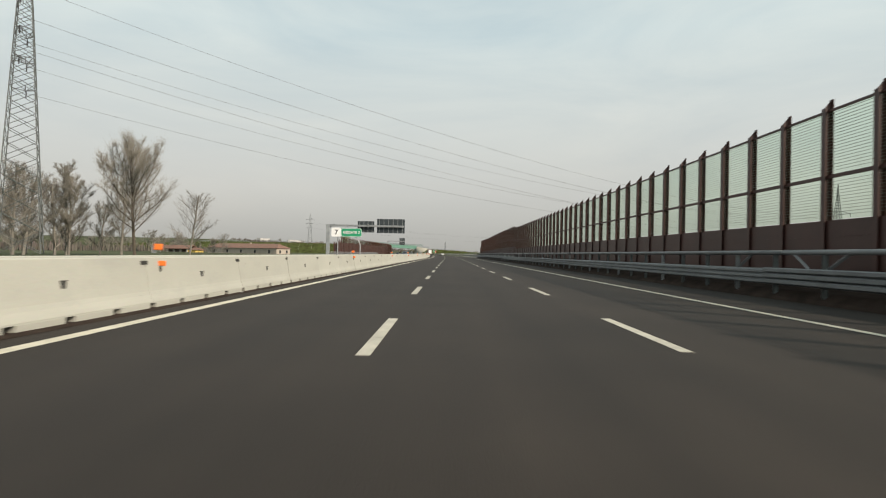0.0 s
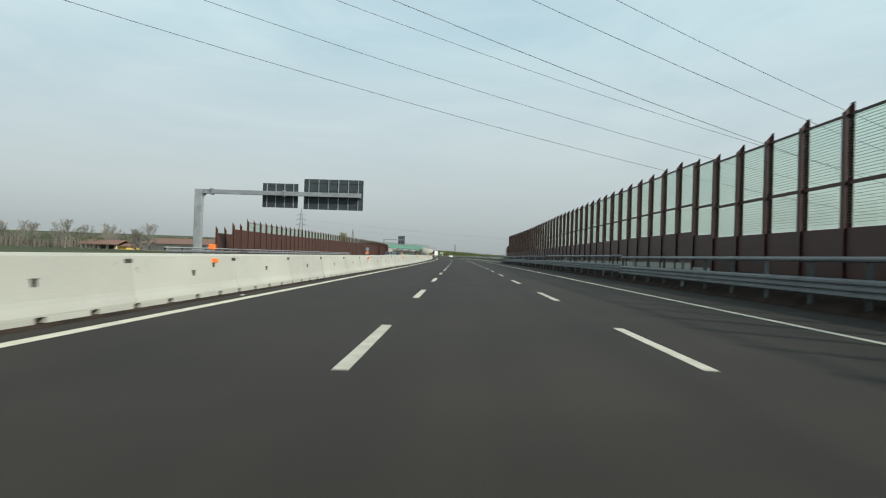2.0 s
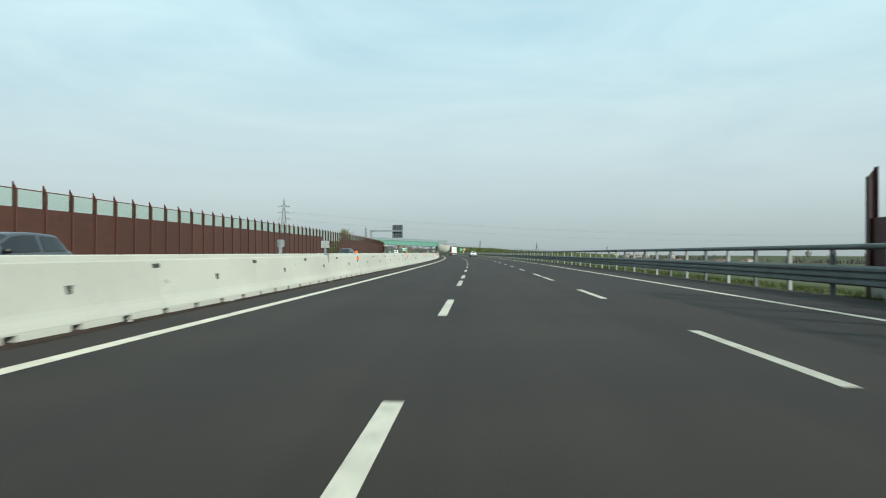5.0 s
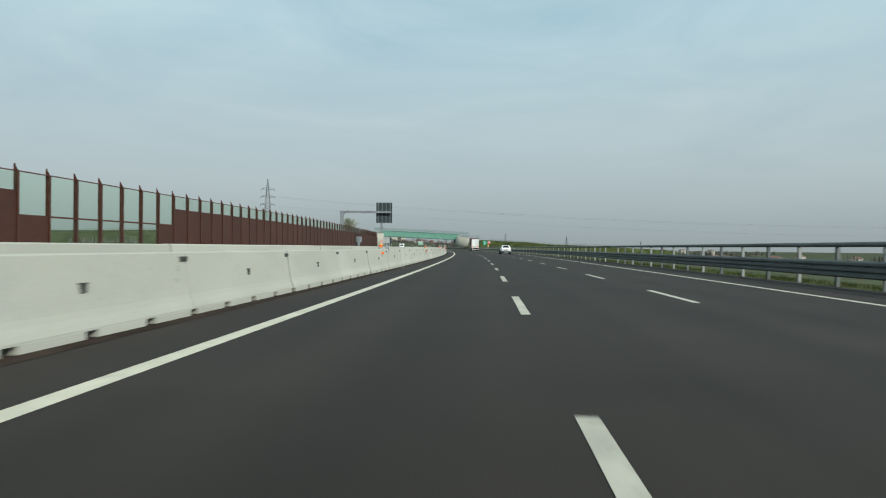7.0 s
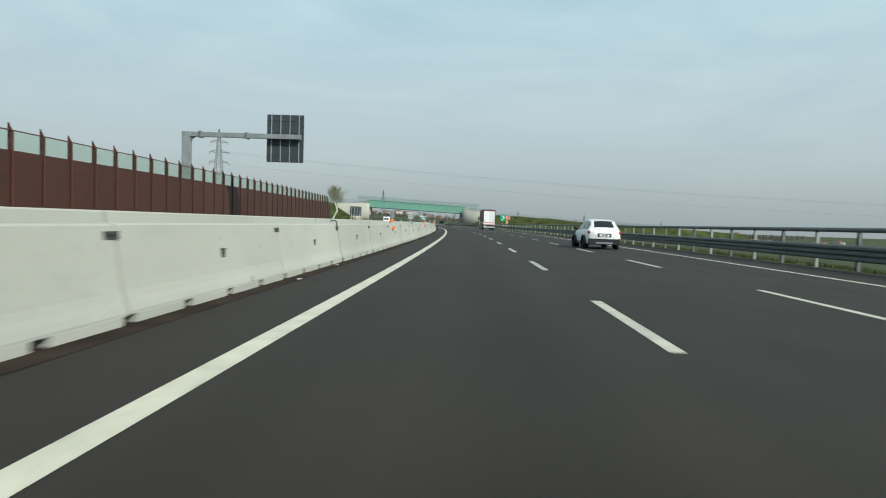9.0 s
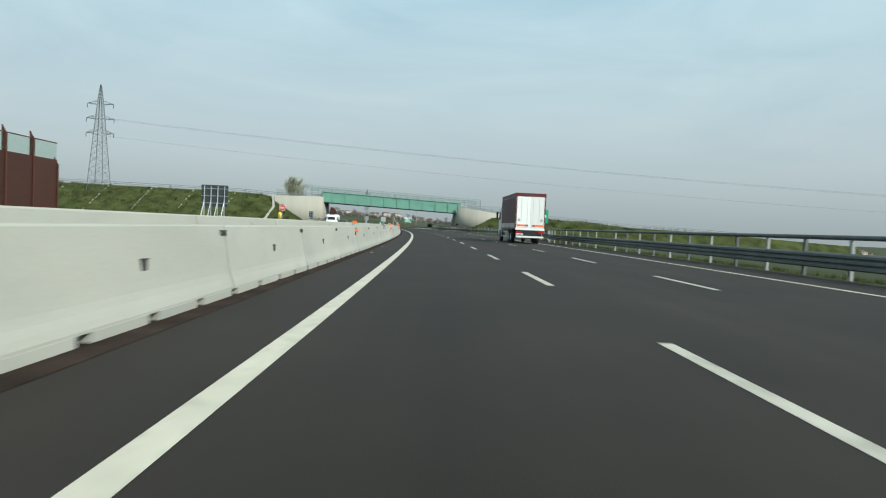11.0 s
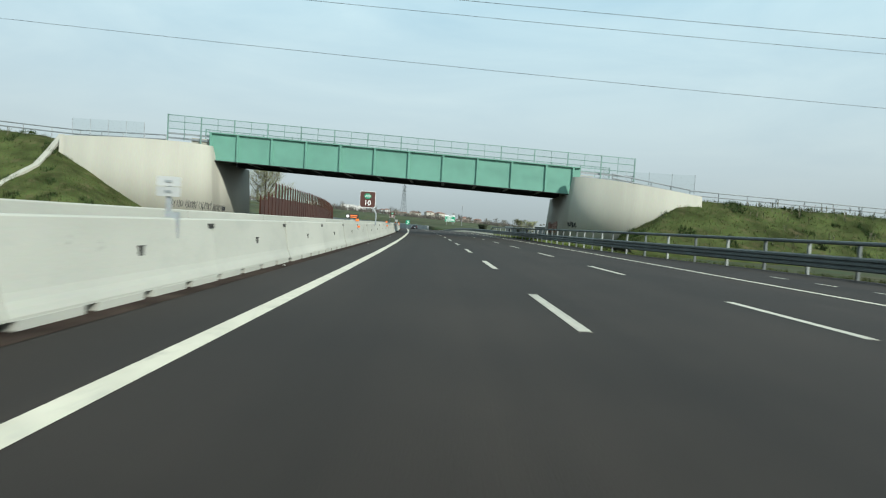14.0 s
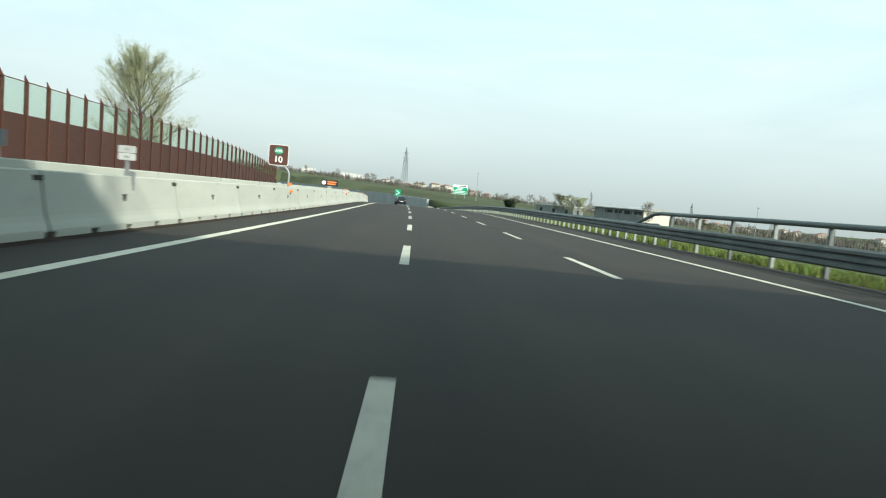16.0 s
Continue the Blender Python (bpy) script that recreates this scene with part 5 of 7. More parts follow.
def car(m, label, paint, length, width, height, cladding=False, group=""):
    """A hatchback; y = 0 at the tail, forwards along y."""
    t = thing("car", m, label, "car", group)
    W, H, L = width / 2, height, length
    st = [  # y, half width, underside, belt, top, half width of top
        (0.000, 0.86, 0.28, 0.60, 0.61, 0.70), (0.012, 0.94, 0.20, 0.62, 0.655, 0.74), (0.035, 0.98, 0.17, 0.64, 0.70, 0.74), (0.075, 1.0, 0.16, 0.655, 0.83, 0.70),
        (0.125, 1.0, 0.15, 0.66, 0.955, 0.68), (0.20, 1.0, 0.15, 0.655, 0.985, 0.68), (0.33, 1.0, 0.15, 0.65, 1.0, 0.69), (0.47, 1.0, 0.15, 0.64, 0.99, 0.69), (0.56, 1.0, 0.15, 0.635, 0.95, 0.68),
        (0.66, 0.99, 0.15, 0.63, 0.79, 0.68), (0.735, 0.98, 0.15, 0.62, 0.655, 0.70), (0.82, 0.97, 0.15, 0.59, 0.62, 0.66), (0.92, 0.94, 0.16, 0.53, 0.565, 0.62), (0.98, 0.84, 0.2, 0.44, 0.47, 0.6), (1.0, 0.7, 0.25, 0.36, 0.38, 0.5)]

    def ring(y, hw, z0, zb, zt, tw):
        hw, tw, z0, zb, zt, y = hw * W, tw * W, z0 * H, zb * H, zt * H, y * L
        half = [(0.0, z0), (hw * 0.86, z0), (hw * 0.97, z0 + 0.07), (hw, (z0 + zb) * 0.48), (hw, (z0 + zb) * 0.62), (hw * 0.955, zb - 0.015), (hw * 0.94, zb), (tw + (hw * 0.94 - tw) * 0.08, zb + (zt - zb) * 0.90), (tw * 0.90, zt - 0.004), (tw * 0.5, zt + 0.012), (0.0, zt + 0.016)]
        return [(x, y, z) for x, z in half] + [(-x, y, z) for x, z in half[-2:0:-1]]

    rings = [ring(*s) for s in st]
    part("body", loft("body", rings, paint), None, t)
    k = len(rings[0])

    def window(name, i0, i1, j0, j1, inset, push):
        """A pane over the skin between two rings, drawn in by inset and set proud by push."""
        vs, fs = [], []
        n = i1 - i0
        for i in range(n + 1):
            for j in range(j0, j1 + 1):
                vs.append(Vector(rings[i0 + i][j % k]))
        c = sum(vs, Vector()) / len(vs)
        wj = j1 - j0 + 1
        for i in range(n):
            for j in range(wj - 1):
                a = i * wj + j
                fs.append((a, a + 1, a + 1 + wj, a + wj))
        vs = [c + (v - c) * (1 - inset) + push for v in vs]
        return part(name, raw(name, vs, fs, CAR_GLASS, True), None, t, "dark tinted glass")

    window("rear_window", 2, 4, 7, 13, 0.22 if cladding else 0.10, Vector((0, -0.02, 0.02)))
    window("windscreen", 8, 10, 7, 13, 0.06, Vector((0, 0.02, 0.02)))
    for j0, sx in ((6, 1), (13, -1)):
        window("side_window", 3, 6, j0, j0 + 1, 0.14, Vector((sx * 0.018, 0, 0.006)))
        window("side_window", 6, 9, j0, j0 + 1, 0.10, Vector((sx * 0.018, 0, 0.006)))
    for sx in (1, -1):
        bm = bmesh.new()
        box(bm, sx * W * (0.52 if cladding else 0.62), sx * W * 0.975, 0.005, 0.20, H * 0.50, H * 0.61)
        bmesh.ops.bevel(bm, geom=bm.edges[:], offset=0.03, segments=2, affect="EDGES")
        part("tail_lamp", bm, RED_LAMP, t, "red tail lamp", True)
        bm = bmesh.new()
        box(bm, sx * W * 0.55, sx * W * 0.88, L * 0.925, L * 0.975, H * 0.37, H * 0.45)
        bmesh.ops.bevel(bm, geom=bm.edges[:], offset=0.03, segments=2, affect="EDGES")
        part("headlamp", bm, LAMP, t, "", True)
        bm = bmesh.new()
        box(bm, sx * W * 0.96, sx * (W + 0.19), L * 0.655, L * 0.69, H * 0.63, H * 0.72)
        bmesh.ops.bevel(bm, geom=bm.edges[:], offset=0.03, segments=2, affect="EDGES")
        part("wing_mirror", bm, BLACK, t, "", True)
        for y in (0.19, 0.81):
            bm = bmesh.new()
            lathe(bm, [(0.0, 0.0), (0.37 if not cladding else 0.40, 0.0), (0.37 if not cladding else 0.40, -0.12)], (sx * (W * 1.0 + 0.004), y * L, 0.33))
            part("wheel_arch", bm, BLACK, t)
            wheel(t, sx * (W - 0.10), y * L, 0.32 if not cladding else 0.34, 0.22, sx)
    bm = bmesh.new()
    box(bm, -W * 0.93, W * 0.93, -0.015, 0.10, H * 0.15, H * (0.37 if cladding else 0.25))
    bmesh.ops.bevel(bm, geom=bm.edges[:], offset=0.03, segments=2, affect="EDGES")
    part("rear_bumper", bm, BLACK, t, "black lower bumper")
    if cladding:
        for sx in (1, -1):
            bm = bmesh.new()
            box(bm, sx * (W - 0.02), sx * (W + 0.012), L * 0.27, L * 0.73, H * 0.15, H * 0.24)
            part("side_sill", bm, BLACK, t)
        bm = bmesh.new()
        box(bm, -W * 0.5, W * 0.5, -0.025, 0.02, H * 0.19, H * 0.235)
        part("skid_plate", bm, RIM, t, "silver skid plate")
    bm = bmesh.new()
    box(bm, -0.36, 0.36, -0.01, 0.05, H * 0.41, H * 0.53)
    part("plate_recess", bm, BLACK if cladding else paint, t)
    number_plate(t, -0.012, H * 0.43)
    bm = bmesh.new()
    box(bm, -W * 0.55, W * 0.55, L * 0.115, L * 0.14, H * 0.955, H * 0.985)
    part("roof_spoiler", bm, paint, t)
    return t


car(at(689.0, 3.9, 0.004), "black hatchback on the dark asphalt of the fast lane", CAR_BLACK, 4.0, 1.70, 1.47)
car(at(358.0, 8.97, 0.004), "white crossover with black cladding in the slow lane", WHITE, 4.25, 1.77, 1.57, True)
car(at(259.5, -12.3, 0.004) @ Matrix.Rotation(math.pi, 4, "Z"), "dark grey car on the opposite carriageway", CAR_GREY, 4.4, 1.8, 1.66, False, "oncoming cars")
car(at(197.0, -9.2, 0.004) @ Matrix.Rotation(math.pi, 4, "Z"), "dark grey car on the opposite carriageway", CAR_GREY, 4.4, 1.8, 1.66, False, "oncoming cars")
car(at(500.6, -10.75, 0.004) @ Matrix.Rotation(math.pi, 4, "Z"), "dark grey car on the opposite carriageway", CAR_GREY, 4.3, 1.8, 1.52, False, "oncoming cars")

CURTAIN = material("maroon_curtain", (0.062, 0.013, 0.020), 0.55, 0, 0.14, 0.5, 12, 0.2, (0.045, 0.018, 0.024), 0.5, (1, 0.4, 1))
ALU = material("aluminium_board", (0.42, 0.43, 0.44), 0.45, 0.5, 0.1, 1.2, 20, 0.05, (0.30, 0.30, 0.30), 0.4)
RED_FRAME = material("red_frame_paint", (0.10, 0.018, 0.022), 0.5, 0, 0.15)
CAB_WHITE = material("cab_white_paint", (0.66, 0.68, 0.70), 0.3, 0, 0.05, 0.8, 20, 0.02, (0.5, 0.5, 0.5), 0.3)
DOOR_WHITE = material("rear_door_white", (0.82, 0.84, 0.82), 0.45, 0, 0.03, 0.7, 18, 0.03, (0.62, 0.63, 0.61), 0.3, (1, 1, 0.25))


def truck(m):
    t = thing("lorry", m, "three-axle lorry with maroon curtain sides and white rear doors", "truck")
    W, LB, Z0, Z1 = 1.27, 8.25, 1.22, 3.92

    def cube(name, mat, x0, x1, y0, y1, z0, z1, label="", parent=None, bevel=0.0):
        bm = bmesh.new()
        box(bm, x0, x1, y0, y1, z0, z1)
        if bevel:
            bmesh.ops.bevel(bm, geom=bm.edges[:], offset=bevel, segments=2, affect="EDGES")
        return part(name, bm, mat, parent or t, label)

    for sx in (-1, 1):
        verts, faces, n = [], [], 44
        for k in range(n + 1):
            y = 0.12 + (LB - 0.24) * k / n
            puff = 0.018 * math.sin(k * 0.9) + 0.012 * math.sin(k * 2.3)
            verts += [(sx * (W - 0.02), y, Z0 + 0.36), (sx * (W + puff * 0.5), y, 2.2), (sx * (W + puff), y, 3.0), (sx * (W - 0.02), y, Z1 - 0.16)]
        for k in range(n):
            for j in range(3):
                a = k * 4 + j
                faces.append((a, a + 4, a + 5, a + 1) if sx > 0 else (a, a + 1, a + 5, a + 4))
        part("curtain", raw("curtain", verts, faces, CURTAIN, True), None, t, "maroon side curtain")
        for k in range(3):
            y0 = 0.12 + (LB - 0.24) * k / 3
            b = cube("side_board", ALU, sx * (W - 0.03), sx * (W + 0.012), y0 + 0.04, y0 + (LB - 0.24) / 3 - 0.04, Z0, Z0 + 0.36, "aluminium drop side")
            cube("board_post", RED_FRAME, sx * (W - 0.03), sx * (W + 0.018), y0 - 0.035, y0 + 0.035, Z0 - 0.1, Z0 + 0.36, "", b)
        cube("roof_rail", RED_FRAME, sx * (W - 0.08), sx * W, 0.0, LB, Z1 - 0.18, Z1 - 0.02)
        cube("trim_line", ALU, sx * (W + 0.002), sx * (W + 0.008), 0.5, LB - 0.2, Z1 - 0.28, Z1 - 0.255)
        cube("corner_post", RED_FRAME, sx * (W - 0.11), sx * (W + 0.004), 0.0, 0.11, Z0 - 0.1, Z1 - 0.02)
        cube("frame_rail", RED_FRAME, sx * (W - 0.10), sx * (W - 0.01), 0.0, LB, Z0 - 0.12, Z0)
        cube("chassis_rail", BLACK, sx * 0.36, sx * 0.48, 0.2, LB + 1.6, 0.85, 1.10)
        g = cube("side_guard", ALU, sx * (W - 0.06), sx * (W - 0.02), 4.35, 6.9, 0.82, 0.92, "aluminium side guard")
        cube("guard_bar", ALU, sx * (W - 0.06), sx * (W - 0.02), 4.35, 6.9, 0.42, 0.52, "", g)
        for y in (4.38, 6.85):
            cube("guard_post", ALU, sx * (W - 0.065), sx * (W - 0.03), y - 0.04, y + 0.04, 0.4, 1.1, "", g)
        d = cube("rear_door", DOOR_WHITE, sx * 0.006, sx * (W - 0.12), -0.015, 0.03, Z0 + 0.05, Z1 - 0.26, "white rear door")
        for k in range(4):
            cube("hinge", ALU, sx * (W - 0.16), sx * (W - 0.02), -0.04, 0.0, 1.55 + 0.62 * k, 1.66 + 0.62 * k, "", d)
        for x in (0.25, 0.75):
            bm = bmesh.new()
            bar(bm, (sx * x, -0.035, Z0 + 0.05), (sx * x, -0.03, Z1 - 0.28), 0.022, 6)
            part("lock_rod", bm, DOOR_WHITE, d)
        cube("marker_stripe", ORANGE, sx * 0.45, sx * (W - 0.16), -0.022, -0.0165, Z0 + 0.12, Z0 + 0.27, "orange reflective stripe", d)
        cube("red_stripe", RED_LAMP, sx * 0.15, sx * 0.42, -0.022, -0.0165, Z0 + 0.12, Z0 + 0.27, "red reflective stripe", d)
        bm = bmesh.new()
        lathe(bm, [(0.001, 0), (0.075, 0), (0.09, 0.004), (0.12, 0.004), (0.12, 0.008)], (0, 0, 0), 18)
        bmesh.ops.transform(bm, matrix=Matrix.Translation((sx * 0.95, -0.018, Z0 + 0.62)) @ Matrix.Rotation(radians(-90), 4, "Z"), verts=bm.verts)
        part("speed_disc", bm, GREY_BOX, d, "round grey-rimmed speed disc")
        cube("tail_lamp", RED_LAMP, sx * 0.70, sx * (W - 0.1), -0.06, 0.05, 0.80, 0.95, "red tail lamp")
        cube("top_lamp", RED_LAMP, sx * 0.85, sx * 1.10, -0.03, 0.0, Z1 - 0.12, Z1 - 0.06, "red roof lamp")
        for y in (2.35, 3.65):
            wheel(t, sx * (W - 0.20), y, 0.50, 0.34, sx)
            cube("mudguard", BLACK, sx * 0.78, sx * (W - 0.03), y - 0.55, y + 0.55, 1.03, 1.09, "", None, 0.02)
        wheel(t, sx * (W - 0.18), LB + 0.75, 0.50, 0.30, sx)
        cube("fuel_tank", ALU, sx * 0.55, sx * (W - 0.09), 4.7, 5.9, 0.45, 1.0, "", None, 0.08)
    cube("roof", CURTAIN, -W + 0.005, W - 0.005, 0.0, LB, Z1 - 0.02, Z1 + 0.02, "maroon roof sheet")
    cube("floor", BLACK, -W + 0.1, W - 0.1, 0.05, LB, Z0 - 0.1, Z0)
    cube("front_wall", ALU, -W + 0.01, W - 0.01, LB - 0.06, LB, Z0 - 0.05, Z1 - 0.02)
    cube("header", RED_FRAME, -W + 0.11, W - 0.11, 0.0, 0.10, Z1 - 0.24, Z1 - 0.02)
    cube("sill", DOOR_WHITE, -W + 0.05, W - 0.05, -0.05, 0.05, Z0 - 0.16, Z0 + 0.03, "white rear sill")
    cube("tail_lift", BLACK, -1.0, 1.0, 0.0, 0.5, 0.62, 1.02)
    cube("underrun_bar", SIGN_WHITE, -W + 0.1, W - 0.1, -0.10, 0.0, 0.46, 0.60, "white striped underrun bar", None, 0.02)
    number_plate(t, -0.055, 0.66, 0.52, 0.13, -0.85)
    cy = LB + 0.22
    rings = []
    for z, y0, y1, w in ((0.42, 0.0, 1.95, 1.20), (0.75, 0.0, 2.02, 1.23), (1.35, 0.0, 2.05, 1.24), (1.95, 0.0, 2.0, 1.24), (2.60, 0.0, 1.78, 1.20), (3.00, 0.0, 1.62, 1.16), (3.40, 0.05, 1.30, 1.06), (3.62, 0.15, 0.95, 0.92)):
        c = 0.16
        pts = [(-w, y0), (w, y0), (w, y1 - c), (w - c, y1), (-w + c, y1), (-w, y1 - c)]
        rings.append([(x, cy + y, z) for x, y in pts])
    part("cab", loft("cab", rings, CAB_WHITE, False), None, t, "white lorry cab")
    cube("air_deflector", BLACK, -0.95, 0.95, cy + 0.1, cy + 0.75, 3.60, 3.78, "dark roof deflector", None, 0.05)
    for sx in (-1, 1):
        bm = bmesh.new()
        vs = [bm.verts.new((sx * 1.238, cy + y, z)) for y, z in ((0.72, 1.95), (1.72, 1.85), (1.52, 2.58), (0.80, 2.62))]
        vs += [bm.verts.new((sx * 1.252, cy + y, z)) for y, z in ((0.72, 1.95), (1.72, 1.85), (1.50, 2.58), (0.80, 2.62))]
        for f in ((0, 1, 2, 3), (7, 6, 5, 4), (0, 4, 5, 1), (1, 5, 6, 2), (2, 6, 7, 3), (3, 7, 4, 0)):
            bm.faces.new([vs[i] for i in f])
        part("door_window", bm, CAR_GLASS, t, "dark cab window")
        cube("mirror", BLACK, sx * 1.32, sx * 1.52, cy + 1.75, cy + 1.85, 1.95, 2.65, "black mirror housing", None, 0.03)
        cube("mirror_arm", BLACK, sx * 1.15, sx * 1.4, cy + 1.74, cy + 1.80, 2.55, 2.60)
        cube("door_handle", BLACK, sx * 1.24, sx * 1.262, cy + 0.75, cy + 0.95, 1.62, 1.68)
        cube("wheel_arch", BLACK, sx * 0.8, sx * 1.243, cy - 0.05, cy + 1.15, 0.42, 1.08, "", None, 0.1)
        cube("cab_step", BLACK, sx * 0.9, sx * 1.24, cy + 1.2, cy + 1.8, 0.35, 0.6, "", None, 0.04)
    cube("windscreen", CAR_GLASS, -1.05, 1.05, cy + 1.70, cy + 1.97, 2.0, 2.7)
    return t


truck(at(452.5, 9.85, 0.004) @ Matrix.Diagonal((1.0, 1.0, 1.075, 1)))


def motorhome(m):
    t = thing("motorhome", m, "white motorhome with dark windscreen and grey front on the opposite carriageway", "motorhome")
    rings = []
    for z, y0, y1, w in ((0.40, 0.1, 5.0, 1.06), (0.9, 0.0, 5.1, 1.12), (1.9, 0.0, 5.1, 1.13), (2.08, 0.0, 5.45, 1.13), (2.32, 0.0, 5.35, 1.10), (2.52, 0.05, 4.9, 1.04), (2.60, 0.3, 4.3, 0.92)):
        c = 0.35
        rings.append([(x, y, z) for x, y in ((-w, y0), (w, y0), (w, y1 - c), (w - c, y1), (-w + c, y1), (-w, y1 - c))])
    part("body", loft("body", rings, WHITE, False), None, t)
    rings = []
    for z, y1, w in ((0.38, 6.95, 0.92), (0.70, 7.05, 0.98), (1.10, 6.98, 0.98), (1.32, 6.75, 0.97), (1.50, 6.2, 0.96), (2.08, 5.45, 0.86), (2.16, 5.2, 0.84)):
        c = 0.22
        rings.append([(x, y, z) for x, y in ((-w, 5.0), (w, 5.0), (w, y1 - c), (w - c, y1), (-w + c, y1), (-w, y1 - c))])
    part("cab", loft("cab", rings, WHITE, False), None, t)

    def pane(name, points, push, mat=CAR_GLASS, label="dark cab glass"):
        bm = bmesh.new()
        vs = [bm.verts.new(p) for p in points] + [bm.verts.new(Vector(p) + Vector(push)) for p in points]
        for f in ((3, 2, 1, 0), (4, 5, 6, 7), (0, 1, 5, 4), (1, 2, 6, 5), (2, 3, 7, 6), (3, 0, 4, 7)):
            bm.faces.new([vs[i] for i in f])
        part(name, bm, mat, t, label)

    pane("windscreen", ((-0.72, 6.19, 1.53), (0.72, 6.19, 1.53), (0.63, 5.50, 2.06), (-0.63, 5.50, 2.06)), (0, 0.03, 0.03))
    pane("grille", ((-0.60, 6.99, 0.98), (0.60, 6.99, 0.98), (0.60, 6.98, 1.14), (-0.60, 6.98, 1.14)), (0, 0.03, 0.0), BLACK, "black grille")
    pane("bumper", ((-0.70, 7.0, 0.42), (0.70, 7.0, 0.42), (0.72, 7.05, 0.66), (-0.72, 7.05, 0.66)), (0, 0.04, 0.0), CAR_GREY, "grey lower bumper")
    for sx in (-1, 1):
        for y in (1.4, 6.2):
            wheel(t, sx * 0.98, y, 0.34, 0.22, sx)
        pane("door_window", ((sx * 0.965, 5.15, 1.5), (sx * 0.965, 6.0, 1.5), (sx * 0.87, 5.35, 2.04), (sx * 0.88, 5.15, 2.04)), (sx * 0.012, 0, 0))
        pane("side_window", ((sx * 1.145, 2.0, 1.5), (sx * 1.145, 3.2, 1.5), (sx * 1.15, 3.2, 2.0), (sx * 1.15, 2.0, 2.0)), (sx * 0.014, 0, 0))
        pane("headlamp", ((sx * 0.68, 6.98, 0.95), (sx * 0.90, 6.90, 0.95), (sx * 0.90, 6.70, 1.25), (sx * 0.74, 6.80, 1.25)), (0, 0.03, 0.02), LAMP, "clear headlamp")
        pane("side_stripe", ((sx * 1.148, 3.6, 0.95), (sx * 1.148, 4.1, 0.95), (sx * 1.152, 4.7, 2.0), (sx * 1.152, 4.3, 2.0)), (sx * 0.008, 0, 0), CAR_GREY, "dark slanting side stripe")
        bm = bmesh.new()
        box(bm, sx * 1.02, sx * 1.24, 5.85, 5.95, 1.45, 1.85)
        bmesh.ops.bevel(bm, geom=bm.edges[:], offset=0.03, segments=2, affect="EDGES")
        part("mirror", bm, BLACK, t, "black mirror housing")
    pane("roof_light", ((-0.5, 5.12, 2.43), (0.5, 5.12, 2.43), (0.5, 4.92, 2.52), (-0.5, 4.92, 2.52)), (0, 0.03, 0.03))


motorhome(at(525.6, -14.6, 0.004) @ Matrix.Rotation(math.pi, 4, "Z"))


# ---- power lines ----
THREE_PAIRS = ((0.62, 1, 3.7), (0.62, -1, 3.7), (0.73, 1, 3.7), (0.73, -1, 3.7), (0.84, 1, 3.5), (0.84, -1, 3.5))

NARROW_ARMS = tuple((u, side, 2.3) for u, side, _ in THREE_PAIRS)


def pylon(m, h, base, label, arms=THREE_PAIRS, bars=0.16, top=0.5):
    """A lattice tower: four tapering legs, crossed bracing, arms as (share of the height, side, reach)."""
    t = thing("pylon", m, label, "pylon", "lattice pylons")
    bm = bmesh.new()
    knee = 0.86 * h

    def half(z):
        return base / 2 + (top / 2 - base / 2) * (z / knee) if z < knee else top / 2 * (1 - 0.9 * (z - knee) / (h - knee))

    levels, z = [0.0], 0.0
    while z < h * 0.985:
        z += max(half(z) * 1.1, h * 0.03)
        levels.append(min(z, h))
    for a, b in zip(levels, levels[1:]):
        ha, hb = half(a), half(b)
        ca = [(ha, ha), (-ha, ha), (-ha, -ha), (ha, -ha)]
        cb = [(hb, hb), (-hb, hb), (-hb, -hb), (hb, -hb)]
        for k in range(4):
            k2 = (k + 1) % 4
            bar(bm, (*ca[k], a), (*cb[k], b), bars)
            bar(bm, (*ca[k], a), (*cb[k2], b), bars * 0.5)
            bar(bm, (*ca[k2], a), (*cb[k], b), bars * 0.5)
    part("tower", bm, STEEL_DARK, t)
    for u, sx, reach in arms:
        z, hw = h * u, half(h * u)
        bm = bmesh.new()
        tip = (sx * reach, 0, z + 0.2)
        for y in (-hw, hw):
            bar(bm, (sx * hw, y, z), tip, bars * 0.7)
            bar(bm, (sx * hw, y, z + 1.1), tip, bars * 0.6)
        for k in (0.3, 0.6):
            q = Vector((sx * hw, 0, z)).lerp(Vector(tip), k)
            bar(bm, q, (q.x, 0, q.z + 1.1 * (1 - k)), bars * 0.5)
        a = part("arm", bm, STEEL_DARK, t)
        bm = bmesh.new()
        bar(bm, tip, (tip[0], 0, z - 0.9), 0.16, 6)
        part("insulator", bm, BLACK, a)
    return t


def cable(a, b, sag, w=0.042, label="thin sagging power line"):
    a, b = Vector(a), Vector(b)
    side = (b - a).cross(Vector((0, 0, 1))).normalized()
    verts, faces = [], []
    for k in range(33):
        u = k / 32
        p = a.lerp(b, u)
        p.z -= sag * 4 * u * (1 - u)
        for c in range(4):
            t = math.pi * (c + 0.5) / 2
            verts.append(p + side * (w / 2 * math.cos(t)) + Vector((0, 0, w / 2 * math.sin(t))))
        if k:
            i = 4 * k
            faces += [(i - 4 + c, i - 4 + (c + 1) % 4, i + (c + 1) % 4, i + c) for c in range(4)]
    ob = new("power_line", raw("power_line", verts, faces, BLACK))
    return tagged(ob, label, "power line", "power lines")


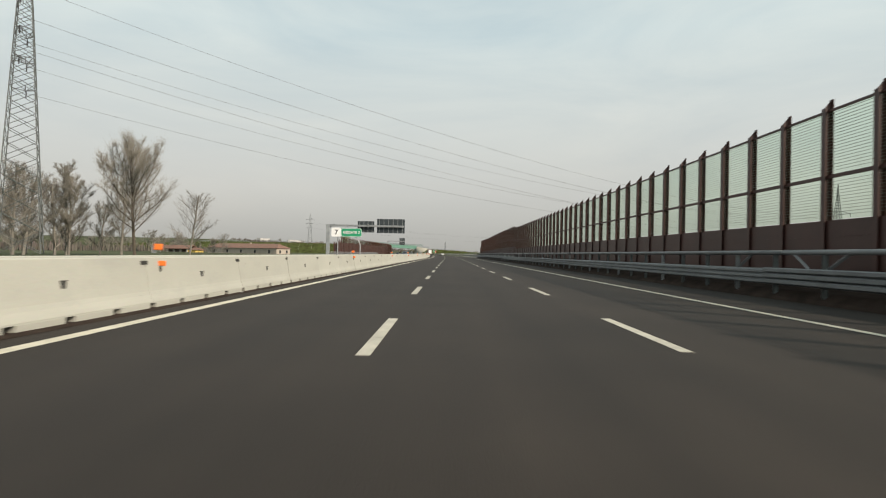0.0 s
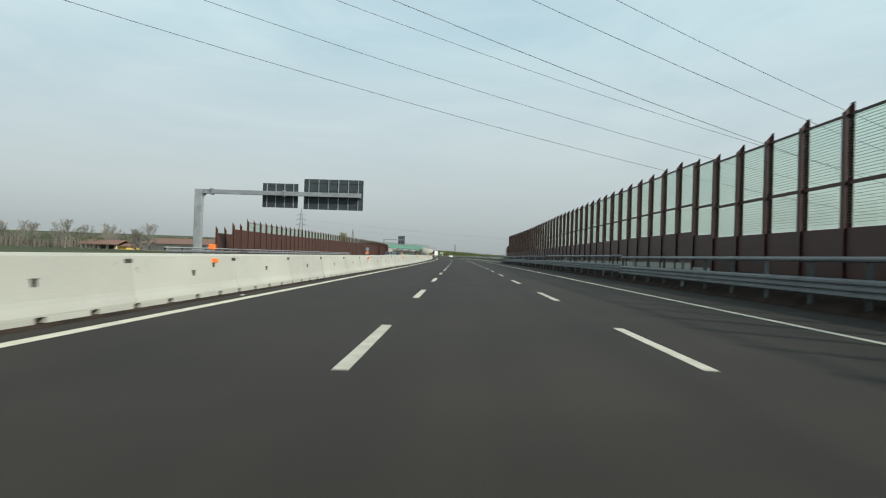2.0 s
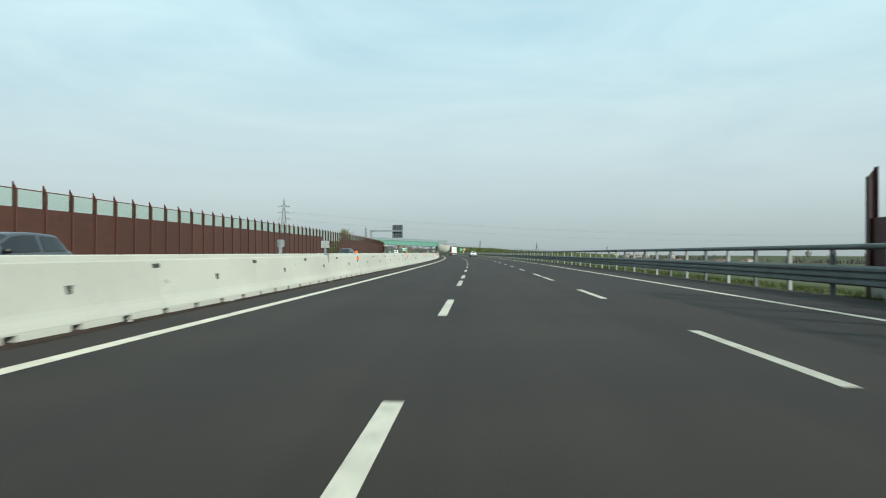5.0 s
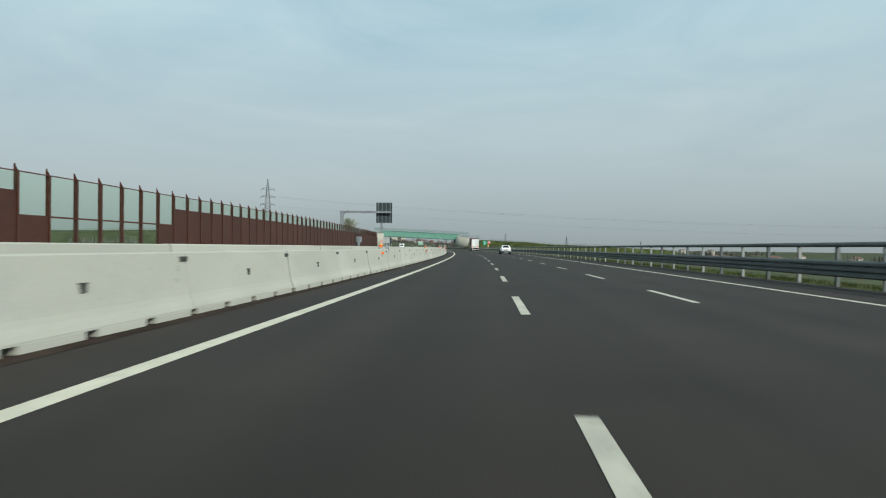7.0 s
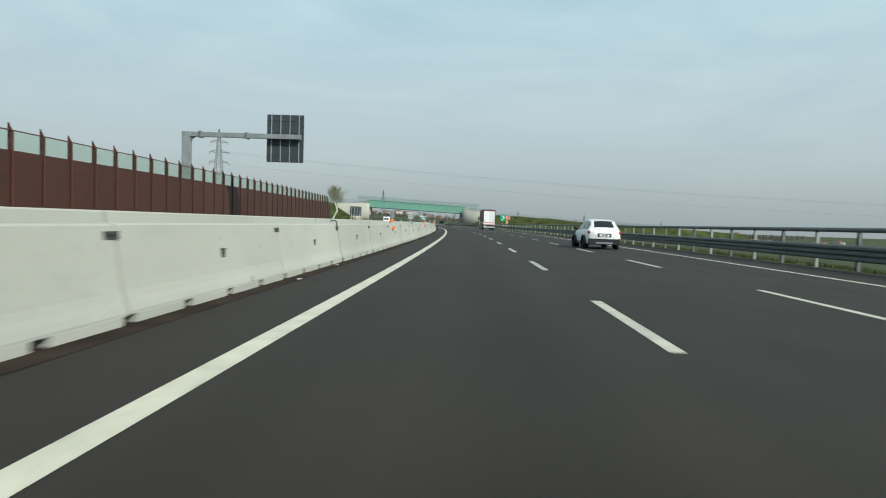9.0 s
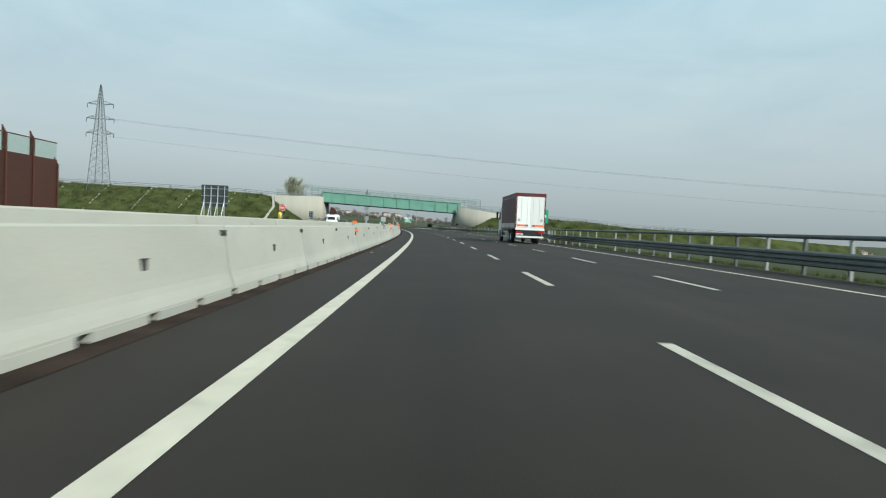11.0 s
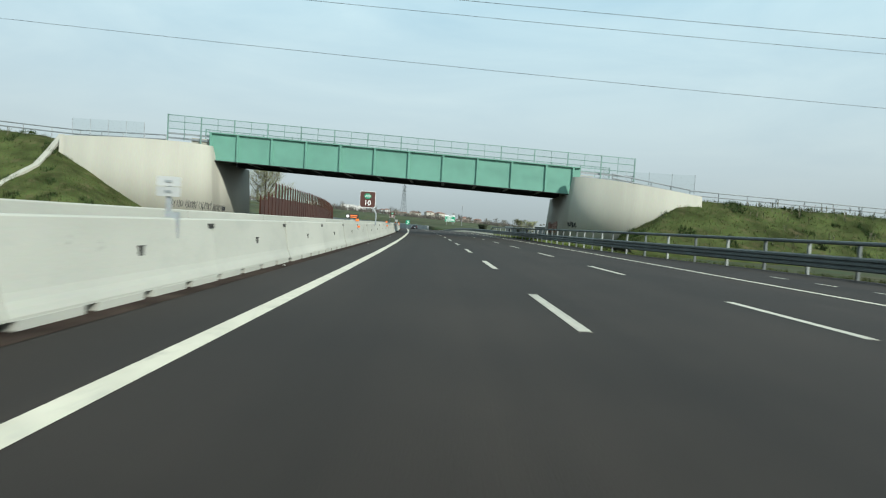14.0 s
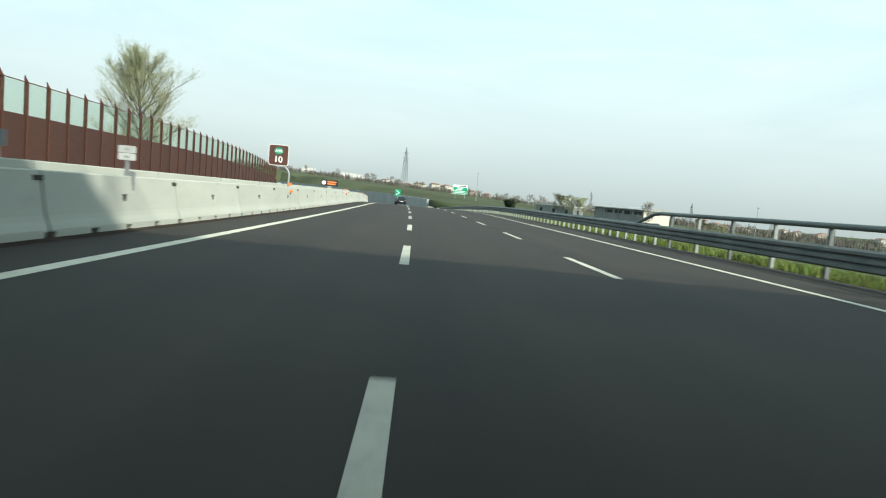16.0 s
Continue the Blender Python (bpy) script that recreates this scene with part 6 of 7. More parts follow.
PY1 = P(84.2, -55.4)
LINE1, SIDE1 = Vector((0.866, 0.5, 0)), Vector((0.5, -0.866, 0))
PY1B = PY1 + LINE1 * 210
PY1B.z = terrain(PY1B.x, PY1B.y)
LEVELS1 = ((10.5, 34.2, 13.5, 7.0), (10.5, 30.1, 11.0, 6.2), (10.5, 26.1, 8.6, 6.5), (-4.3, 31.0, 14.5, 6.2), (-4.3, 27.3, 13.0, 6.8), (-4.3, 23.4, 9.6, 5.8))
pylon(Matrix.Translation(PY1) @ Matrix.Rotation(radians(-60), 4, "Z"), 42, 5.4, "tall grey lattice pylon beside bare trees", tuple((z / 42, 1 if off > 0 else -1, 5.4 if off > 0 else 3.6) for off, z, _, _ in LEVELS1), 0.17, 1.6)
pylon(Matrix.Translation(PY1B) @ Matrix.Rotation(radians(-60), 4, "Z"), 27, 4.6, "grey lattice pylon in the fields beyond the sound wall", tuple(((z + 4.0) / 27, 1 if off > 0 else -1, 3.6) for off, _, z, _ in LEVELS1), 0.15, 0.5)
for off, z, z1, sag in LEVELS1:
    cable(PY1 + SIDE1 * off + Vector((0, 0, z)), PY1B + SIDE1 * off * 0.8 + Vector((0, 0, z1 - PY1B.z)), sag)
PY2, PY2B = P(580, -83), P(538, 403)
pylon(Matrix.Translation(PY2) @ Matrix.Rotation(radians(10), 4, "Z"), 36.5, 5.4, "grey lattice pylon standing on the embankment", THREE_PAIRS, 0.15, 1.1)
pylon(Matrix.Translation(PY2B) @ Matrix.Rotation(radians(10), 4, "Z"), 30, 5.4, "grey lattice pylon far off in the fields", THREE_PAIRS, 0.16, 0.9)
for off, z0, z1 in ((3.4, 27.5, 17.3), (-3.4, 26.5, 16.3), (3.4, 22.5, 12.3)):
    cable(PY2 + Vector((0, off, z0)), PY2B + Vector((0, off, z1 - PY2B.z)), 7.0)
for m, h in ((afar(500, -15.0, -0.3, 30), 33), (afar(900, 2.6, -0.3, 10), 30), (afar(760, 11.3, -0.3, 60), 27), (afar(1200, 17.6, -0.3, 20), 30), (at(520, 420, -0.3), 30), (at(430, -260, -0.3, 40), 34), (at(380, 520, -0.3, 15), 28), (at(330, 700, -0.3, 70), 30)):
    pylon(m, h, 5.2, "distant lattice pylon in the haze", NARROW_ARMS, 0.2, 1.0)


# ---- trees ----
def grow(seed, h, wide, base, limbs, fine):
    """Segments and twig ends of one tree: a wavering trunk, limbs that rise and curve upwards to a rounded crown, boughs and twigs."""
    rr = random.Random(seed)
    segs, ends = [], []

    def run(p, way, length, r, n, wander, lift):
        out = []
        for k in range(n):
            way = (way + Vector((rr.gauss(0, wander), rr.gauss(0, wander), rr.gauss(0, wander * 0.5) + lift))).normalized()
            e = p + way * (length / n)
            r1 = max(r * (1 - 0.72 / n), 0.006)
            segs.append((p, e, r, r1))
            p, r = e, r1
            out.append((p, way.copy(), r))
        return out

    trunk = run(Vector((0, 0, -0.3)), Vector((0, 0, 1)), h * 0.9, h * 0.017, 10, 0.05, 0.06)
    for i in range(limbs):
        u = base + (0.9 - base) * (i + rr.random()) / limbs
        k = min(int(u * 10), 9)
        p, way, r = trunk[k]
        p = p - way * (h * 0.09 * rr.random())
        a = i * 2.4 + rr.uniform(-0.5, 0.5)
        rise = 0.35 + 1.25 * u
        reach = h * wide * (0.26 + 0.38 * math.sin(math.pi * min(max((u - base * 0.2) / (1.0 - base * 0.2), 0), 1) ** 0.8)) * rr.uniform(0.75, 1.12)
        reach = min(reach, (h - p.z) * 1.05)
        limb = run(p, Vector((math.cos(a), math.sin(a), rise)).normalized(), reach, max(r * 0.42, 0.025), 7, 0.12, 0.055)
        for j, (q, way1, r1) in enumerate(limb):
            for _ in range(2 if j else 1):
                side = Vector((rr.gauss(0, 1), rr.gauss(0, 1), rr.uniform(-0.1, 0.8))).normalized()
                bough = run(q, (way1 + side * 0.85).normalized(), reach * rr.uniform(0.28, 0.46) * (1.15 - 0.1 * j), max(r1 * 0.42, 0.009), 4, 0.16, 0.06)
                for q2, way2, r2 in bough:
                    for _ in range(fine):
                        side = Vector((rr.gauss(0, 1), rr.gauss(0, 1), rr.uniform(-0.2, 0.9))).normalized()
                        ends.append((q2, (way2 + side * 0.8).normalized(), reach * rr.uniform(0.09, 0.2)))
    return segs, ends


def tree_meshes(seed, h, wide, base, limbs, fine, bark, leaf, per_end, size):
    """The trunk and limbs as one mesh; the crown of twigs, with or without buds, as another."""
    segs, ends = grow(seed, h, wide, base, limbs, fine)
    verts, faces = [], []
    for a, b, ra, rb in segs:
        way = b - a
        side = way.orthogonal().normalized()
        up = way.cross(side).normalized()
        n = 6 if ra > 0.08 else 3
        start = len(verts)
        for c, r in ((a, ra), (b, rb)):
            for k in range(n):
                t = 2 * math.pi * k / n
                verts.append(c + side * (r * math.cos(t)) + up * (r * math.sin(t)))
        for k in range(n):
            faces.append((start + k, start + (k + 1) % n, start + n + (k + 1) % n, start + n + k))
    trunk = raw("trunk", verts, faces, bark)
    rr = random.Random(seed + 7)
    verts, faces = [], []
    bare = leaf is TWIG
    for q, way, length in ends:
        for _ in range(per_end):
            if bare:
                u = (way + Vector((rr.gauss(0, 1), rr.gauss(0, 1), rr.gauss(0, 0.7) + 0.4)) * 0.45).normalized()
                c, a, w = q, length * rr.uniform(0.6, 1.4), size
            else:
                u = Vector((rr.gauss(0, 1), rr.gauss(0, 1), rr.gauss(0, 1))).normalized()
                c, a, w = q + way * (length * rr.uniform(0.1, 1.3)) + u * 0.12, size * rr.uniform(0.6, 1.4), size * 0.4
            v = u.orthogonal().normalized()
            k = len(verts)
            verts += [c - v * w, c + v * w, c + u * a + v * w * 0.4, c + u * a - v * w * 0.4]
            faces.append((k, k + 1, k + 2, k + 3))
    return trunk, raw("crown", verts, faces, leaf)


BARE = [tree_meshes(11, 22, 0.72, 0.24, 34, 4, BARK, TWIG, 5, 0.007), tree_meshes(23, 14, 0.54, 0.14, 20, 3, TWIG, TWIG, 4, 0.007), tree_meshes(41, 17, 0.46, 0.12, 22, 3, TWIG, TWIG, 4, 0.007)]
FAR_BARE = [tree_meshes(37, 9, 1.0, 0.2, 9, 1, TWIG, TWIG, 3, 0.035), tree_meshes(38, 11, 0.85, 0.16, 10, 1, TWIG, TWIG, 3, 0.035), tree_meshes(39, 8, 1.1, 0.15, 9, 1, TWIG, TWIG, 3, 0.035)]
BUDDING = [tree_meshes(44, 25.5, 0.74, 0.08, 50, 4, BARK, BUD, 18, 0.09), tree_meshes(61, 6, 1.35, 0.05, 26, 3, TWIG, BUD, 11, 0.055)]
DARK_LEAF = material("dark_bush_leaves", (0.035, 0.045, 0.022), 0.8, 0, 0.3, 0.8, 6, 0.1)
BUSH = tree_meshes(62, 3.0, 1.5, 0.04, 18, 3, BARK, DARK_LEAF, 9, 0.13)


def tree(meshes, m, scale, label, group="", wide=1.0):
    t = thing("tree", m @ Matrix.Diagonal((scale * wide, scale * wide, scale, 1)), label, "tree", group)
    part("trunk", meshes[0], None, t)
    part("crown", meshes[1], None, t)
    return t


rt = random.Random(5)


def spin():
    return rt.uniform(0, 360)


tree(BARE[0], at(111, -53.3, -0.3, 20), 0.97, "tall bare poplar with fine upright twigs", "", 0.9)
tree(BARE[1], at(113, -44.0, -0.3, 70), 0.95, "small bare tree with pale twigs")
for k in range(12):
    tree(BARE[1 + k % 2], at(90 + 3.6 * k + rt.uniform(-2, 2), -64 - rt.uniform(0, 18), -0.3, spin()), rt.uniform(0.8, 1.15), "bare tree in a thicket by the fields", "bare thicket trees", 1.0)
for k in range(34):
    s, d = 200 + 11 * k + rt.uniform(-6, 6), -120 - rt.uniform(0, 110)
    tree(FAR_BARE[k % 3], at(s, d, -0.3, spin()), rt.uniform(0.6, 1.0), "low bare tree in the distance", "distant bare trees", rt.uniform(0.9, 1.2))
tree(BARE[1], Matrix.Translation((-90.1, 251.9, -2.0)) @ Matrix.Rotation(1.0, 4, "Z"), 0.78, "bare tree behind a farm shed")
tree(BARE[1], Matrix.Translation((-94.5, 254.0, -2.0)) @ Matrix.Rotation(3.0, 4, "Z"), 0.62, "bare tree behind a farm shed")
for k in range(9):
    tree(BARE[k % 3], Matrix.Translation((-470 + 13 * k + rt.uniform(-6, 6), 610 - 4 * k + rt.uniform(-20, 20), -2.0)) @ Matrix.Rotation(k, 4, "Z"), (1.0, 1.5, 1.3)[k % 3] * rt.uniform(0.85, 1.1), "tall spreading tree on the far side of the fields", "far spreading trees", 1.25)
for k in range(3):
    tree(BARE[1], Matrix.Translation((-322 + 7 * k, 567 + 5 * k, -2.0)) @ Matrix.Rotation(k, 4, "Z"), rt.uniform(0.9, 1.1), "rounded bare tree on the far side of the fields", "far spreading trees", 1.3)
tree(BUDDING[0], afar(112, -37.8, -0.3, 10), 0.76, "tall airy tree with fresh yellow-green buds", "", 0.95)
tree(BUSH, afar(150, -4.75, -0.5), 0.72, "small dark round bush in the field", "", 1.35)
for r, b, sc in ((172, 0.05, 0.86), (170, 1.5, 0.82), (190, 12.6, 0.5), (230, 14.0, 0.5)):
    tree(BUDDING[1], afar(r, b, -0.3, spin()), sc, "round willow shrub with yellow-green buds", "budding shrubs", 1.3)
tree(BARE[1], afar(131, 7.6, -0.3), 0.42, "small bare tree beside the grey shed")
for k in range(130):  # the tree line before and among the houses
    b = rt.uniform(-26, 27)
    tree(rt.choice(FAR_BARE), afar(rt.uniform(650, 1250), b, -0.3, spin()), rt.uniform(0.6, 1.0), "distant tree among fields and houses", "distant trees ahead", 1.2)
for k in range(14):
    tree(rt.choice(FAR_BARE), afar(rt.uniform(380, 520), rt.uniform(-6, 12), -0.3, spin()), rt.uniform(0.4, 0.65), "bare tree in a distant row", "distant tree row", 1.2)
for k in range(60):
    s, d = 300 + rt.uniform(0, 430), rt.uniform(330, 760)
    tree(rt.choice(FAR_BARE), at(s, d, -0.3, spin()), rt.uniform(0.6, 1.1), "distant tree beyond the fields", "distant trees aside", 1.2)


def woods(name, spots, seed, label):
    """Far bare hedgerows and copses: clumps of thin upright twigs, too far off to tell apart."""
    rr = random.Random(seed)
    verts, faces = [], []
    for p, h, w in spots:
        for _ in range(34):
            a, r = rr.uniform(0, 2 * math.pi), w * math.sqrt(rr.random())
            x, y = p.x + r * math.cos(a), p.y + r * math.sin(a)
            top = h * (0.35 + 0.65 * rr.random()) * (1 - 0.45 * (r / w) ** 2)
            b, tw, turn = len(verts), rr.uniform(0.10, 0.32), rr.uniform(0, math.pi)
            c, s = math.cos(turn) * tw, math.sin(turn) * tw
            lx, ly = rr.uniform(-0.16, 0.16) * top, rr.uniform(-0.16, 0.16) * top
            verts += [(x - c, y - s, p.z - 0.5), (x + c, y + s, p.z - 0.5), (x + lx + c * 1.6, y + ly + s * 1.6, p.z + top * 0.75), (x + lx * 1.2, y + ly * 1.2, p.z + top)]
            faces.append((b, b + 1, b + 2, b + 3))
    return tagged(new(name, raw(name, verts, faces, WOOD_FAR)), label, "woods", "", "stuff")


WOOD_FAR = material("far_brushwood", (0.105, 0.092, 0.078), 0.9, 0, 0.3, 0.02, 0.5, 0.0, (0.075, 0.085, 0.05), 0.6, shade=0)
rw = random.Random(77)
far_spots = []
for k in range(760):
    r = rw.choice((620, 760, 880, 1010, 1180, 1350)) + rw.uniform(-25, 25)
    b = rw.uniform(-30, 30)
    far_spots.append((afar(r, b, -0.3).translation, rw.uniform(3.0, 8.5) * (1.0 if b < 3 else 1.6), rw.uniform(3, 8)))
woods("far_woods", far_spots, 1, "grey-brown bare hedgerows and copses before a village")
far_spots = []
for k in range(700):
    d = rw.choice((330, 420, 520, 640, 760)) + rw.uniform(-20, 20)
    far_spots.append((P(rw.uniform(180, 640), d, -0.5), rw.uniform(3.0, 8.0), rw.uniform(3, 8)))
woods("far_woods", far_spots, 2, "grey-brown bare hedgerows beyond the fields")
far_spots = []
for k in range(420):
    d = -rw.choice((150, 220, 300, 400)) + rw.uniform(-15, 15)
    far_spots.append((P(rw.uniform(60, 640), d, -0.5), rw.uniform(3.0, 7.0), rw.uniform(3, 7)))
woods("far_woods", far_spots, 3, "low grey-brown bare hedgerows along flat fields")

# ---- houses ----
ROOF = material("roof_tiles", (0.17, 0.095, 0.07), 0.85, 0, 0.25, 1.5, 12, 0.4)
PLASTER = [material("plaster_cream", (0.48, 0.45, 0.39), 0.9, 0, 0.1, 0.4), material("plaster_white", (0.52, 0.51, 0.49), 0.9, 0, 0.1, 0.4), material("plaster_ochre", (0.40, 0.355, 0.30), 0.9, 0, 0.1, 0.4), material("plaster_brick", (0.28, 0.225, 0.195), 0.9, 0, 0.15, 0.4)]
WINDOW_DARK = material("window_glass", (0.03, 0.035, 0.04), 0.12, 0, 0.1)


def house(m, w, l, storeys, wall, label, group="", flat_roof=False, name="house"):
    t = thing(name, m, label, "house" if not flat_roof else "building", group)
    h = 2.9 * storeys + 0.3
    bm = bmesh.new()
    box(bm, -w / 2, w / 2, -l / 2, l / 2, -1.5, h)
    part("wall", bm, wall, t)
    bm = bmesh.new()
    if flat_roof:
        box(bm, -w / 2 - 0.2, w / 2 + 0.2, -l / 2 - 0.2, l / 2 + 0.2, h, h + 0.35)
        part("roof", bm, GREY_BOX, t)
    else:
        e, p = 0.5, w * 0.22
        vs = [bm.verts.new(q) for q in ((-w / 2 - e, -l / 2 - e, h - 0.1), (w / 2 + e, -l / 2 - e, h - 0.1), (w / 2 + e, l / 2 + e, h - 0.1), (-w / 2 - e, l / 2 + e, h - 0.1), (0, -l / 2 + w * 0.3, h + p), (0, l / 2 - w * 0.3, h + p))]
        for f in ((0, 1, 4), (1, 2, 5, 4), (2, 3, 5), (3, 0, 4, 5), (3, 2, 1, 0)):
            bm.faces.new([vs[i] for i in f])
        roof = part("roof", bm, ROOF, t, "red tiled roof")
        bm = bmesh.new()
        box(bm, w * 0.15, w * 0.15 + 0.6, -0.3, 0.3, h + p * 0.3, h + p + 0.5)
        part("chimney", bm, wall, roof)
    bm = bmesh.new()
    box(bm, -0.5, 0.5, -0.05, 0.05, -0.7, 0.7)
    pane = data_of("window", bm, WINDOW_DARK)
    for st in range(storeys):
        for k in range(max(2, int(w / 5))):
            x = -w / 2 + w * (k + 0.5) / max(2, int(w / 5))
            part_at("window", pane, t, Matrix.Translation((x, -l / 2 - 0.01, 1.6 + 2.9 * st)))
        for k in range(max(1, int(l / 8))):
            y = -l / 2 + l * (k + 0.5) / max(1, int(l / 8))
            for sx in (-1, 1):
                part_at("window", pane, t, Matrix.Translation((sx * (w / 2 + 0.01), y, 1.6 + 2.9 * st)) @ Matrix.Rotation(radians(90), 4, "Z"))
    return t


def barn(m):
    """An open farm shed: tiled roof on cream pillars, a yellow room at one end."""
    t = thing("barn", m, "open farm shed with red tiled roof on cream pillars", "barn", "farm buildings")
    for k in range(5):
        bm = bmesh.new()
        box(bm, -8.2 + 3.4 * k, -7.5 + 3.4 * k, -4.0, -3.3, -1.0, 3.3)
        part("pillar", bm, PLASTER[0], t)
    bm = bmesh.new()
    box(bm, -8.2, 5.5, 3.3, 3.6, -1.0, 3.3)
    part("back_wall", bm, PLASTER[3], t)
    bm = bmesh.new()
    box(bm, 5.5, 10.0, -3.6, 3.6, -1.0, 2.6)
    part("room", bm, PLASTER_YELLOW, t, "yellow plastered end room")
    bm = bmesh.new()
    vs = [bm.verts.new(p) for x in (-9.4, 7.0) for p in ((x, -4.9, 3.1), (x, 4.6, 3.1), (x, 0.0, 4.7), (x, -4.9, 3.35), (x, 4.6, 3.35), (x, 0.0, 4.95))]
    for f in ((0, 2, 5, 3), (2, 1, 4, 5), (6, 9, 11, 8), (8, 11, 10, 7), (3, 5, 11, 9), (5, 4, 10, 11), (0, 6, 8, 2), (2, 8, 7, 1), (0, 3, 9, 6), (1, 7, 10, 4)):
        bm.faces.new([vs[i] for i in f])
    part("roof", bm, ROOF, t, "red tiled roof")
    bm = bmesh.new()
    vs = [bm.verts.new(p) for p in ((7.05, -4.2, 2.7), (10.6, -4.2, 2.7), (10.6, 4.2, 2.7), (7.05, 4.2, 2.7), (7.05, 0, 3.9), (10.0, 0, 3.7))]
    for f in ((0, 1, 5, 4), (1, 2, 5), (2, 3, 4, 5), (3, 2, 1, 0), (3, 0, 4)):
        bm.faces.new([vs[i] for i in f])
    part("end_roof", bm, ROOF, t, "red tiled roof")


PLASTER_YELLOW = material("plaster_yellow", (0.62, 0.44, 0.12), 0.9, 0, 0.1, 0.4)
barn(Matrix.Translation((-124.8, 290.9, -2.0)) @ Matrix.Rotation(radians(-7.6), 4, "Z"))
house(at(283, -86, -1.0, 62), 9, 42, 1, PLASTER[2], "long low farm shed with red tiled roof", "farm buildings")
house(afar(176, -47.4, -0.3, 20), 10, 16, 2, PLASTER[0], "long cream house with dark tiled roof beyond the bridge", "houses by the bridge")
tree(BARE[1], afar(160, -49.0, -0.3, 30), 0.85, "bare tree beside a cream house")
rh = random.Random(12)
protos = []
for i, (w, l, st, mat) in enumerate(((10, 12, 2, 0), (9, 11, 2, 1), (11, 16, 2, 2), (10, 14, 3, 0), (9, 12, 2, 3))):
    protos.append(house(afar(900 + 25 * i, (-13.8, -16.5, -11.6, -10.8, -8.2)[i], -0.3, rh.uniform(-60, 60)), w, l, st, PLASTER[mat], ("cream", "white", "ochre", "cream", "brick")[i] + " house with red tiled roof in a distant village", "village houses"))
for k in range(44):  # denser where the village lies, thinner towards its edges
    b = rh.gauss(-11.0, 4.5) if k < 26 else rh.uniform(9.0, 27.0)
    copy_thing(rh.choice(protos), afar(rh.uniform(900, 1400), b, -0.3, rh.uniform(-70, 70)))
for k in range(48):  # a village across the fields
    s = 330 + rh.uniform(0, 560)
    copy_thing(rh.choice(protos), at(s, rh.uniform(430, 820), -0.3, rh.uniform(-70, 70)))


def shed(m, w, l, h):
    t = thing("shed", m, "low grey shed with strip windows and a cream end wall", "shed", "sheds")
    bm = bmesh.new()
    box(bm, 0, w, 0, l, -2.0, h)
    part("wall", bm, SHED_GREY, t)
    bm = bmesh.new()
    box(bm, w + 0.004, w + 0.12, 0.05, l - 0.05, -2.0, h - 0.05)
    end = part("end_wall", bm, PLASTER[0], t, "cream plastered end wall")
    bm = bmesh.new()
    box(bm, w + 0.08, w + 0.16, l * 0.35, l * 0.6, -2.0, 1.6)
    part("door", bm, SHED_GREY, end)
    bm = bmesh.new()
    e = 0.5
    vs = [bm.verts.new(p) for x in (-e, w + e) for p in ((x, -e, h), (x, l + e, h), (x, l + e, h + 0.2), (x, l / 2, h + 0.9), (x, -e, h + 0.2))]
    bm.faces.new(vs[4::-1])
    bm.faces.new(vs[5:])
    for k in range(5):
        bm.faces.new((vs[k], vs[(k + 1) % 5], vs[5 + (k + 1) % 5], vs[5 + k]))
    bmesh.ops.recalc_face_normals(bm, faces=bm.faces[:])
    part("roof", bm, SHEET_ROOF, t, "pale low-pitched sheet roof")
    for k in range(4):
        bm = bmesh.new()
        x = w * (0.22 + 0.2 * k)
        box(bm, x, x + w * 0.15, -0.03, 0.02, h - 0.95, h - 0.3)
        part("window", bm, WINDOW_DARK, t, "dark strip window")
    for k in range(5):
        bm = bmesh.new()
        box(bm, w * k / 4 - 0.1, w * k / 4 + 0.1, -0.09, -0.01, -2.0, h - 0.02)
        part("pilaster", bm, SHED_GREY, t)


SHEET_ROOF = material("sheet_roof", (0.27, 0.275, 0.27), 0.7, 0, 0.15, 0.5)
# Grey darkened so that the colour holds the shade of the side in view.
SHED_GREY = material("shed_panels_shade_grey", (0.16, 0.17, 0.17), 0.8, 0, 0.12, 0.5)
shed(afar(138, 3.1, -1.2, -30), 11.3, 13, 4.0)
house(afar(420, 12.2, -0.3, -8), 6, 8, 2, PLASTER[3], "narrow brick-red house beyond the fields")
house(afar(205, -0.2, -1.4, -34), 15, 6, 1, SHED_GREY, "long low grey outbuilding with flat roof", "sheds", True, "shed")
for b, r in ((-20.4, 1000), (-19.3, 1015), (-24.0, 1050)):
    house(afar(r, b, -0.3, 8), 24, 12, 3, PLASTER[1], "white apartment block in the distance", "apartment blocks", True, "apartment_block")


# ---- cutting past the bridge ----
def cutting_wall(name, s0, s1, dd, thick, label):
    """A retaining wall whose top follows the land; the road goes down beside it."""
    verts, faces, n = [], [], 60
    for i in range(n + 1):
        s = s0 + (s1 - s0) * i / n
        x, y = flat(s, dd)
        top = land(x, y) * 0.3 + 0.25
        for d, z in ((dd, -dip(s) - 0.8), (dd, top), (dd + thick, top), (dd + thick, -dip(s) - 0.8)):
            fx, fy = flat(s, d)
            verts.append((fx, fy, z))
    for i in range(n):
        for j in range(4):
            a, b = i * 4 + j, i * 4 + (j + 1) % 4
            faces.append((a, b, b + 4, a + 4))
    faces += [(3, 2, 1, 0), tuple(n * 4 + j for j in range(4))]
    setting(name, raw(name, verts, faces, CUT_WALL), label, "retaining wall")


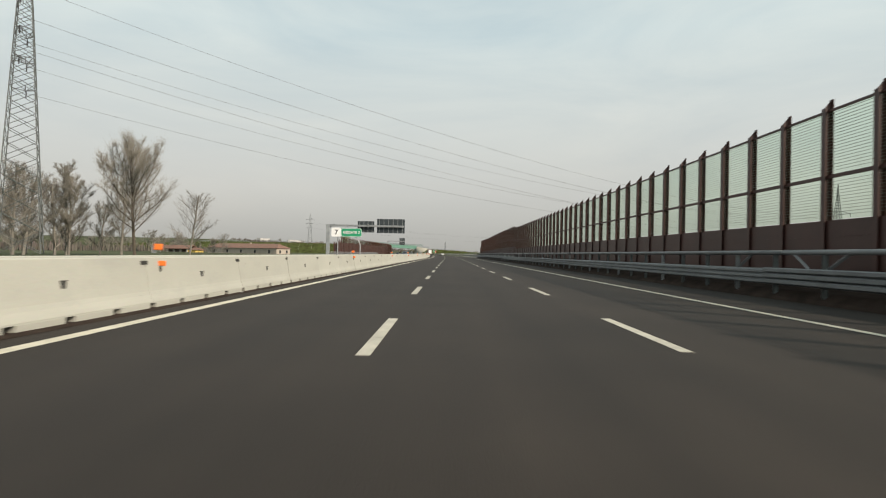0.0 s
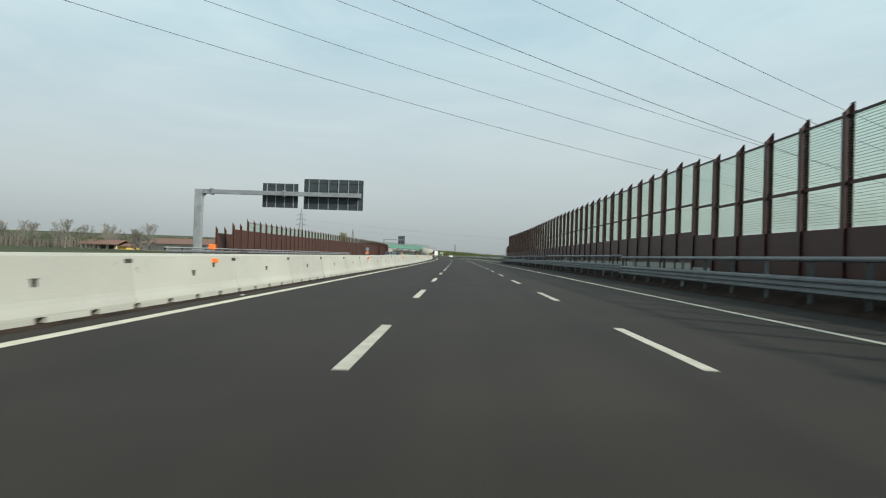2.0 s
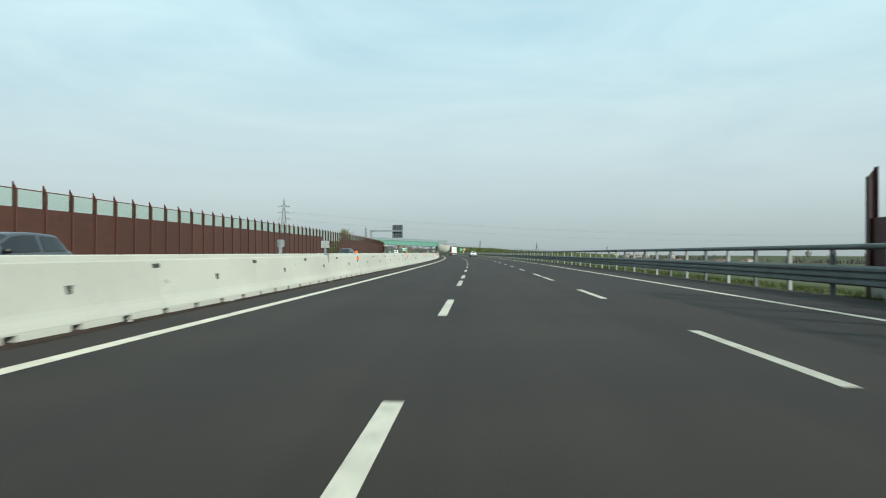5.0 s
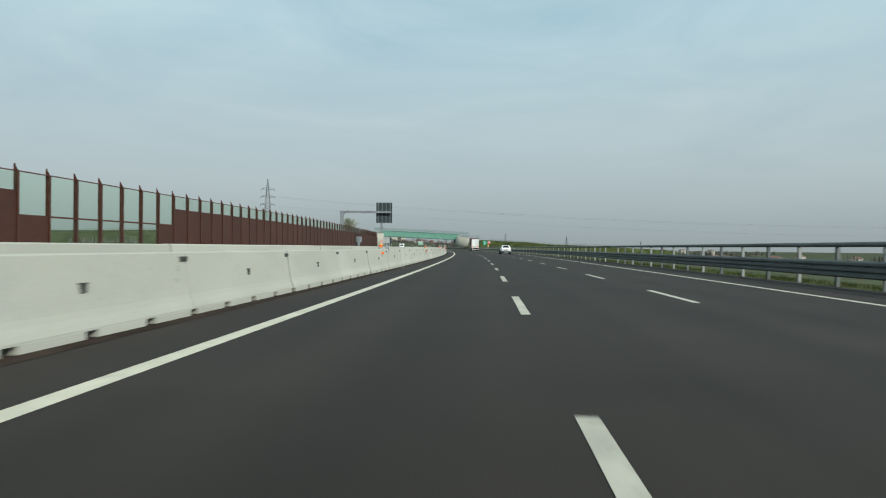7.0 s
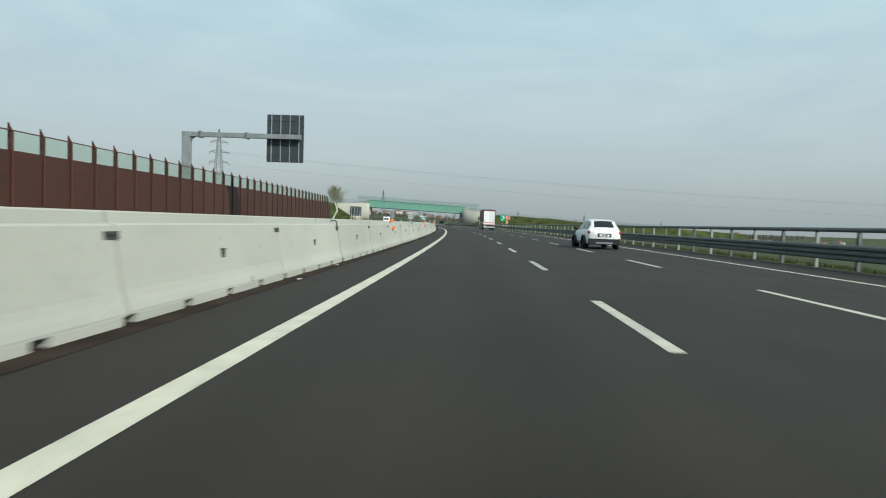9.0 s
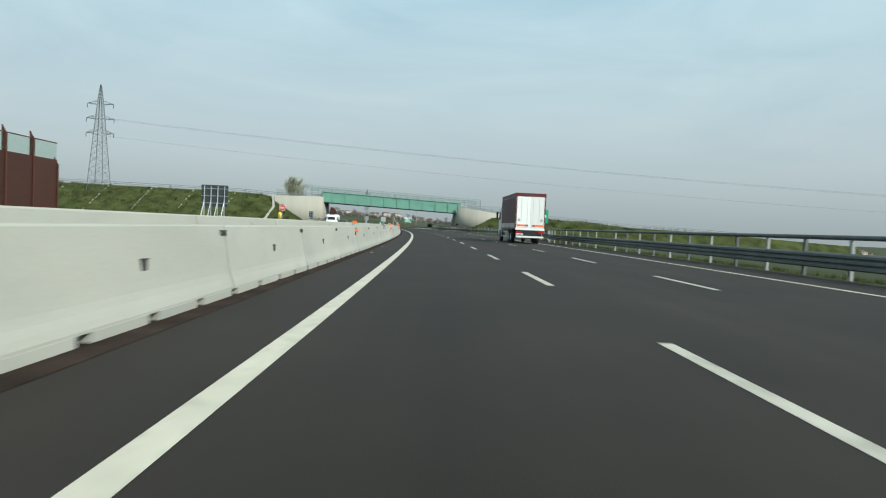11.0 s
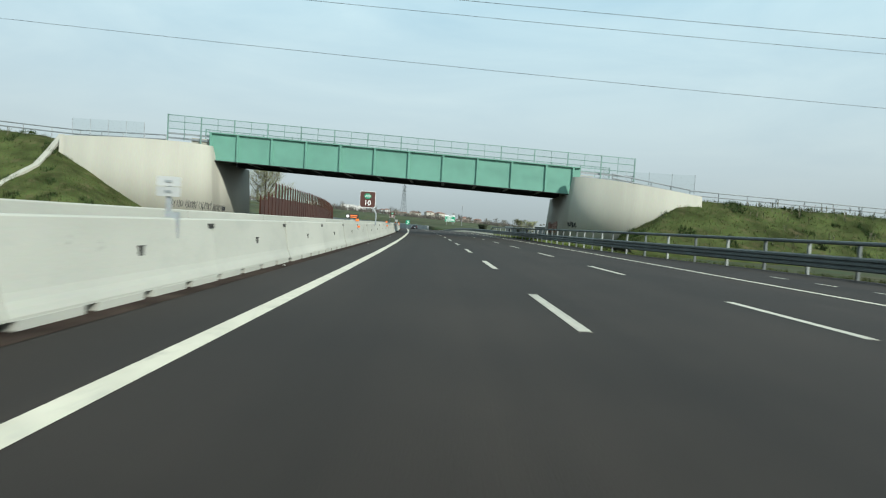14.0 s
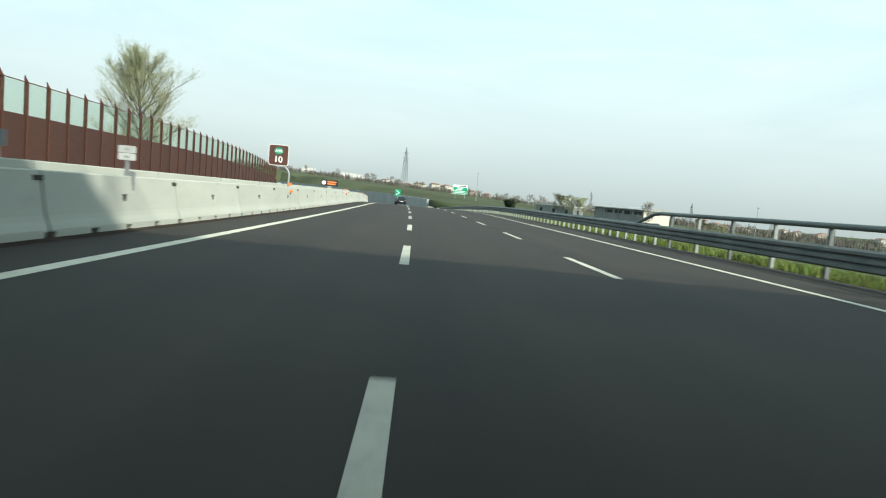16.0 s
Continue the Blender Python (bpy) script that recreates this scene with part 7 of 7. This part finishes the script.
CUT_WALL = material("grey_cut_wall", (0.27, 0.29, 0.29), 0.8, 0, 0.12, 0.2, 8, 0.2, (0.17, 0.18, 0.18), 0.5, shade=0)
cutting_wall("retaining_wall_right", 738, 955, 15.0, 0.6, "long blue-grey concrete retaining wall of the cutting")
cutting_wall("retaining_wall_left", 735, 955, -20.8, -0.6, "long blue-grey concrete retaining wall of the cutting")


def cut_bank(name, d0, d1, out):
    """Land that falls from the fields to the verge at d0, and farther on to the top of the wall at d1."""
    verts, faces, n = [], [], 100
    wide = (-0.01, 0.0, 3.0, 7.0, 12.0, 20.0, 27.0)
    for i in range(n + 1):
        s = 650 + 305 * i / n
        v = min(max((s - 718.0) / 20.0, 0.0), 1.0)
        v = v * v * (3 - 2 * v)
        for w in wide:
            x, y = flat(s, d0 + (d1 - d0) * v + out * w)
            inner = (-dip(s) - 0.5) * (1 - v) + (land(x, y) * 0.3 + 0.18) * v
            u = min(w / 12.0, 1.0)
            if w < 0:  # a steep face down to the verge
                verts.append((x, y, -dip(s) - 0.9))
                continue
            verts.append((x, y, inner + (terrain(x, y) - 0.25 - inner) * u * u * (3 - 2 * u)))
    k = len(wide)
    for i in range(n):
        for j in range(k - 1):
            a = i * k + j
            faces.append((a, a + 1, a + 1 + k, a + k) if out > 0 else (a, a + k, a + 1 + k, a + 1))
    setting(name, raw(name, verts, faces, FIELD, True), "grassy land sloping down to the cutting", "ground")


cut_bank("cutting_bank_right", 22.0, 15.65, 1)
cut_bank("cutting_bank_left", -24.0, -21.45, -1)
t = thing("wall_end_block", at(736, 15.3, -0.5), "pale concrete end block where the cutting begins", "end block")
bm = bmesh.new()
box(bm, -0.6, 0.6, -1.5, 1.5, -0.5, 2.2)
part("block", bm, CAST, t)


def message_sign(m):
    t = thing("message_sign", m, "dark electronic message sign with orange bars on a pale post", "road sign")
    plate("panel", t, -3.2, 3.2, 2.6, 4.9, 0.0, BLACK)
    bm = bmesh.new()
    for k, (a, b) in enumerate(((-0.9, 2.6), (-0.9, 2.2))):
        box(bm, a, b, -0.03, -0.004, 4.0 - 0.8 * k, 4.4 - 0.8 * k)
    part("text_bars", bm, AMBER, t, "glowing orange bars")
    bm = bmesh.new()
    bmesh.ops.create_cone(bm, cap_ends=True, segments=20, radius1=0.75, radius2=0.75, depth=0.03, matrix=Matrix.Translation((-2.2, -0.02, 3.8)) @ Matrix.Rotation(radians(90), 4, "X"))
    part("round_sign", bm, SIGN_WHITE, t, "white round sign")
    bm = bmesh.new()
    box(bm, -0.7, 0.7, 0.05, 0.4, -4.0, 3.0)
    part("post", bm, POST_PALE, t)


AMBER = glow_material("amber_lamps", (0.85, 0.20, 0.04), 0.4)
message_sign(afar(235, -21.9, -0.6, 0))


# ---- far roadside furniture past the bridge ----
def direction_board(m):
    t = thing("direction_sign", m, "large green direction board with white lettering bars on two legs", "road sign")
    plate("border_plate", t, -2.3, 2.3, 2.0, 5.0, 0.0, SIGN_WHITE)
    plate("green_plate", t, -2.22, 2.22, 2.08, 4.3, -0.01, SIGN_GREEN)
    bm = bmesh.new()
    for k, (a, b) in enumerate(((-1.2, 1.0), (-1.5, 0.6), (-1.9, 1.6), (-1.9, 1.9))):
        box(bm, a, b, -0.03, -0.012, 3.85 - 0.48 * k, 4.1 - 0.48 * k)
    part("lettering_bars", bm, SIGN_WHITE, t)
    bm = bmesh.new()
    box(bm, -0.6, 1.8, -0.03, -0.004, 4.55, 4.8)
    part("heading_bar", bm, BLACK, t)
    for x in (-1.5, 1.5):
        bm = bmesh.new()
        bar(bm, (x, 0.1, -1), (x, 0.1, 4.9), 0.14, 6)
        part("leg", bm, STEEL, t)


def chevron(m):
    t = thing("chevron_sign", m, "green and white arrow sign at the road's edge", "road sign")
    plate("sign_plate", t, -0.7, 0.7, 1.0, 2.6, 0.0, SIGN_GREEN)
    bm = bmesh.new()
    bar(bm, (-0.35, -0.02, 2.35), (0.4, -0.02, 1.8), 0.2)
    bar(bm, (-0.35, -0.02, 1.25), (0.4, -0.02, 1.8), 0.2)
    part("arrow", bm, SIGN_WHITE, t)
    bm = bmesh.new()
    bar(bm, (0, 0.08, -2.4), (0, 0.08, 2.5), 0.1, 6)
    part("leg", bm, STEEL, t)


def mast(m, h):
    t = thing("lamp_mast", m, "slender grey lamp mast beside the road", "lamp mast", "lamp masts")
    bm = bmesh.new()
    bar(bm, (0, 0, -1), (0, 0, h), 0.18, 6)
    part("pole", bm, STEEL, t)
    bm = bmesh.new()
    box(bm, -0.5, 0.5, -0.15, 0.15, h, h + 0.12)
    part("lamp_head", bm, GREY_BOX, t)


direction_board(afar(196, -9.6, -0.8))
chevron(afar(150, -15.5, -0.2))
chevron(at(475, 15.8, 1.1))
mast(afar(196, -8.05, -0.5), 9.5)
mast(afar(180, 16.5, -0.5), 9)
SCRAP = material("white_litter", (0.45, 0.45, 0.43), 0.6, 0, 0.2)
rl = random.Random(8)
for k in range(34):
    s = rl.uniform(0, 600)
    t = thing("litter", at(s, rl.uniform(-1.45, -1.0) + set_in(s), 0.008, rl.uniform(0, 360)), "crumpled pale scrap lying in the gutter", "litter", "gutter litter")
    bm = bmesh.new()
    bmesh.ops.create_icosphere(bm, subdivisions=1, radius=0.06)
    for v in bm.verts:
        v.co = Vector((v.co.x * rl.uniform(0.6, 1.5), v.co.y * rl.uniform(0.6, 1.3), max(v.co.z, 0) * rl.uniform(0.15, 0.4)))
    part("scrap", bm, SCRAP, t)
